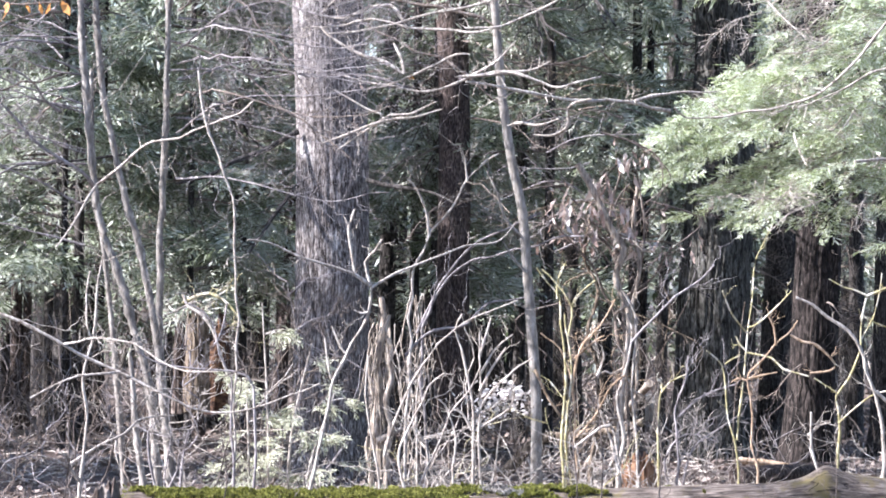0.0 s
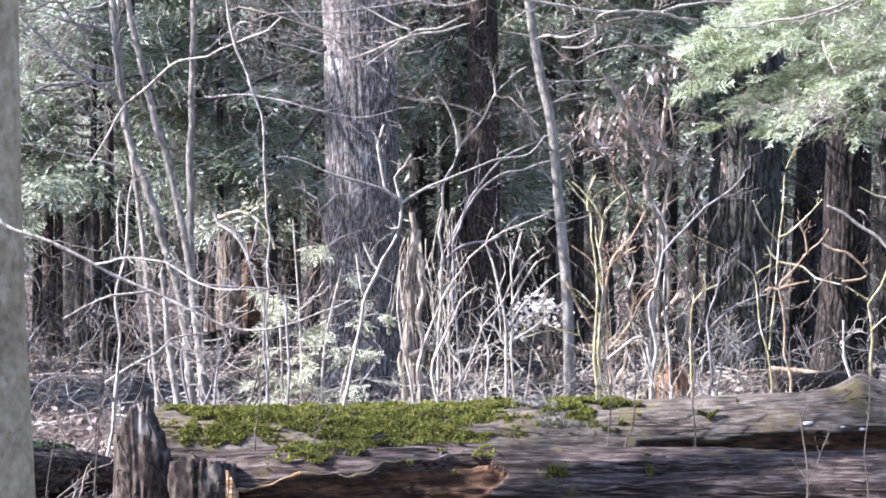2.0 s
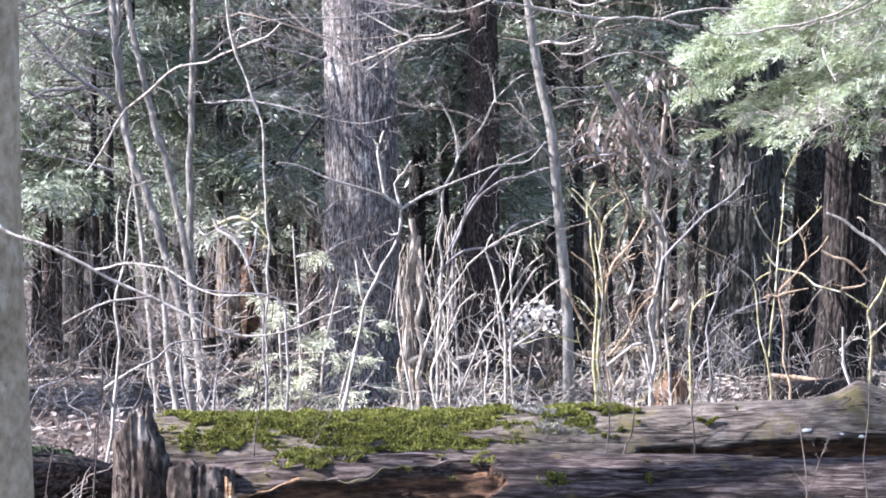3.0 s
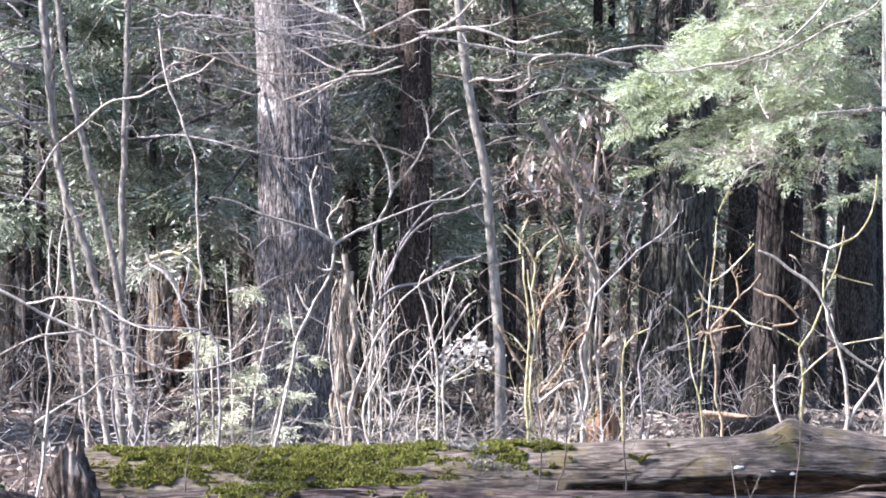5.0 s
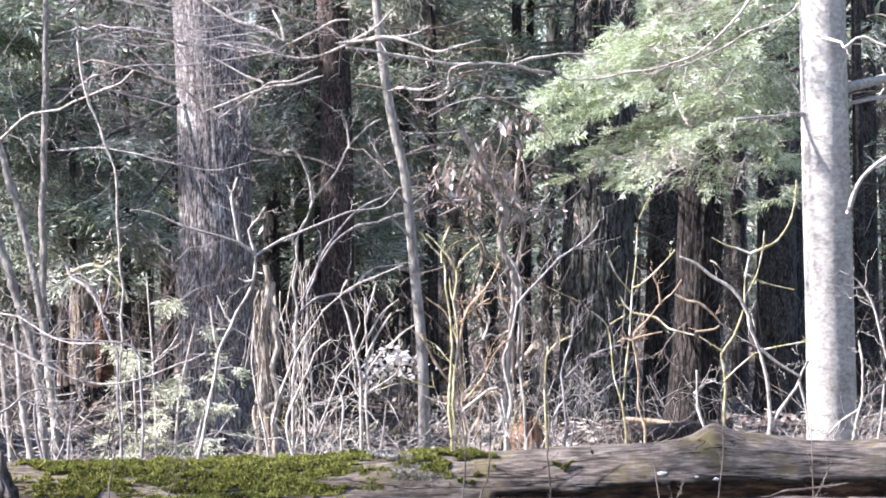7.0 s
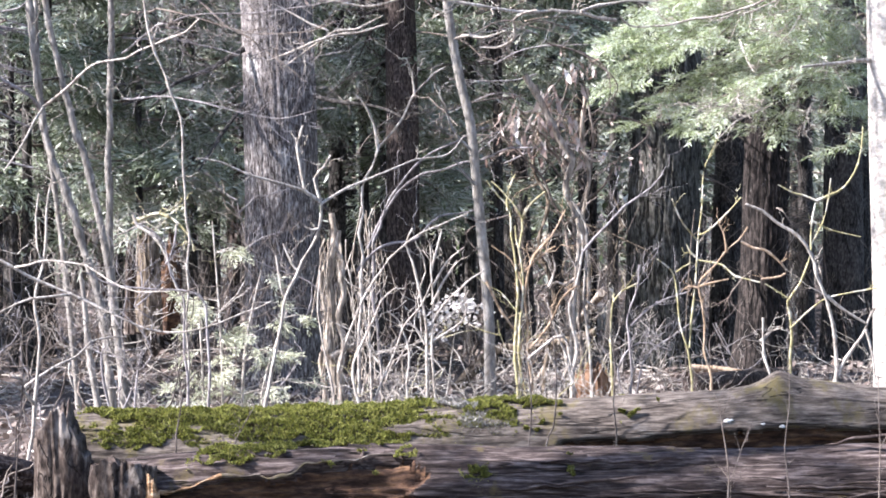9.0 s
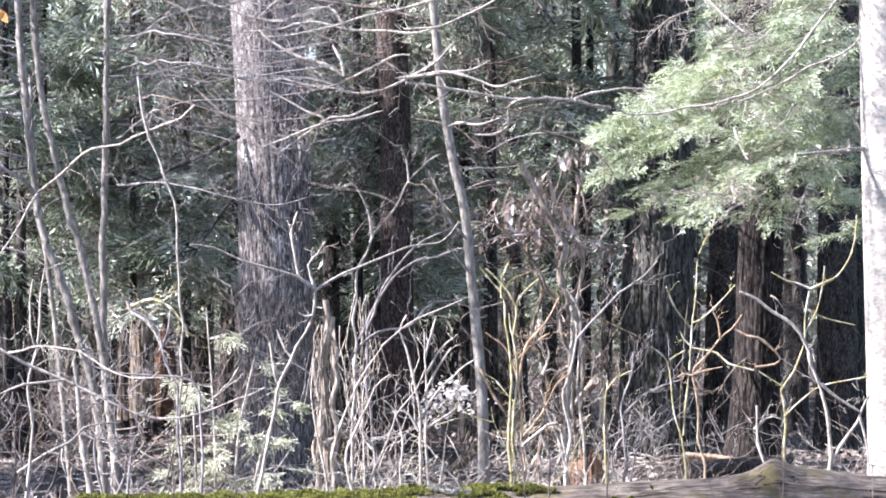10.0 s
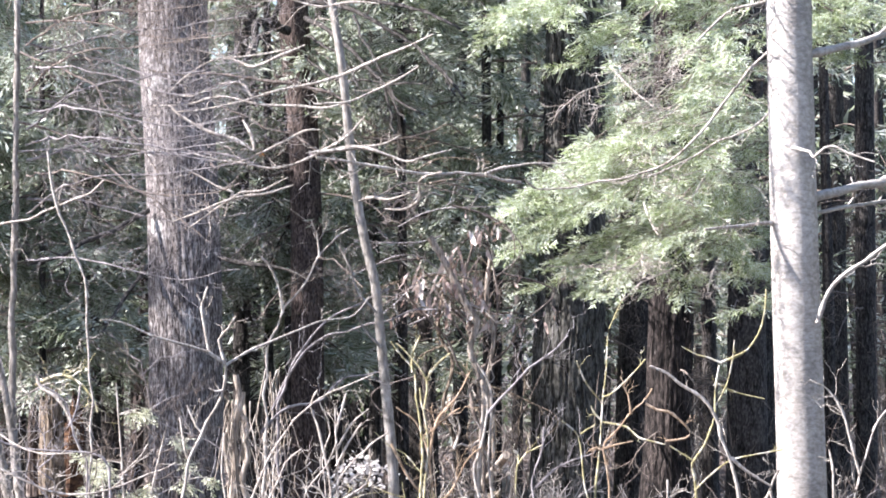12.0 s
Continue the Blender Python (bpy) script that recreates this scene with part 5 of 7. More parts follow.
limb(white, *[[(2.824, 20.7, 3.99), (2.654, 20.675, 3.894), (2.428, 20.65, 3.836), (2.278, 20.625, 3.685), (2.219, 20.6, 3.601)], 0.0148, 0.0092], "pale", "limb", 4, 0.2, 604, 0.1)
limb(white, *[[(-0.076, 20.1, 3.183), (-0.296, 20.143, 3.143), (-0.478, 20.186, 3.157), (-0.682, 20.229, 3.172), (-0.847, 20.271, 3.215), (-1.016, 20.314, 3.23), (-1.237, 20.357, 3.186), (-1.371, 20.4, 3.182)], 0.0126, 0.0073], "pale", "limb", 9, 0.25, 605, 0.1, free=True)
limb(white, *[[(0.448, 20, 3.601), (0.233, 20.038, 3.497), (0.05, 20.075, 3.425), (-0.148, 20.113, 3.357), (-0.332, 20.15, 3.306), (-0.514, 20.188, 3.262), (-0.736, 20.225, 3.211), (-1.013, 20.262, 3.153), (-1.234, 20.3, 3.127)], 0.0143, 0.0073], "pale", "limb", 12, 0.28, 606, 0.1, free=True)
limb(white, *[[(-0.681, 20.2, 3.169), (-0.737, 20.26, 3.251), (-0.794, 20.32, 3.307), (-0.946, 20.38, 3.308), (-1.096, 20.44, 3.248), (-1.301, 20.5, 3.282)], 0.0127, 0.0073], "pale", "limb", 7, 0.22, 607, 0.1, free=True)
limb(white, *[[(-0.369, 20.2, 3.557), (-0.515, 20.25, 3.489), (-0.702, 20.3, 3.411), (-0.886, 20.35, 3.481), (-1.02, 20.4, 3.449), (-1.151, 20.45, 3.37), (-1.264, 20.5, 3.271)], 0.0127, 0.0073], "pale", "limb", 10, 0.25, 608, 0.1, free=True)
limb(white, *[[(-0.462, 20.3, 3.542), (-0.668, 20.367, 3.512), (-0.853, 20.433, 3.518), (-1.08, 20.5, 3.551)], 0.0091, 0.0055], "pale", "limb", 8, 0.25, 609, 0.1, free=True)
limb(white, *[[(-0.077, 20.4, 3.171), (-0.227, 20.45, 3.267), (-0.448, 20.5, 3.337), (-0.656, 20.55, 3.349), (-0.934, 20.6, 3.394), (-1.181, 20.65, 3.399), (-1.392, 20.7, 3.448)], 0.0146, 0.0074], "brown", "limb", 9, 0.3, 610, 0.1, free=True)
limb(white, *[[(-0.695, 20.1, 2.866), (-0.822, 20.12, 2.939), (-0.953, 20.14, 2.977), (-1.063, 20.16, 3.032), (-1.19, 20.18, 3.117), (-1.238, 20.2, 3.173)], 0.0180, 0.0109], "pale", "limb", 3, 0.12, 611, 0.1, free=True)
limb(white, *[[(-0.695, 20.1, 2.866), (-0.722, 20.15, 2.97), (-0.782, 20.2, 3.072)], 0.0144, 0.0109], "pale", "limb", 1, 0.1, 612, 0.1, free=True)
limb(white, *[[(0.014, 19.9, 3.077), (-0.075, 19.943, 2.991), (-0.222, 19.986, 2.883), (-0.366, 20.029, 2.807), (-0.511, 20.071, 2.763), (-0.696, 20.114, 2.784), (-0.914, 20.157, 2.823), (-1.09, 20.2, 2.854)], 0.0125, 0.0072], "pale", "limb", 10, 0.25, 613, 0.1, free=True)
limb(white, *[[(-0.276, 20, 2.995), (-0.367, 20.05, 2.988), (-0.512, 20.1, 2.909), (-0.679, 20.15, 2.822), (-0.862, 20.2, 2.789)], 0.0108, 0.0072], "pale", "limb", 6, 0.22, 614, 0.1, free=True)
limb(white, *[[(-0.362, 19.8, 2.835), (-0.181, 19.767, 2.85), (0.103, 19.733, 2.876), (0.23, 19.7, 2.937)], 0.0160, 0.0088], "pale", "limb", 4, 0.15, 615, 0.1, free=True)
limb(white, *[[(-0.291, 19.8, 2.828), (-0.074, 19.75, 2.86), (0.138, 19.7, 2.81), (0.317, 19.65, 2.772), (0.531, 19.6, 2.839)], 0.0142, 0.0070], "pale", "limb", 5, 0.2, 616, 0.1, free=True)
limb(white, *[[(-0.077, 20.4, 2.692), (-0.301, 20.46, 2.897), (-0.449, 20.52, 2.979), (-0.657, 20.58, 3.064), (-0.862, 20.64, 3.165), (-1.035, 20.7, 3.289)], 0.0110, 0.0056], "brown", "limb", 6, 0.3, 617, 0.1, free=True)
limb(white, *[[(0.359, 20, 3.4), (0.233, 20, 3.303), (0.104, 20, 3.239), (-0.075, 20, 3.174), (-0.294, 20, 3.142)], 0.0108, 0.0072], "pale", "limb", 5, 0.25, 618, 0.1, free=True)
limb(white, *[[(0.105, 20.2, 3.821), (-0.004, 20.24, 3.833), (-0.185, 20.28, 3.83), (-0.372, 20.32, 3.828), (-0.537, 20.36, 3.869), (-0.688, 20.4, 3.91)], 0.0109, 0.0073], "pale", "limb", 8, 0.3, 619, 0.1, free=True)
limb(white, *[[(-0.445, 20, 2.644), (-0.661, 20.05, 2.582), (-0.915, 20.1, 2.531), (-1.08, 20.15, 2.472), (-1.246, 20.2, 2.416)], 0.0108, 0.0072], "pale", "limb", 7, 0.22, 620, 0.1, free=True)
limb(white, *[[(-0.48, 20, 2.694), (-0.661, 20.04, 2.624), (-0.77, 20.08, 2.612), (-0.862, 20.12, 2.55), (-1.026, 20.16, 2.45), (-1.137, 20.2, 2.387)], 0.0108, 0.0072], "pale", "limb", 5, 0.2, 621, 0.1, free=True)
limb(white, *[[(-0.825, 20.1, 2.606), (-0.953, 20.133, 2.651), (-1.063, 20.167, 2.718), (-1.173, 20.2, 2.789)], 0.0108, 0.0054], "pale", "limb", 4, 0.18, 622, 0.1, free=True)
limb(white, *[[(-0.67, 20.3, 2.792), (-0.927, 20.35, 2.853), (-1.112, 20.4, 2.875), (-1.408, 20.45, 2.882), (-1.632, 20.5, 2.9)], 0.0109, 0.0055], "lilac", "limb", 8, 0.28, 623, 0.1, free=True)
limb(white, *[[(-0.033, 20.5, 2.569), (0.059, 20.4, 2.59), (0.167, 20.3, 2.566), (0.304, 20.2, 2.59)], 0.0129, 0.0072], "pale", "limb", 4, 0.15, 624, 0.1, free=True)
limb(white, *[[(0.132, 20.4, 2.509), (0.241, 20.333, 2.502), (0.32, 20.267, 2.528), (0.369, 20.2, 2.579), (0.361, 20.133, 2.666), (0.417, 20.067, 2.712), (0.495, 20, 2.73)], 0.0128, 0.0090], "pale", "limb", 5, 0.15, 625, 0.1, free=True)
# dead grey boughs hanging inside the hemlock in sun
limb(sunny, *[[(1.68, 21.4, 3.526), (1.818, 21.3, 3.371), (1.98, 21.2, 3.218)], 0.0085, 0.005], "pale", "limb", 7, 0.18, 640, 0.0, free=True)
limb(sunny, *[[(2.217, 21.4, 3.307), (2.035, 21.3, 3.176), (1.76, 21.2, 3.119)], 0.0085, 0.005], "pale", "limb", 7, 0.18, 641, 0.0, free=True)
limb(sunny, *[[(2.344, 21.4, 2.501), (2.161, 21.3, 2.611), (1.961, 21.2, 2.663)], 0.0085, 0.005], "pale", "limb", 7, 0.18, 642, 0.0, free=True)
limb(sunny, *[[(1.903, 21.4, 2.597), (1.94, 21.3, 2.458), (1.98, 21.2, 2.359)], 0.0085, 0.005], "pale", "limb", 7, 0.18, 643, 0.0, free=True)
limb(sunny, *[[(2.325, 21.4, 2.77), (2.257, 21.3, 2.668), (2.17, 21.2, 2.568)], 0.0085, 0.005], "pale", "limb", 7, 0.18, 644, 0.0, free=True)
limb(sunny, *[[(2.133, 21.4, 2.156), (1.932, 21.3, 2.077), (1.733, 21.2, 1.922)], 0.0085, 0.005], "pale", "limb", 7, 0.18, 645, 0.0, free=True)
for k in range(22):
    rng = np.random.default_rng(1700 + k)
    x, z = rng.uniform(1.7, 2.75), rng.uniform(2.1, 3.7)
    dx, dz = rng.normal(-0.25, 0.2), rng.normal(-0.12, 0.12)
    y = 21.15 + 0.35 * rng.uniform()
    limb(sunny, [(x, y + 0.3, z), (x + dx * 0.5, y + 0.1, z + dz * 0.3), (x + dx, y, z + dz)], 0.006, 0.003, "pale", "limb", 14, 0.2, 1700 + k, -0.1, 0.0024, free=True)
# dead boughs of the brown tree, drooping to the sunlit hemlock
limb(brown_tree, *[[(-0.505, 27.6, 4.548), (-0.353, 27.314, 4.443), (-0.174, 27.029, 4.276), (-0.029, 26.743, 4.103), (0.114, 26.457, 3.933), (0.206, 26.171, 3.808), (0.325, 25.886, 3.644), (0.505, 25.6, 3.528)], 0.0223, 0.0092], "dark", "limb", 16, 0.4, 660, -0.35, 0.003)
limb(brown_tree, *[[(-0.529, 27.6, 4.686), (-0.25, 27.314, 4.629), (-0.029, 27.029, 4.523), (0.187, 26.743, 4.367), (0.379, 26.457, 4.218), (0.516, 26.171, 4.071), (0.678, 25.886, 3.881), (0.835, 25.6, 3.666)], 0.0223, 0.0092], "dark", "limb", 16, 0.4, 661, -0.35, 0.003)
limb(brown_tree, *[[(-0.505, 27.6, 4.86), (-0.151, 27.2, 4.713), (0.139, 26.8, 4.594), (0.379, 26.4, 4.5), (0.606, 26, 4.385), (0.831, 25.6, 4.198)], 0.0223, 0.0092], "dark", "limb", 16, 0.4, 662, -0.35, 0.003)
limb(brown_tree, *[[(-0.076, 26.4, 4.429), (-0.005, 26.133, 4.231), (0.065, 25.867, 4.087), (0.156, 25.6, 3.831)], 0.0142, 0.0092], "dark", "limb", 9, 0.4, 663, -0.35, 0.003)
limb(brown_tree, *[[(0.185, 26.4, 3.852), (0.233, 26, 3.583), (0.239, 25.6, 3.391)], 0.0142, 0.0092], "dark", "limb", 9, 0.4, 664, -0.35, 0.003)
limb(brown_tree, *[[(0.208, 26.4, 3.828), (0.289, 26, 3.607), (0.344, 25.6, 3.437)], 0.0142, 0.0092], "dark", "limb", 9, 0.4, 665, -0.35, 0.003)
limb(brown_tree, *[[(0.521, 26.4, 4.093), (0.609, 26.133, 3.974), (0.677, 25.867, 3.832), (0.739, 25.6, 3.689)], 0.0142, 0.0092], "dark", "limb", 9, 0.4, 666, -0.35, 0.003)
limb(brown_tree, *[[(-0.48, 27.6, 4.385), (-0.299, 26.933, 4.218), (-0.099, 26.267, 3.963), (-0.05, 25.6, 3.689)], 0.0148, 0.0092], "dark", "limb", 9, 0.4, 667, -0.35, 0.003)
limb(brown_tree, *[[(-0.505, 27.6, 4.211), (-0.248, 27.1, 3.968), (0.043, 26.6, 3.899), (0.304, 26.1, 3.825), (0.551, 25.6, 3.808)], 0.0148, 0.0092], "dark", "limb", 9, 0.4, 668, -0.35, 0.003)
limb(brown_tree, *[[(-0.658, 27.8, 4.455), (-0.754, 27.68, 4.482), (-0.83, 27.56, 4.494), (-0.925, 27.44, 4.471), (-0.955, 27.32, 4.331), (-0.975, 27.2, 4.172)], 0.0449, 0.0293], "dark", "limb", 2, 0.3, 680, 0.0)
limb(brown_tree, *[[(-0.752, 27.6, 4.474), (-0.776, 27.4, 4.54), (-0.731, 27.2, 4.591)], 0.0322, 0.0219], "dark", "limb", 0, 0.3, 681, 0.0)

# dry dark boughs that droop between the two large trunks
for k in range(6):
    rng = np.random.default_rng(1800 + k)
    z = rng.uniform(2.5, 4.2)
    dx, dy = -rng.uniform(0.25, 0.6), rng.uniform(0.05, 0.6)
    limb(brown_tree, [(-0.54, 27.9, z), (-0.54 + dx * 0.5, 27.9 + dy * 0.5, z - 0.02), (-0.54 + dx, 27.9 + dy, z - rng.uniform(0.15, 0.5))], 0.012, 0.004, "red", "limb", 22, 0.35, 1800 + k, -0.35, 0.003)

# limbs of the pale tree in sun
# unseen limbs added above view to cast twig shadows down the trunk
for k, (z, dx, dy, rise) in enumerate(((4.05, -3.3, -0.62, 0.15), (4.2, -4.4, -1.06, 0.2), (4.5, -5.0, -1.0, 0.1), (4.9, -5.4, -1.2, 0.2))):
    limb(white, [(2.71, 20, z), (2.71 + dx * 0.3, 20 + dy * 0.25, z + rise * 0.5), (2.71 + dx * 0.65, 20 + dy * 0.65, z + rise * 0.8), (2.71 + dx, 20 + dy, z + rise)], 0.016, 0.007, "smooth", "limb", 26, 0.45, 1500 + k, 0.35, 0.007)
limb(white, *[[(2.693, 20, 2.378), (2.479, 19.867, 2.373), (2.285, 19.733, 2.356), (2.129, 19.6, 2.333)], 0.0161, 0.0105], "pale", "limb", 2, 0.12, 381)
limb(white, *[[(2.854, 20, 3.458), (3.1, 20.2, 3.531), (3.35, 20.4, 3.617), (3.752, 20.6, 3.756)], 0.0251, 0.0222], "smooth", "limb", 4, 0.3, 382)
limb(white, *[[(2.854, 20, 2.543), (3.064, 20.2, 2.59), (3.386, 20.4, 2.681), (3.752, 20.6, 2.796)], 0.0323, 0.0259], "smooth", "limb", 4, 0.3, 383)
limb(white, *[[(2.854, 20, 2.443), (3.1, 20.2, 2.489), (3.386, 20.4, 2.535), (3.752, 20.6, 2.612)], 0.0161, 0.0148], "smooth", "limb", 4, 0.3, 384)
limb(white, *[[(2.854, 19.8, 1.745), (2.907, 19.75, 1.928), (3.023, 19.7, 2.051), (3.262, 19.65, 2.215), (3.535, 19.6, 2.382)], 0.0177, 0.0141], "smooth", "limb", 4, 0.25, 385)
limb(white, *[[(2.701, 19.8, 2.852), (2.811, 19.7, 2.81), (2.814, 19.6, 2.768), (2.922, 19.5, 2.832), (3.151, 19.4, 2.721)], 0.0142, 0.0070], "smooth", "limb", 5, 0.25, 386)
shrub("bare_shrub", (2.716, 18.8, 0.29), "pale leafless shrub beside the sunlit trunk", "pale", (
    [[(2.716, 18.8, 0.223), (2.75, 18.8, 0.492), (2.801, 18.8, 0.661), (2.817, 18.8, 0.829), (2.784, 18.8, 0.964)], 0.0118, 0.0084],
    [[(2.767, 18.8, 0.56), (2.649, 18.8, 0.492), (2.548, 18.8, 0.391)], 0.0101, 0.0067],
    [[(2.885, 18.8, 0.223), (2.919, 18.8, 0.695), (3.053, 18.8, 1.099), (3.222, 18.8, 1.369)], 0.0101, 0.0067],
    [[(2.952, 18.8, 0.829), (2.817, 18.8, 1.301), (2.649, 18.8, 1.369)], 0.0101, 0.0067]), twig=6, length=0.25, seed=18)

# thin twigs that stand before the logs
for k, pts in enumerate((
    [[(0.695, 14.3, 0.041), (0.697, 14.3, 0.375), (0.697, 14.3, 0.631), (0.69, 14.3, 0.836), (0.669, 14.3, 1.092)], 0.0077, 0.0038],
    [[(0.31, 14.3, 0.041), (0.297, 14.3, 0.375), (0.31, 14.3, 0.58), (0.297, 14.3, 0.836), (0.272, 14.3, 0.99)], 0.0051, 0.0038],
    [[(0.438, 14.3, 0.041), (0.387, 14.3, 0.375), (0.426, 14.3, 0.477), (0.438, 14.3, 0.631), (0.42, 14.3, 0.862), (0.4, 14.3, 1.041)], 0.0064, 0.0038],) + (
    [[(1.186, 14.2, 0.052), (1.199, 14.2, 0.255), (1.186, 14.2, 0.433), (1.161, 14.2, 0.586), (1.135, 14.2, 0.637)], 0.0064, 0.0038],
    [[(1.217, 14.2, 0.255), (1.275, 14.2, 0.408), (1.314, 14.2, 0.484)], 0.0051, 0.0038],
    [[(1.489, 14.3, 0.041), (1.477, 14.3, 0.375), (1.482, 14.3, 0.631), (1.477, 14.3, 0.862)], 0.0064, 0.0038],) + (
    [[(1.887, 14.3, 0.041), (1.892, 14.3, 0.375), (1.892, 14.3, 0.58), (1.887, 14.3, 0.734)], 0.0064, 0.0038],
    [[(1.9, 14.3, 0.375), (1.951, 14.3, 0.477), (1.989, 14.3, 0.58)], 0.0051, 0.0038],
    [[(-1.308, 14.2, 0.052), (-1.288, 14.2, 0.382), (-1.275, 14.2, 0.637), (-1.293, 14.2, 0.841)], 0.0064, 0.0038],
    [[(-1.079, 14.2, 0.052), (-1.041, 14.2, 0.382), (-0.978, 14.2, 0.51), (-0.927, 14.2, 0.586)], 0.0051, 0.0038],
    [[(-2.282, 14.4, 0.031), (-2.243, 14.4, 0.367), (-2.179, 14.4, 0.573), (-2.153, 14.4, 0.831), (-2.184, 14.4, 1.193)], 0.0052, 0.0039],
    [[(-2.05, 14.4, 0.16), (-2.024, 14.4, 0.496), (-2.011, 14.4, 0.831), (-2.044, 14.4, 1.09), (-2.075, 14.4, 1.348)], 0.0077, 0.0052])):
    behind = k in (0, 1, 2, 8, 9)
    if behind:
        grow = 15.17 / pts[0][0][1]
        pts = [[(x * grow, 15.17, max(0.0, EYE + (z - EYE) * grow)) for x, y, z in pts[0]], pts[1] * 0.85, pts[2]]
    else:
        pts = [pts[0], pts[1] * 0.65, pts[2] * 0.7]
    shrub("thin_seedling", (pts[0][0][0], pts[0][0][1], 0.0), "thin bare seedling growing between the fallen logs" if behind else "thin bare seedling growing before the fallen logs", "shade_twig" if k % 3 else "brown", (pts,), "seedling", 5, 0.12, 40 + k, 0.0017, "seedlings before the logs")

# shrub with dry leaves still hanging
leafy_shrub = shrub("dry_leaved_shrub", (0.775, 21.5, 0.155), "shrub with withered pale brown leaves still hanging", "brown", (
    [[(0.833, 21.5, 0.078), (0.813, 21.5, 0.694), (0.775, 21.5, 1.35), (0.717, 21.5, 1.735), (0.678, 21.5, 2.043), (0.736, 21.5, 2.313)], 0.0173, 0.0096],
    [[(0.775, 21.5, 1.35), (0.869, 21.45, 1.658), (0.905, 21.4, 1.926), (0.865, 21.35, 2.231), (0.825, 21.3, 2.382)], 0.0135, 0.0076],
    [[(0.794, 21.5, 1.041), (0.638, 21.45, 1.504), (0.483, 21.4, 1.772), (0.329, 21.35, 1.925), (0.252, 21.3, 2.077)], 0.0135, 0.0076],) + (
    [[(0.736, 21.5, 1.658), (0.561, 21.433, 1.926), (0.444, 21.367, 2.078), (0.328, 21.3, 2.191)], 0.0116, 0.0076],
    [[(0.775, 21.5, 1.465), (0.945, 21.433, 1.581), (1.019, 21.367, 1.695), (1.092, 21.3, 1.809)], 0.0116, 0.0076],
    [[(0.678, 21.5, 1.928), (0.564, 21.533, 2.044), (0.448, 21.567, 1.871), (0.294, 21.6, 1.852)], 0.0116, 0.0077]), twig=9, length=0.3, seed=19)
rng = np.random.default_rng(90)
g = Geo()
places = []
for ob in leafy_shrub.children:
    for q in ob.children:
        co = np.array([v.co for v in q.data.vertices]) + np.array(leafy_shrub.location)
        co = co[co[:, 2] > 1.75]
        if len(co):
            places += [co[i] + rng.normal(0, 0.012, 3) for i in rng.integers(0, len(co), 13)]
n = len(places)
scatter(g, LEAF * np.array([1, 0.42, 1.9]), LEAF_F, np.array(places), turns_of(rng.uniform(0, 6.3, n), rng.normal(1.15, 0.35, n), rng.uniform(-1, 1, n)), rng.uniform(0.045, 0.11, n))
part("dry_leaf", g, "dry_leaf", leafy_shrub, "withered curled leaves", kind="stuff", smooth=False)
g, big = Geo(), np.array(places)[::11]
n = len(big)
scatter(g, LEAF * np.array([1, 0.45, 2.2]), LEAF_F, big, turns_of(rng.uniform(0, 6.3, n), rng.normal(1.2, 0.3, n), rng.uniform(-1, 1, n)), rng.uniform(0.09, 0.15, n))
part("dry_leaf", g, "litter_pale", leafy_shrub, "long bleached leaves", kind="stuff", smooth=False)

for k, (x, z, n) in enumerate(((0.806, 2.34, 7), (0.634, 2.2, 8), (0.767, 2.04, 12), (0.787, 1.93, 10), (0.825, 1.78, 6), (0.367, 2.06, 6), (0.557, 2.03, 9), (0.46, 1.9, 6))):
    g = Geo()
    q = np.stack([rng.normal(x, 0.05, n), rng.normal(21.25, 0.05, n), rng.normal(z + 0.04, 0.035, n)], 1)
    limb(leafy_shrub, [(0.74, 21.45, z - 0.3), (0.5 * x + 0.37, 21.35, z - 0.1), (x, 21.27, z + 0.05)], 0.006, 0.003, "brown", "branch", 3, 0.12, 1600 + k)
    scatter(g, LEAF * np.array([1, 0.36, 2.4]), LEAF_F, q, turns_of(rng.uniform(0, 6.3, n), rng.normal(1.25, 0.2, n), rng.uniform(-1.5, 1.5, n)), rng.uniform(0.09, 0.16, n))
    part("dry_leaf", g, "dry_leaf", leafy_shrub, "long drooping pinkish-brown leaves", kind="stuff", smooth=False)

# pale young hemlock at the foot of the large tree
rng = np.random.default_rng(91)
baby = thing("young_hemlock", (-1.49, 19.6, 0.239), "small young hemlock with pale yellow-green sprays", "shrub")
for k, (u0, u1, u2) in enumerate(((-1.483, -1.497, -1.542), (-1.367, -1.349, -1.229), (-1.595, -1.613, -1.637), (-1.3, -1.22, -1.08))):
    h = (1.4, 1.15, 1.0, 0.85)[k]
    p = curve([(u0, 19.6, -0.05), (u1, 19.6, h * 0.5), (u2, 19.6, h)], 0.05)
    g, green = Geo(), Geo()
    tube(g, p, np.linspace(0.011, 0.004, len(p)), 6)
    for q in range(11 if k == 0 else 8):
        i = int((0.25 + 0.73 * rng.uniform()) * (len(p) - 1))
        a = rng.uniform(0, 6.3)
        ln = rng.uniform(0.12, 0.3) * (1.25 - i / len(p))
        bough(g, green, p[i], p[i] + np.array([math.cos(a), math.sin(a), rng.uniform(-0.1, 0.25)]) * ln * 1.7, rng, 15, 0.115, 0.0045, 0.05, 0.4, "mid")
    s = part("stem", g, "pale", baby)
    part("needles", green, "young", s, kind="stuff", smooth=False)

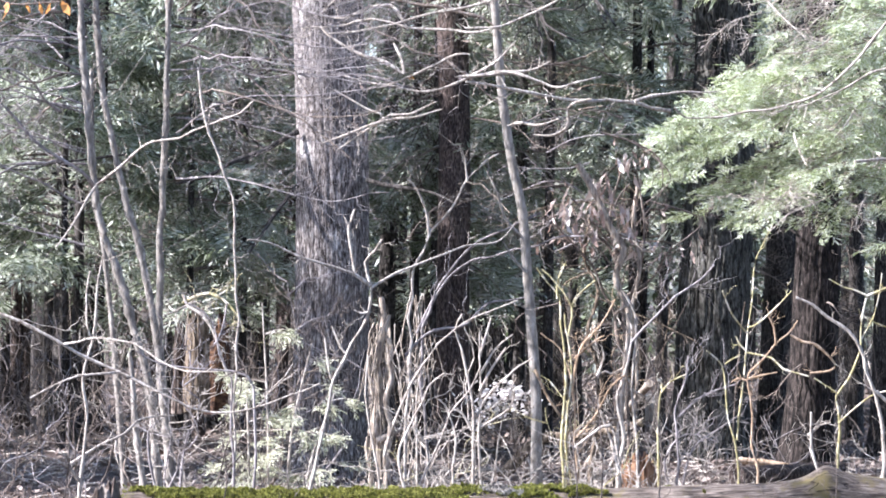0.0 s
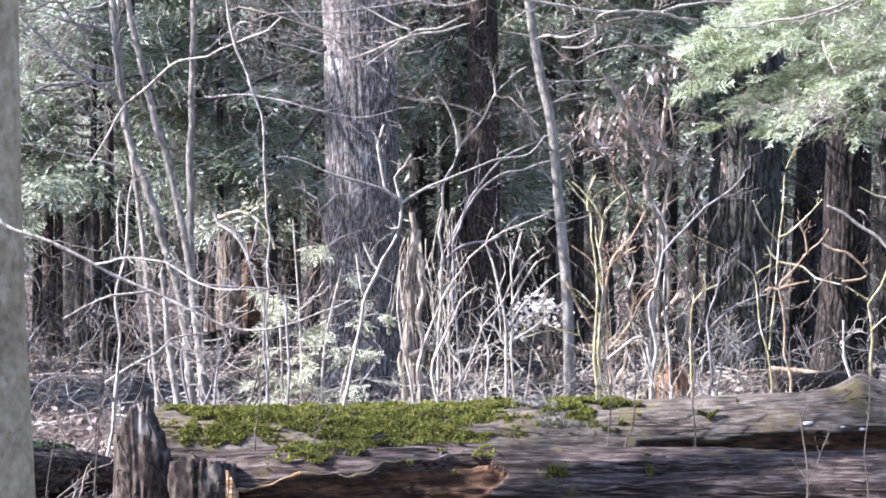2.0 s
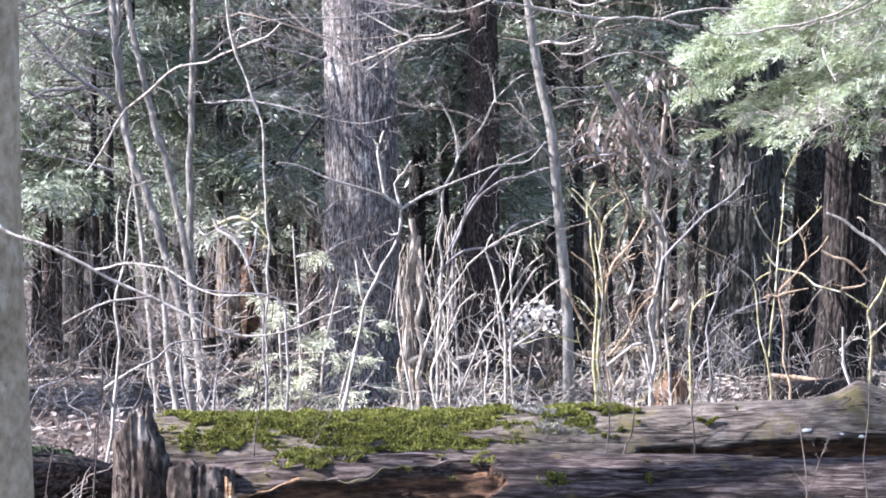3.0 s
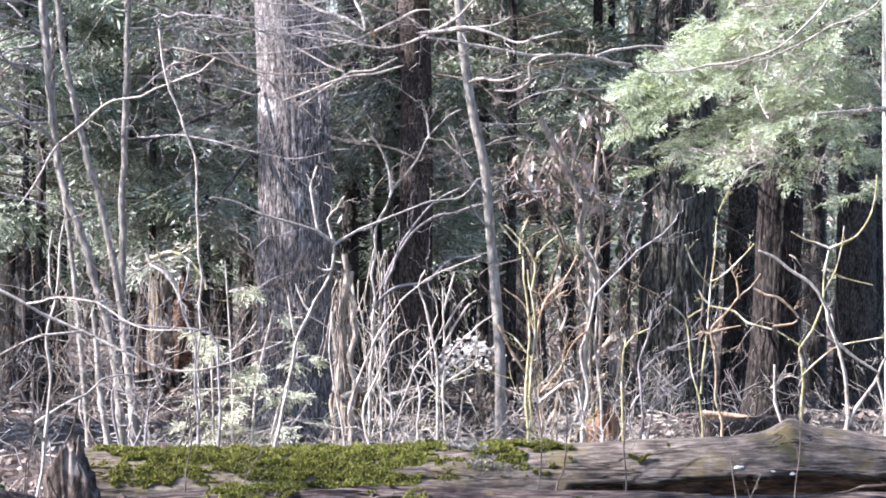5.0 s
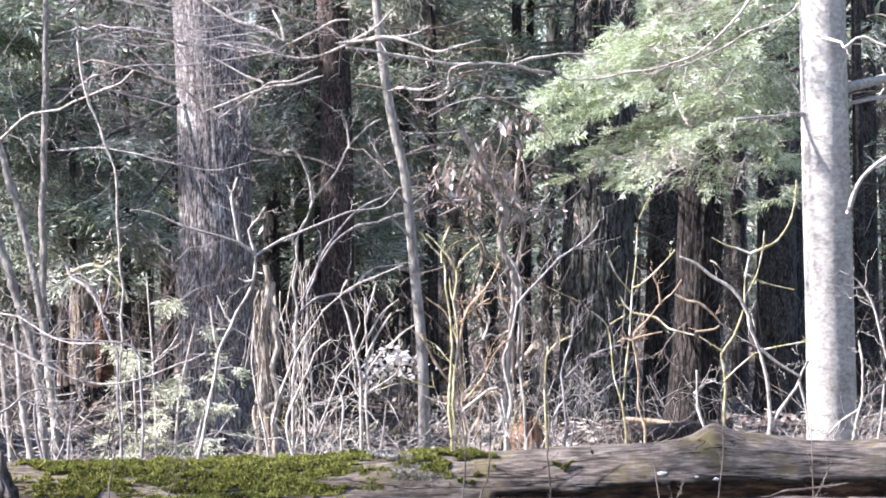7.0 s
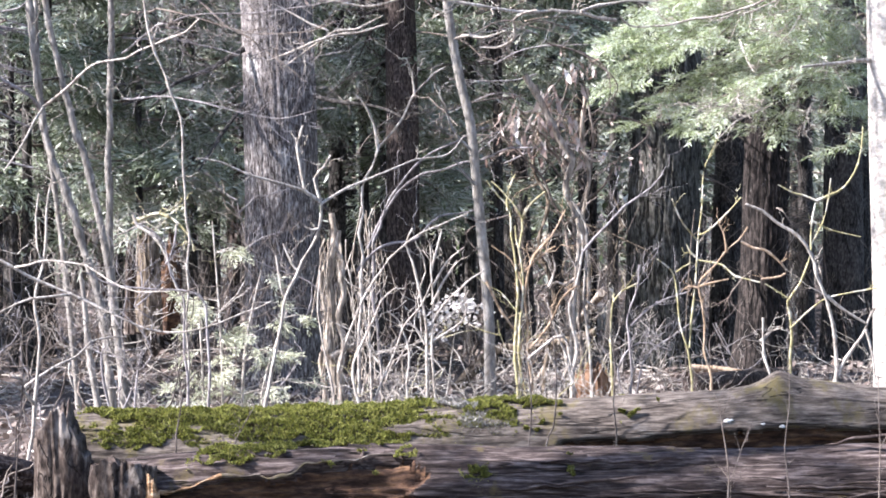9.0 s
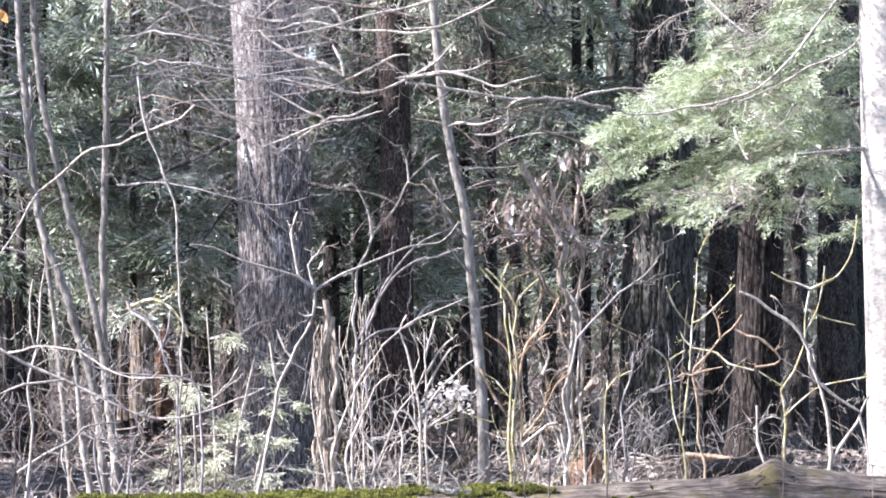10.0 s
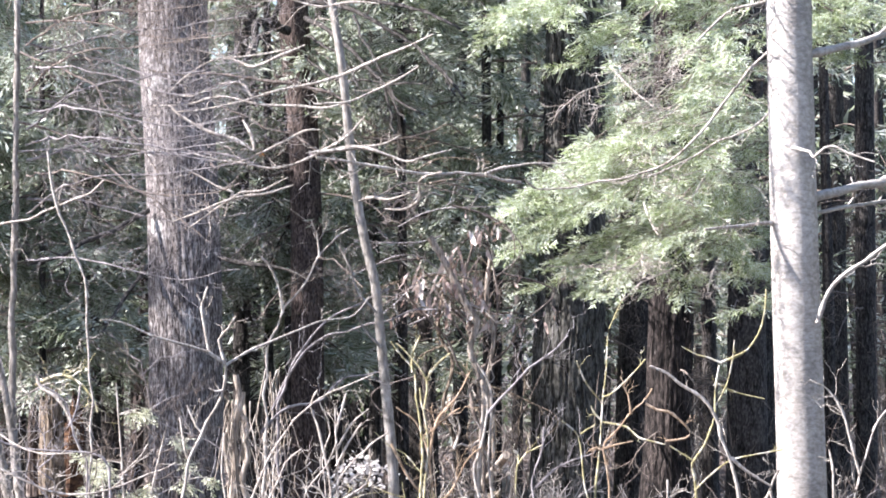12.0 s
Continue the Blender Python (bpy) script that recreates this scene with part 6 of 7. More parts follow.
# dead snag wrapped in torn bark
snag = thing("dead_snag", (-0.851, 21, 0.149), "dead twisted stems with peeling tan bark and hanging shreds", "snag")
for k, (pts, r0, r1) in enumerate((
    [[(-0.858, 21, 0.073), (-0.836, 21, 0.374), (-0.881, 21, 0.6), (-0.851, 21, 0.864), (-0.881, 21, 1.09), (-0.843, 21, 1.278), (-0.873, 21, 1.421)], 0.0358, 0.0169],
    [[(-0.794, 20.9, 0.08), (-0.787, 20.9, 0.38), (-0.764, 20.9, 0.567), (-0.809, 20.9, 0.754), (-0.783, 20.9, 1.017), (-0.817, 20.9, 1.204), (-0.794, 20.9, 1.324)], 0.0244, 0.0131],
    [[(-0.904, 21.1, 0.066), (-0.923, 21.1, 0.407), (-0.9, 21.1, 0.709), (-0.93, 21.1, 0.936), (-0.904, 21.1, 1.126)], 0.0189, 0.0095],
    [[(-0.865, 20.9, 0.485), (-0.783, 20.9, 0.53), (-0.708, 20.9, 0.567), (-0.667, 20.9, 0.552)], 0.0225, 0.0112])):
    p = wobble(curve(pts, 0.03), 0.012, rng)
    g = Geo()
    tube(g, p, np.linspace(r0, r1, len(p)) * (1 + 0.12 * np.sin(np.arange(len(p)) * 1.7)), 20, furrows(60 + k, 0.2, 2.5, 7.0))
    part("stem", g, "dead", snag)
for k in range(16):
    a, z0, ln = rng.uniform(math.pi, 2 * math.pi), rng.uniform(0.5, 1.35), rng.uniform(0.25, 0.7)
    x0, y0 = -0.855 + 0.055 * math.cos(a), 21 + 0.055 * math.sin(a)
    t = np.linspace(0, 1, 7)
    q = np.stack([x0 + t * rng.normal(0, 0.06), y0 - 0.03 * t, z0 - ln * t], 1) + rng.normal(0, 0.006, (7, 3))
    g = Geo()
    tube(g, q, 0.006 * (1 - 0.6 * t), 4)
    part("bark_shred", g, "dead", snag)
tangle = thing("dead_vine_tangle", (-0.627, 22, 0.084), "tangle of dead tan vine stems hanging against a tree", "vine")
for k in range(30):
    x0 = rng.normal(-0.639, 0.1)
    z0, z1 = rng.uniform(0.9, 1.5), rng.uniform(0.0, 0.9)
    t = np.linspace(0, 1, 9)
    q = np.stack([x0 + np.cumsum(rng.normal(0, 0.035, 9)), 22 + np.cumsum(rng.normal(0, 0.02, 9)), z0 + (z1 - z0) * t], 1)
    g = Geo()
    tube(g, q, rng.uniform(0.002, 0.005), 4)
    part("vine_stem", g, "dead" if k % 2 else "pale", tangle)

for k, line in enumerate((
    ([[(0.441, 21.2, 2.359), (0.551, 21.2, 2.165), (0.665, 21.2, 1.937), (0.76, 21.2, 1.785), (0.703, 21.2, 1.595), (0.798, 21.2, 1.367), (0.779, 21.2, 0.987), (0.741, 21.2, 0.569), (0.764, 21.2, 0.174)], 0.0209, 0.0171]),
    ([[(0.867, 21.4, 2.271), (0.828, 21.383, 1.964), (0.873, 21.367, 1.657), (0.827, 21.35, 1.389), (0.864, 21.333, 1.045), (0.841, 21.317, 0.51), (0.825, 21.3, 0.167)], 0.0153, 0.0115]),
    ([[(0.563, 21.5, 0.155), (0.594, 21.517, 0.54), (0.641, 21.533, 0.886), (0.545, 21.55, 1.195), (0.603, 21.567, 1.504), (0.507, 21.583, 1.736), (0.546, 21.6, 2.046)], 0.0173, 0.0136]))):
    limb(tangle, line[0], line[1] * 1.15, line[2] * 1.15, "snag" if k == 2 else "dead", "vine_stem", 8, 0.25, 650 + k, -0.1)
for k in range(16):
    rng = np.random.default_rng(900 + k)
    x, z, y = 0.793 + rng.normal(0, 0.2), rng.uniform(1.2, 2.7), 22 + rng.normal(0, 0.3)
    a, b = rng.normal(0, 0.22, 2)
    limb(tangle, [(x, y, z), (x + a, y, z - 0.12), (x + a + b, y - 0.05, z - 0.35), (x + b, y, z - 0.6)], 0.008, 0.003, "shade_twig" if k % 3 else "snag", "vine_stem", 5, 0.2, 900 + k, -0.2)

# dead side twigs that fill the space between the sapling and the tangle
for k in range(18):
    rng = np.random.default_rng(1000 + k)
    y = rng.uniform(22.2, 24.5)
    x, z = 0.355 + rng.uniform(-0.35, 0.6), rng.uniform(1.7, 3.3)
    s = rng.choice([-1, 1])
    m = rng.uniform(0.4, 0.9)
    limb(tangle, [(x, y, z), (x + s * m * 0.4, y - 0.1, z + rng.normal(0.03, 0.06)), (x + s * m, y - 0.15, z + rng.normal(-0.05, 0.12))], 0.007, 0.003, ("lilac", "shade_twig", "snag")[k % 3], "vine_stem", 8, 0.3, 1000 + k, -0.1)

# things on the ground behind the logs
g = Geo()
splinter_block(g, (0.870, 21, -0.04), 0.1205, 0.1, 0.44, 23, 0.0, 0.06, 0.1)
whole("broken_stump", g, "stump", (0.870, 21, 0), "low rotten stump with crumbling orange-brown wood", "stump")
g = Geo()
line = curve([(-0.062, 24.6, 0.027), (0.224, 24.5, 0.336), (0.507, 24.4, 0.371), (0.81, 24.3, 0.441), (1.033, 24.2, 0.515)], 0.04)
tube(g, wobble(line, 0.012, rng), np.linspace(0.046, 0.026, len(line)), 14, furrows(51, 0.2, 2.0, 4.0))
whole("fallen_branch", g, "snag", (-0.062, 24.6, 0.027), "thick pale barkless branch lying across the brush", "branch")
g = Geo()
tube(g, curve([(1.674, 23, 0.288), (1.921, 23, 0.267), (2.169, 23, 0.218)], 0.05), 0.0247, 10, furrows(52, 0.1, 2.0, 4.0))
whole("fallen_branch", g, "tan", (1.674, 23, 0.288), "broken brown branch lying on the leaves", "branch")
g = Geo()
tube(g, curve([(1.528, 21, 0.28), (1.912, 21.5, 0.278), (2.311, 22, 0.273)], 0.05), 0.0640, 14, furrows(53, 0.12, 2.0, 4.0))
whole("fallen_branch", g, "red", (1.528, 21, 0.28), "dark decayed bough lying behind the log", "branch")
g = Geo()
tube(g, curve([(0.62, 26.6, -0.03), (0.85, 25.4, 0.42), (1.08, 24.2, 0.8)], 0.05), np.linspace(0.022, 0.03, 60)[:len(curve([(0.62, 26.6, -0.03), (0.85, 25.4, 0.42), (1.08, 24.2, 0.8)], 0.05))], 16, furrows(57, 0.15, 2.0, 6.0))
whole("broken_branch", g, "dead", (0.62, 26.6, 0), "pale broken pole leaning up out of the brush", "branch")
bm = bmesh.new()
bmesh.ops.create_icosphere(bm, subdivisions=4, radius=1.0)
v = []
for q in bm.verts:
    k = 1 + 0.3 * noise.noise(q.co * 1.7) + 0.1 * noise.noise(q.co * 5)
    v.append((1.536 + 0.2 * q.co.x * k, 36 + 0.16 * q.co.y * k, 0.14 + 0.2 * q.co.z * k))
f = [tuple(q.index for q in face.verts) for face in bm.faces]
bm.free()
g = Geo()
g.add(v, f)
whole("boulder", g, "stone", (1.536, 36, 0), "pale rough boulder among the trees", "rock")
# a white patch in the brush, built as near-white leaves on an added bough
rng = np.random.default_rng(97)
for cx, cz, y, n in ((-0.026, 0.678, 24.0, 220),):
    heap = thing("dead_leaf_spray", (cx, y, 0), "broken bough with whitish dead leaves caught in the brush", "branch")
    limb(heap, [(cx - 0.1, y, -0.02), (cx - 0.05, y, 0.3), (cx, y - 0.05, cz), (cx + 0.08, y - 0.1, cz + 0.15)], 0.01, 0.005, "pale", "branch", 12, 0.25, 98)
    g = Geo()
    q = np.stack([rng.normal(cx, 0.12, n), rng.normal(y - 0.05, 0.1, n), rng.normal(cz, 0.075, n)], 1)
    scatter(g, LEAF, LEAF_F, q, turns_of(rng.uniform(0, 6.3, n), rng.normal(0.4, 0.5, n), rng.uniform(-1, 1, n)), rng.uniform(0.03, 0.07, n))
    part("dead_leaf", g, "litter_pale", heap, kind="stuff", smooth=False)

# ---- undergrowth at random ----
def kinked(rng, start, heading, length, up, r):
    """A stiff twig that bends at every bud."""
    p, q, d = [np.array(start, float)], np.array(start, float), np.array([math.cos(heading), math.sin(heading) * 0.5, up])
    while len(p) < 3 or length > 0:
        ln = rng.uniform(0.06, 0.15)
        e = d / np.linalg.norm(d) + rng.normal(0, 0.3, 3)
        q = q + e / np.linalg.norm(e) * ln
        p.append(q)
        length -= ln
    return [tuple(c) for c in p], r, r * 0.5


def thicket(rng, x, y, z, stems, height, up, radius, fork):
    """Stems of one bare shrub, each forking at some of its buds."""
    lines = []
    for _ in range(stems):
        stem = kinked(rng, (x + rng.normal(0, 0.05), y + rng.normal(0, 0.05), z), rng.choice([0, math.pi]) + rng.normal(0, 0.5), rng.uniform(*height), rng.uniform(*up), rng.uniform(*radius))
        lines.append(stem)
        for n, q in enumerate(stem[0][2:]):
            if rng.uniform() < fork:
                lines.append(kinked(rng, q, 0.3 if n % 2 else math.pi - 0.3, rng.uniform(0.12, 0.42), rng.uniform(0.2, 1.4), stem[1] * 0.7))
    return lines


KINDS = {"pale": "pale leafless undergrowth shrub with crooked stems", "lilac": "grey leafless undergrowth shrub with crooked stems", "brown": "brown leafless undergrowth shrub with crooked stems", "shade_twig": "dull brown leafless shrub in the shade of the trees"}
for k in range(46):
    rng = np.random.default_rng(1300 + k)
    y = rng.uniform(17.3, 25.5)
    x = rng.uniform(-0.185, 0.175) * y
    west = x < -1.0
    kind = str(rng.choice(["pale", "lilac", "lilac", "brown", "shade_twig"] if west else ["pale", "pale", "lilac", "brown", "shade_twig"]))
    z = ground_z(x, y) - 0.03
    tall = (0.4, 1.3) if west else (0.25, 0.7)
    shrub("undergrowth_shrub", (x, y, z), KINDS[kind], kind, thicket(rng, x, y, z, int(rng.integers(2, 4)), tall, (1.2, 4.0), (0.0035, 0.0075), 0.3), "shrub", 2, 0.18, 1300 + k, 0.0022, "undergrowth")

for k in range(12):
    rng = np.random.default_rng(1400 + k)
    y = rng.uniform(18.5, 27)
    x = rng.uniform(-0.185, -0.06) * y
    kind = ("lilac", "brown", "shade_twig")[k % 3]
    z = ground_z(x, y) - 0.03
    shrub("tall_shrub", (x, y, z), KINDS[kind].replace("undergrowth shrub", "shrub").replace("leafless shrub", "tall leafless shrub"), kind, thicket(rng, x, y, z, 2, (0.9, 2.2), (3.0, 7.0), (0.005, 0.009), 0.25), "shrub", 3, 0.3, 1400 + k, 0.0024, "tall shrubs")

# pale thicket between the large tree and the sapling
for k in range(8):
    rng = np.random.default_rng(950 + k)
    y = rng.uniform(18.2, 21.5)
    x = rng.uniform(-0.85, 0.75) if k < 7 else rng.uniform(-2.6, -1.0)
    z = ground_z(x, y) - 0.03
    shrub("bare_shrub", (x, y, z), "pale leafless shrub with stiff zigzag twigs", "pale" if k % 4 else "yellow", thicket(rng, x, y, z, int(rng.integers(2, 4)), (0.5, 1.05), (1.0, 3.0), (0.005, 0.0085), 0.55), "shrub", 2, 0.13, 950 + k, 0.0024, "pale thicket")


def brush(name, n, y0, y1, h0, h1, material, label, seed, r=0.005, west=-0.2, lean=0.35):
    rng = np.random.default_rng(seed)
    g = Geo()
    for _ in range(n):
        y = rng.uniform(y0, y1)
        x = rng.uniform(west, 0.2) * y
        h = rng.uniform(h0, h1)
        t = np.linspace(0, 1, 6)
        a, b = rng.normal(0, lean, 2), rng.normal(0, lean, 2)
        p = np.stack([x + h * (a[0] * t + b[0] * t * t), y + h * (a[1] * t + b[1] * t * t), ground_z(x, y) + h * t], 1) + rng.normal(0, 0.015, (6, 3))
        tube(g, p, np.linspace(r, r * 0.4, 6) * rng.uniform(0.6, 1.4), 4)
        twigs(g, p, 5, 0.3, r * 0.5, rng, 0.2, 1, 3)
    whole(name, g, material, (0, y0, 0), label, "undergrowth", kind="stuff")


brush("dry_grass_and_twigs", 300, 17, 24, 0.08, 0.3, "pale", "dry bleached stalks and twigs covering the forest floor", 8, 0.0036, -0.09, 0.9)
# pale copy of the far brush, standing in for sun flecks between trunks
brush("sunlit_far_brush", 170, 33, 46, 0.2, 1.7, "pale", "leafless brush deep in the wood, pale to stand for sun flecks", 10, 0.009, 0.02)
brush("far_brush", 240, 27, 40, 0.5, 2.0, "brown", "brown leafless brush between the trees", 9, 0.006)


def far_wood():
    rng = np.random.default_rng(14)
    green = Geo()
    for k in range(150):
        y = rng.uniform(36, 75)
        x = rng.uniform(-0.21, 0.21) * y
        r = rng.uniform(0.06, 0.2)
        z = ground_z(x, y)
        ln = rng.normal(0, 0.4)
        g = Geo()
        tube(g, curve([(x, y, z - 0.1), (x + ln * 0.1, y, z + 2), (x + ln * 0.3, y, z + 5), (x + ln, y, z + 14)], 0.5), np.linspace(r, r * 0.4, len(curve([(x, y, z - 0.1), (x + ln * 0.1, y, z + 2), (x + ln * 0.3, y, z + 5), (x + ln, y, z + 14)], 0.5))), 10, furrows(k, 0.06, 2.0, 2.0))
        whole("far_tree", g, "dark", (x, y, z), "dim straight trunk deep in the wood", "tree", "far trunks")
    n = 11000
    y = rng.uniform(44, 80, n)
    x = rng.uniform(-0.23, 0.23, n) * y
    z = 0.5 + 12 * rng.uniform(0, 1, n) + (y - 44) * 0.03
    add_sprays(green, np.stack([x, y, z], 1), rng.uniform(0, 6.3, n), rng.normal(0.3, 0.3, n), rng.normal(0, 0.4, n), rng.uniform(0.9, 1.8, n), rng, "rough")
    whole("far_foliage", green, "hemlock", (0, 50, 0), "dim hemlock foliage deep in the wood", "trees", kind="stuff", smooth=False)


far_wood()

# unseen hemlocks set out of view to block sun and sky light
for k, (x, y, h, z0, z1, nb, reach, sp) in enumerate(((-8.4, 23.6, 8.0, 2.2, 7.3, 76, 1.9, 120), (-9.6, 26.9, 12.5, 7.8, 12.0, 36, 1.9, 60), (-7.3, 28.2, 4.2, 0.4, 3.6, 46, 1.2, 60), (-8.4, 31.5, 4.4, 0.4, 3.8, 46, 1.4, 60), (-4.7, 13.6, 7, 2.4, 6.2, 24, 0.6, 13), (6.8, 19.3, 11, 0.8, 10.5, 46, 2.0, 44), (7.6, 24.2, 12, 0.8, 11.0, 46, 2.1, 44), (6.3, 14.6, 11, 0.8, 10.5, 40, 2.0, 44))):
    hemlock_tree("hemlock_tree", x, y, h, z0, z1, nb, reach, sp, 0.42, 0.14, 150 + k, "unseen hemlock added to cast shade on the clearing", group="hemlocks beside the clearing", grade="rough")


# unseen crowns of the tall trees, added above view to shade the trunks
def high_crown(ob, x, y, z0, z1, boughs, reach, sprays, seed):
    rng = np.random.default_rng(seed)
    wood, green = Geo(), Geo()
    for k in range(boughs):
        z = z0 + (z1 - z0) * (k + rng.uniform()) / boughs
        a, ln = rng.uniform(0, 6.3), reach * rng.uniform(0.6, 1.1)
        bough(wood, green, (x, y, z), (x + math.cos(a) * ln, y + math.sin(a) * ln, z - 0.2 * ln), rng, sprays, 0.6, 0.03, 0.1, 0.3, "rough")
    part("limb", wood, "brown", ob)
    part("crown", green, "hemlock", ob, kind="stuff", smooth=False)


high_crown(oak, -1.6, 25.0, 9.5, 13, 20, 2.6, 32, 171)
high_crown(brown_tree, -0.55, 28.0, 5.3, 9.5, 36, 2.8, 36, 172)
high_crown(shade_a, 1.9, 28.5, 5.3, 9.0, 26, 2.2, 36, 173)

# dead side branches on the shaded trunks
for k, (ob, x, y, n, z0, z1, ln) in enumerate(((brown_tree, -0.522, 28, 12, 1.9, 4.6, 0.9), (shade_a, 1.911, 28.5, 9, 1.2, 4.6, 0.9), (shade_b, 2.571, 30, 7, 1.0, 4.0, 0.8), (shaggy, 2.608, 26.5, 5, 1.0, 3.0, 0.5), (shade_c, 3.462, 29, 7, 1.0, 4.4, 0.8), (shade_d, 4.061, 32, 6, 1.0, 4.5, 0.8), (shade_e, 4.946, 31, 9, 0.8, 4.5, 0.9))):
    rng = np.random.default_rng(400 + k)
    for q in range(n):
        z, a, m = rng.uniform(z0, z1), rng.uniform(math.pi * 0.9, math.pi * 2.1), ln * rng.uniform(0.5, 1.4)
        d = np.array([math.cos(a), math.sin(a), rng.normal(-0.15, 0.2)])
        limb(ob, [(x, y, z), tuple(np.array((x, y, z)) + d * m * 0.5 + np.array((0, 0, 0.04))), tuple(np.array((x, y, z)) + d * m + np.array((0, 0, -0.1 * m)))], 0.012, 0.004, "brown", "limb", 7, 0.35, 420 + 20 * k + q, -0.05, 0.003)

# more limbs: dark ones on the large tree, fine ones across it
limb(oak, *[[(-1.689, 24.8, 2.727), (-1.918, 24.65, 2.583), (-2.126, 24.5, 2.493), (-2.331, 24.35, 2.356), (-2.577, 24.2, 2.277)], 0.0245, 0.0108], "dark", "limb", 9, 0.4, 501, 0.1)
limb(oak, *[[(-1.689, 24.8, 2.296), (-1.804, 24.6, 2.122), (-1.92, 24.4, 1.92), (-2.013, 24.2, 1.765)], 0.0200, 0.0087], "dark", "limb", 7, 0.35, 502, 0.0)
limb(oak, *[[(-1.138, 24.8, 2.349), (-0.902, 24.667, 2.292), (-0.633, 24.533, 2.252), (-0.411, 24.4, 2.16)], 0.0200, 0.0087], "dark", "limb", 9, 0.4, 503, 0.0)
limb(clump, *[[(-2.275, 20.6, 3.11), (-1.964, 20.52, 3.012), (-1.664, 20.44, 2.804), (-1.402, 20.36, 2.599), (-1.178, 20.28, 2.449), (-0.974, 20.2, 2.293)], 0.0092, 0.0054], "brown", "limb", 6, 0.4, 504, 0.1)
limb(clump, *[[(-2.26, 20.6, 3.572), (-1.999, 20.5, 3.451), (-1.77, 20.4, 3.332), (-1.47, 20.3, 2.959), (-1.282, 20.2, 2.699)], 0.0092, 0.0054], "brown", "limb", 7, 0.4, 505, 0.1)
limb(clump, *[[(-2.26, 20.6, 2.907), (-1.962, 20.5, 2.908), (-1.66, 20.4, 2.857), (-1.325, 20.3, 2.879), (-0.956, 20.2, 2.825)], 0.0074, 0.0054], "lilac", "limb", 9, 0.4, 506, 0.1)

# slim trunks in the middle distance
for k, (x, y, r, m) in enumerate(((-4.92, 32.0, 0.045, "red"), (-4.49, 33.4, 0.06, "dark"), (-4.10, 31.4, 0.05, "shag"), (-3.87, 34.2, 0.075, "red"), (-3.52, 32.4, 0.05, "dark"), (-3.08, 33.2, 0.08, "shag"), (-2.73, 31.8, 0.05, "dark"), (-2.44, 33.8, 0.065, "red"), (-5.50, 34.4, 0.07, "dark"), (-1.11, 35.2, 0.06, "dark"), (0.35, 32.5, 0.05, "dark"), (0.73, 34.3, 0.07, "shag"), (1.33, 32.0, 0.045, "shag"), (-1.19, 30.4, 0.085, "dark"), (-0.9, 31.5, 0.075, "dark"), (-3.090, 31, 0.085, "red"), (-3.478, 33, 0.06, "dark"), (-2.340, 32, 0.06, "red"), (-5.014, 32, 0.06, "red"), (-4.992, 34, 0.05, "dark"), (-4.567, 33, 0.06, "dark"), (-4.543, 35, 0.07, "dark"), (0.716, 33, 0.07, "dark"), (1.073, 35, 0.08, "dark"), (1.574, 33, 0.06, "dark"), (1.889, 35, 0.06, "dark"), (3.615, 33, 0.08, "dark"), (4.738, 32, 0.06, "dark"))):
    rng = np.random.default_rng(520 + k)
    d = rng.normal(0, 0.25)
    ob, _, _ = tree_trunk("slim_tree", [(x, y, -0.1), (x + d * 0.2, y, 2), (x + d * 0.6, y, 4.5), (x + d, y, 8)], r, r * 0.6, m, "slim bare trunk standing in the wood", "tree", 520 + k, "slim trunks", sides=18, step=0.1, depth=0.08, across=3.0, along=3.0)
    for q in range(4):
        z, a, ln = rng.uniform(0.8, 4.5), rng.uniform(math.pi, 2 * math.pi), rng.uniform(0.4, 1.0)
        o = np.array((x + d * z / 8, y, z))
        limb(ob, [tuple(o), tuple(o + np.array((math.cos(a), math.sin(a), 0.1)) * ln * 0.5), tuple(o + np.array((math.cos(a), math.sin(a), -0.1)) * ln)], 0.01, 0.003, "brown", "limb", 6, 0.3, 540 + 5 * k + q, 0.0)


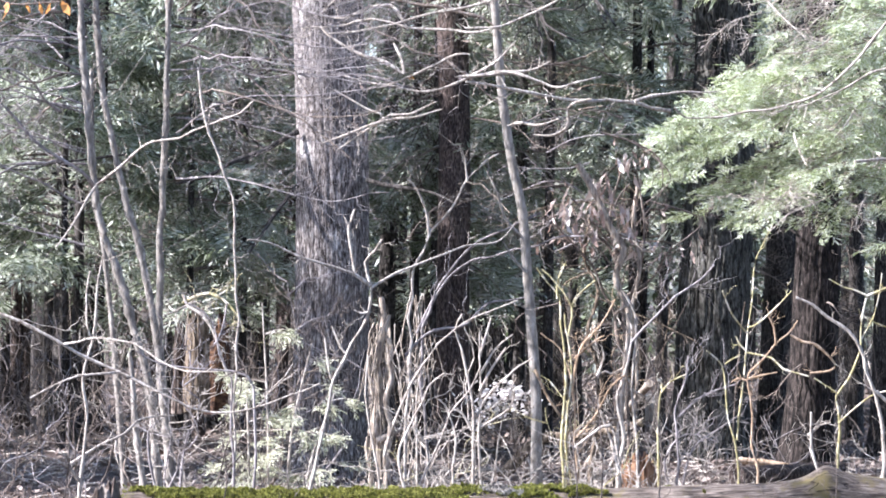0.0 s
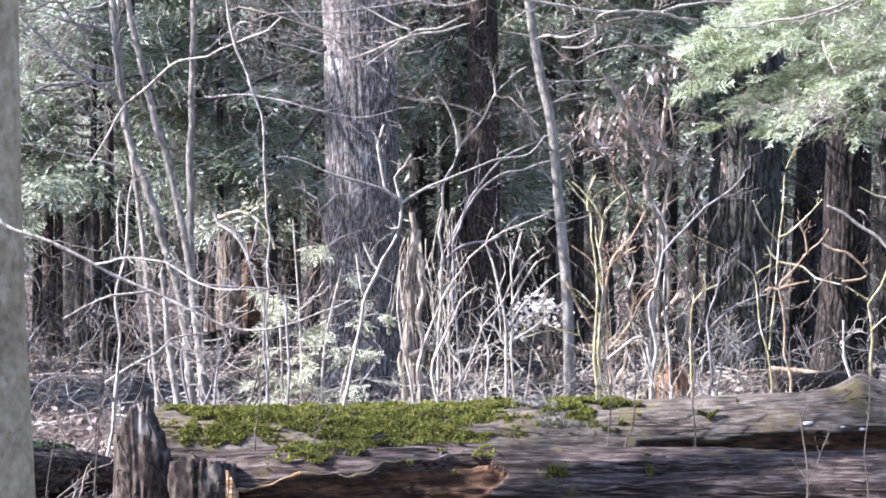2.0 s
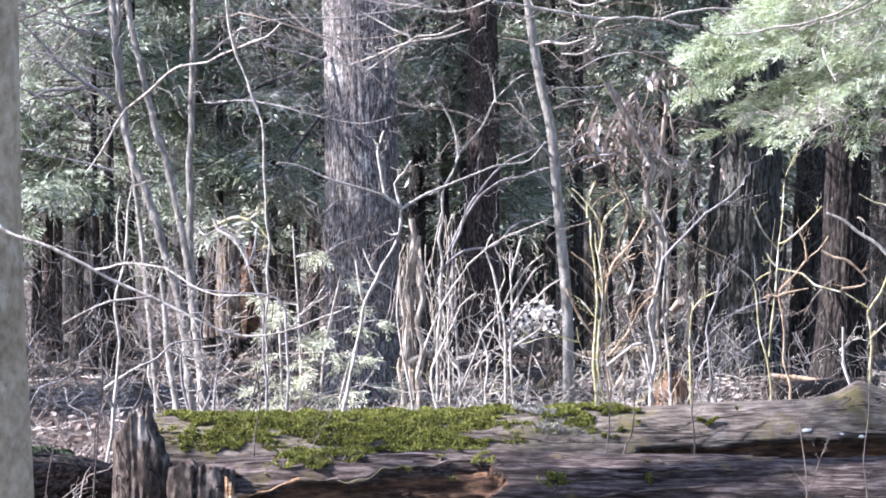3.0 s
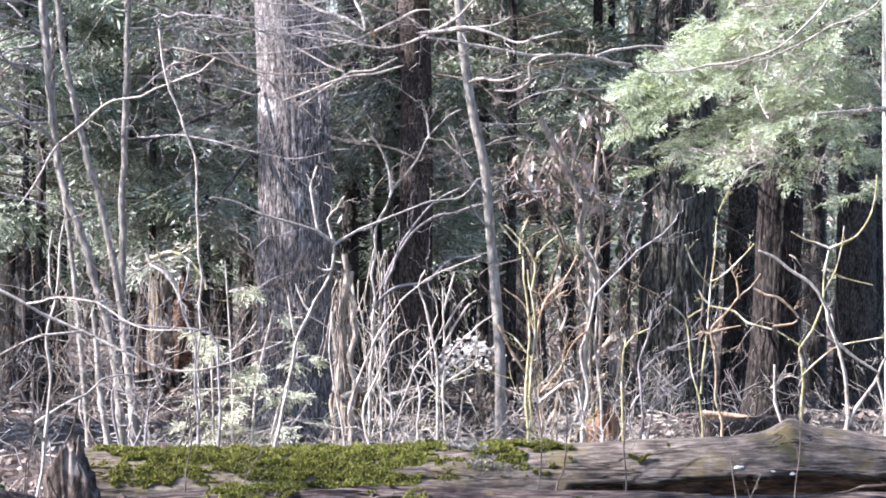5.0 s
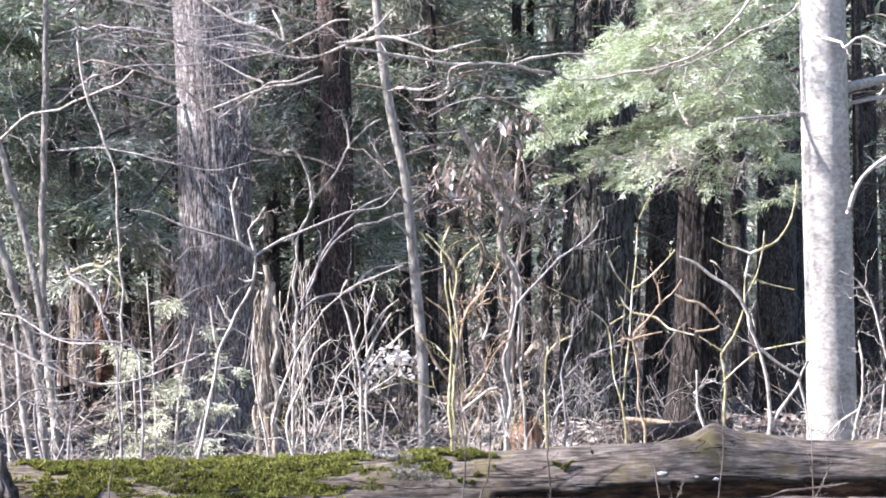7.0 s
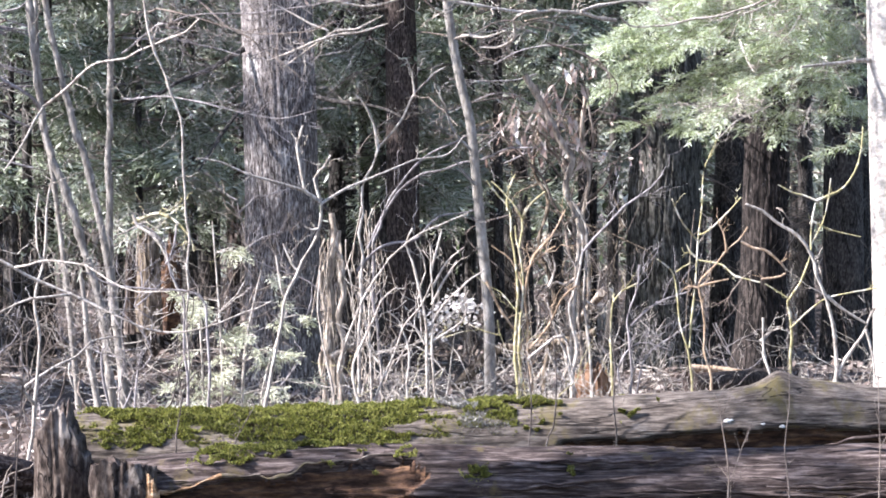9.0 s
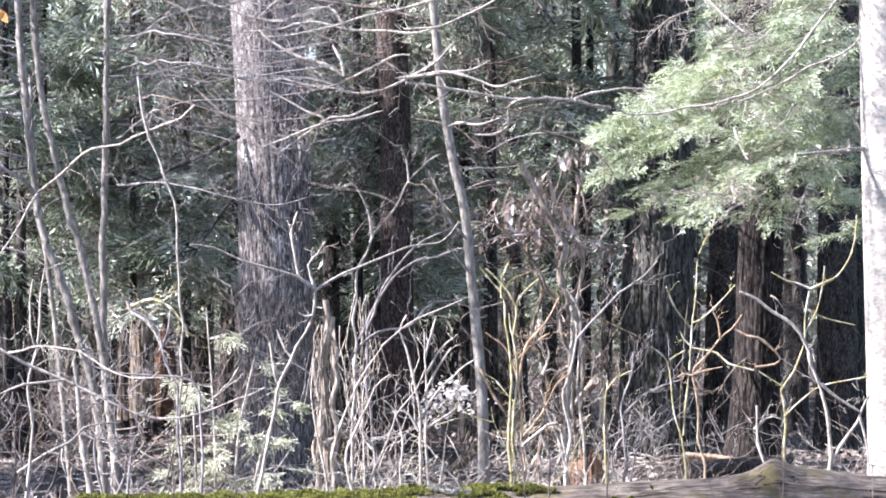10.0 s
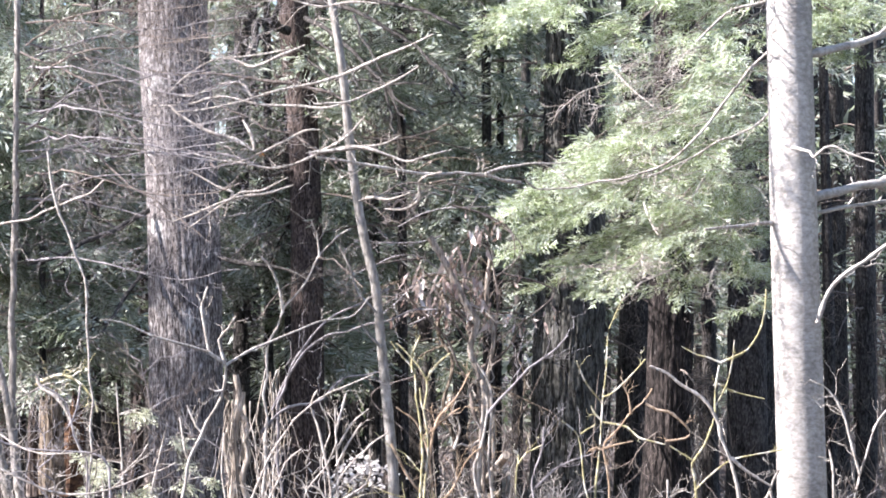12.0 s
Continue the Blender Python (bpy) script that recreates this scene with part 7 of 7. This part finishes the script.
def wood_around():
    """Unseen wood added beside and behind the camera, to cut the sky light."""
    rng = np.random.default_rng(33)
    green = Geo()
    n = 4200
    a = rng.uniform(radians(32), radians(328), n)
    d = rng.uniform(15, 32, n)
    q = np.stack([np.sin(a) * d, np.cos(a) * d + 6, rng.uniform(0.3, 9.5, n)], 1)
    sunward = q[:, 0] < 0
    q[sunward, 2] = np.minimum(q[sunward, 2], np.maximum(0.3, 0.5 * (-q[sunward, 0] - 5)))
    add_sprays(green, q, rng.uniform(0, 6.3, n), rng.normal(0.3, 0.3, n), rng.normal(0, 0.4, n), rng.uniform(1.6, 3.0, n), rng, "rough")
    whole("surrounding_foliage", green, "hemlock", (0, 0, 0), "unseen hemlock foliage added round the clearing to cut sky light", "trees", kind="stuff", smooth=False)
    for k in range(46):
        b, e = rng.uniform(radians(32), radians(328)), rng.uniform(15, 32)
        x, y, r = math.sin(b) * e, math.cos(b) * e + 6, rng.uniform(0.08, 0.22)
        g = Geo()
        top = 10.5 if x > 0 else max(2.0, 0.5 * (-x - 4))
        p = curve([(x, y, -0.2), (x + 0.1, y, top * 0.4), (x, y, top)], 0.5)
        tube(g, p, np.linspace(r, r * 0.4, len(p)), 10, furrows(k, 0.06, 2.0, 2.0))
        whole("far_tree", g, "dark", (x, y, 0), "unseen straight trunk added round the clearing", "tree", "trunks round the clearing")


wood_around()

# fine violet-grey twigs beside the clump
for k in range(20):
    rng = np.random.default_rng(700 + k)
    z = rng.uniform(1.7, 4.2)
    o = np.array((-2.75, 20.3, z))
    d = np.array((-1.0, rng.normal(0, 0.3), rng.normal(0.1, 0.25)))
    m = rng.uniform(0.7, 1.5)
    limb(clump, [tuple(o), tuple(o + d * m * 0.5 + np.array((0, 0, 0.05))), tuple(o + d * m)], 0.008, 0.003, "lilac", "limb", 16, 0.45, 720 + k, 0.1)

# single dry leaves that hang in the branches
def hanging_leaves(parent, places, size, material, seed):
    rng = np.random.default_rng(seed)
    for q in places:
        g = Geo()
        scatter(g, LEAF * np.array([1, 0.8, 1.6]), LEAF_F, np.array([q]), turns_of(rng.uniform(0, 6.3, 1), rng.normal(1.2, 0.2, 1), rng.uniform(-1, 1, 1)), np.array([size * rng.uniform(0.8, 1.2)]))
        part("dry_leaf", g, material, parent, smooth=False)


hanging_leaves(sapling, ((-0.99, 20.3, 2.814), (-0.157, 20.8, 2.846), (-0.183, 20.8, 2.876), (-0.629, 20.4, 3.332), (-0.347, 20.6, 2.907), (0.351, 20.4, 2.674), (0.443, 20.4, 2.82)), 0.06, "dry_leaf", 801)
hanging_leaves(sapling, ((-0.669, 20.4, 2.893), (-0.68, 20.4, 2.879)), 0.06, "orange_leaf", 802)
limb(near, *[[(-2.143, 12.8, 2.673), (-2.051, 12.8, 2.638), (-1.937, 12.8, 2.645), (-1.845, 12.8, 2.654)], 0.0069, 0.0034], "brown", "limb", 3, 0.1, 803)
hanging_leaves(near, ((-2.07, 12.8, 2.645), (-2.056, 12.8, 2.631), (-1.937, 12.8, 2.65), (-1.886, 12.8, 2.65), (-1.994, 12.8, 2.645), (-1.845, 12.8, 2.654)), 0.07, "orange_leaf", 804)
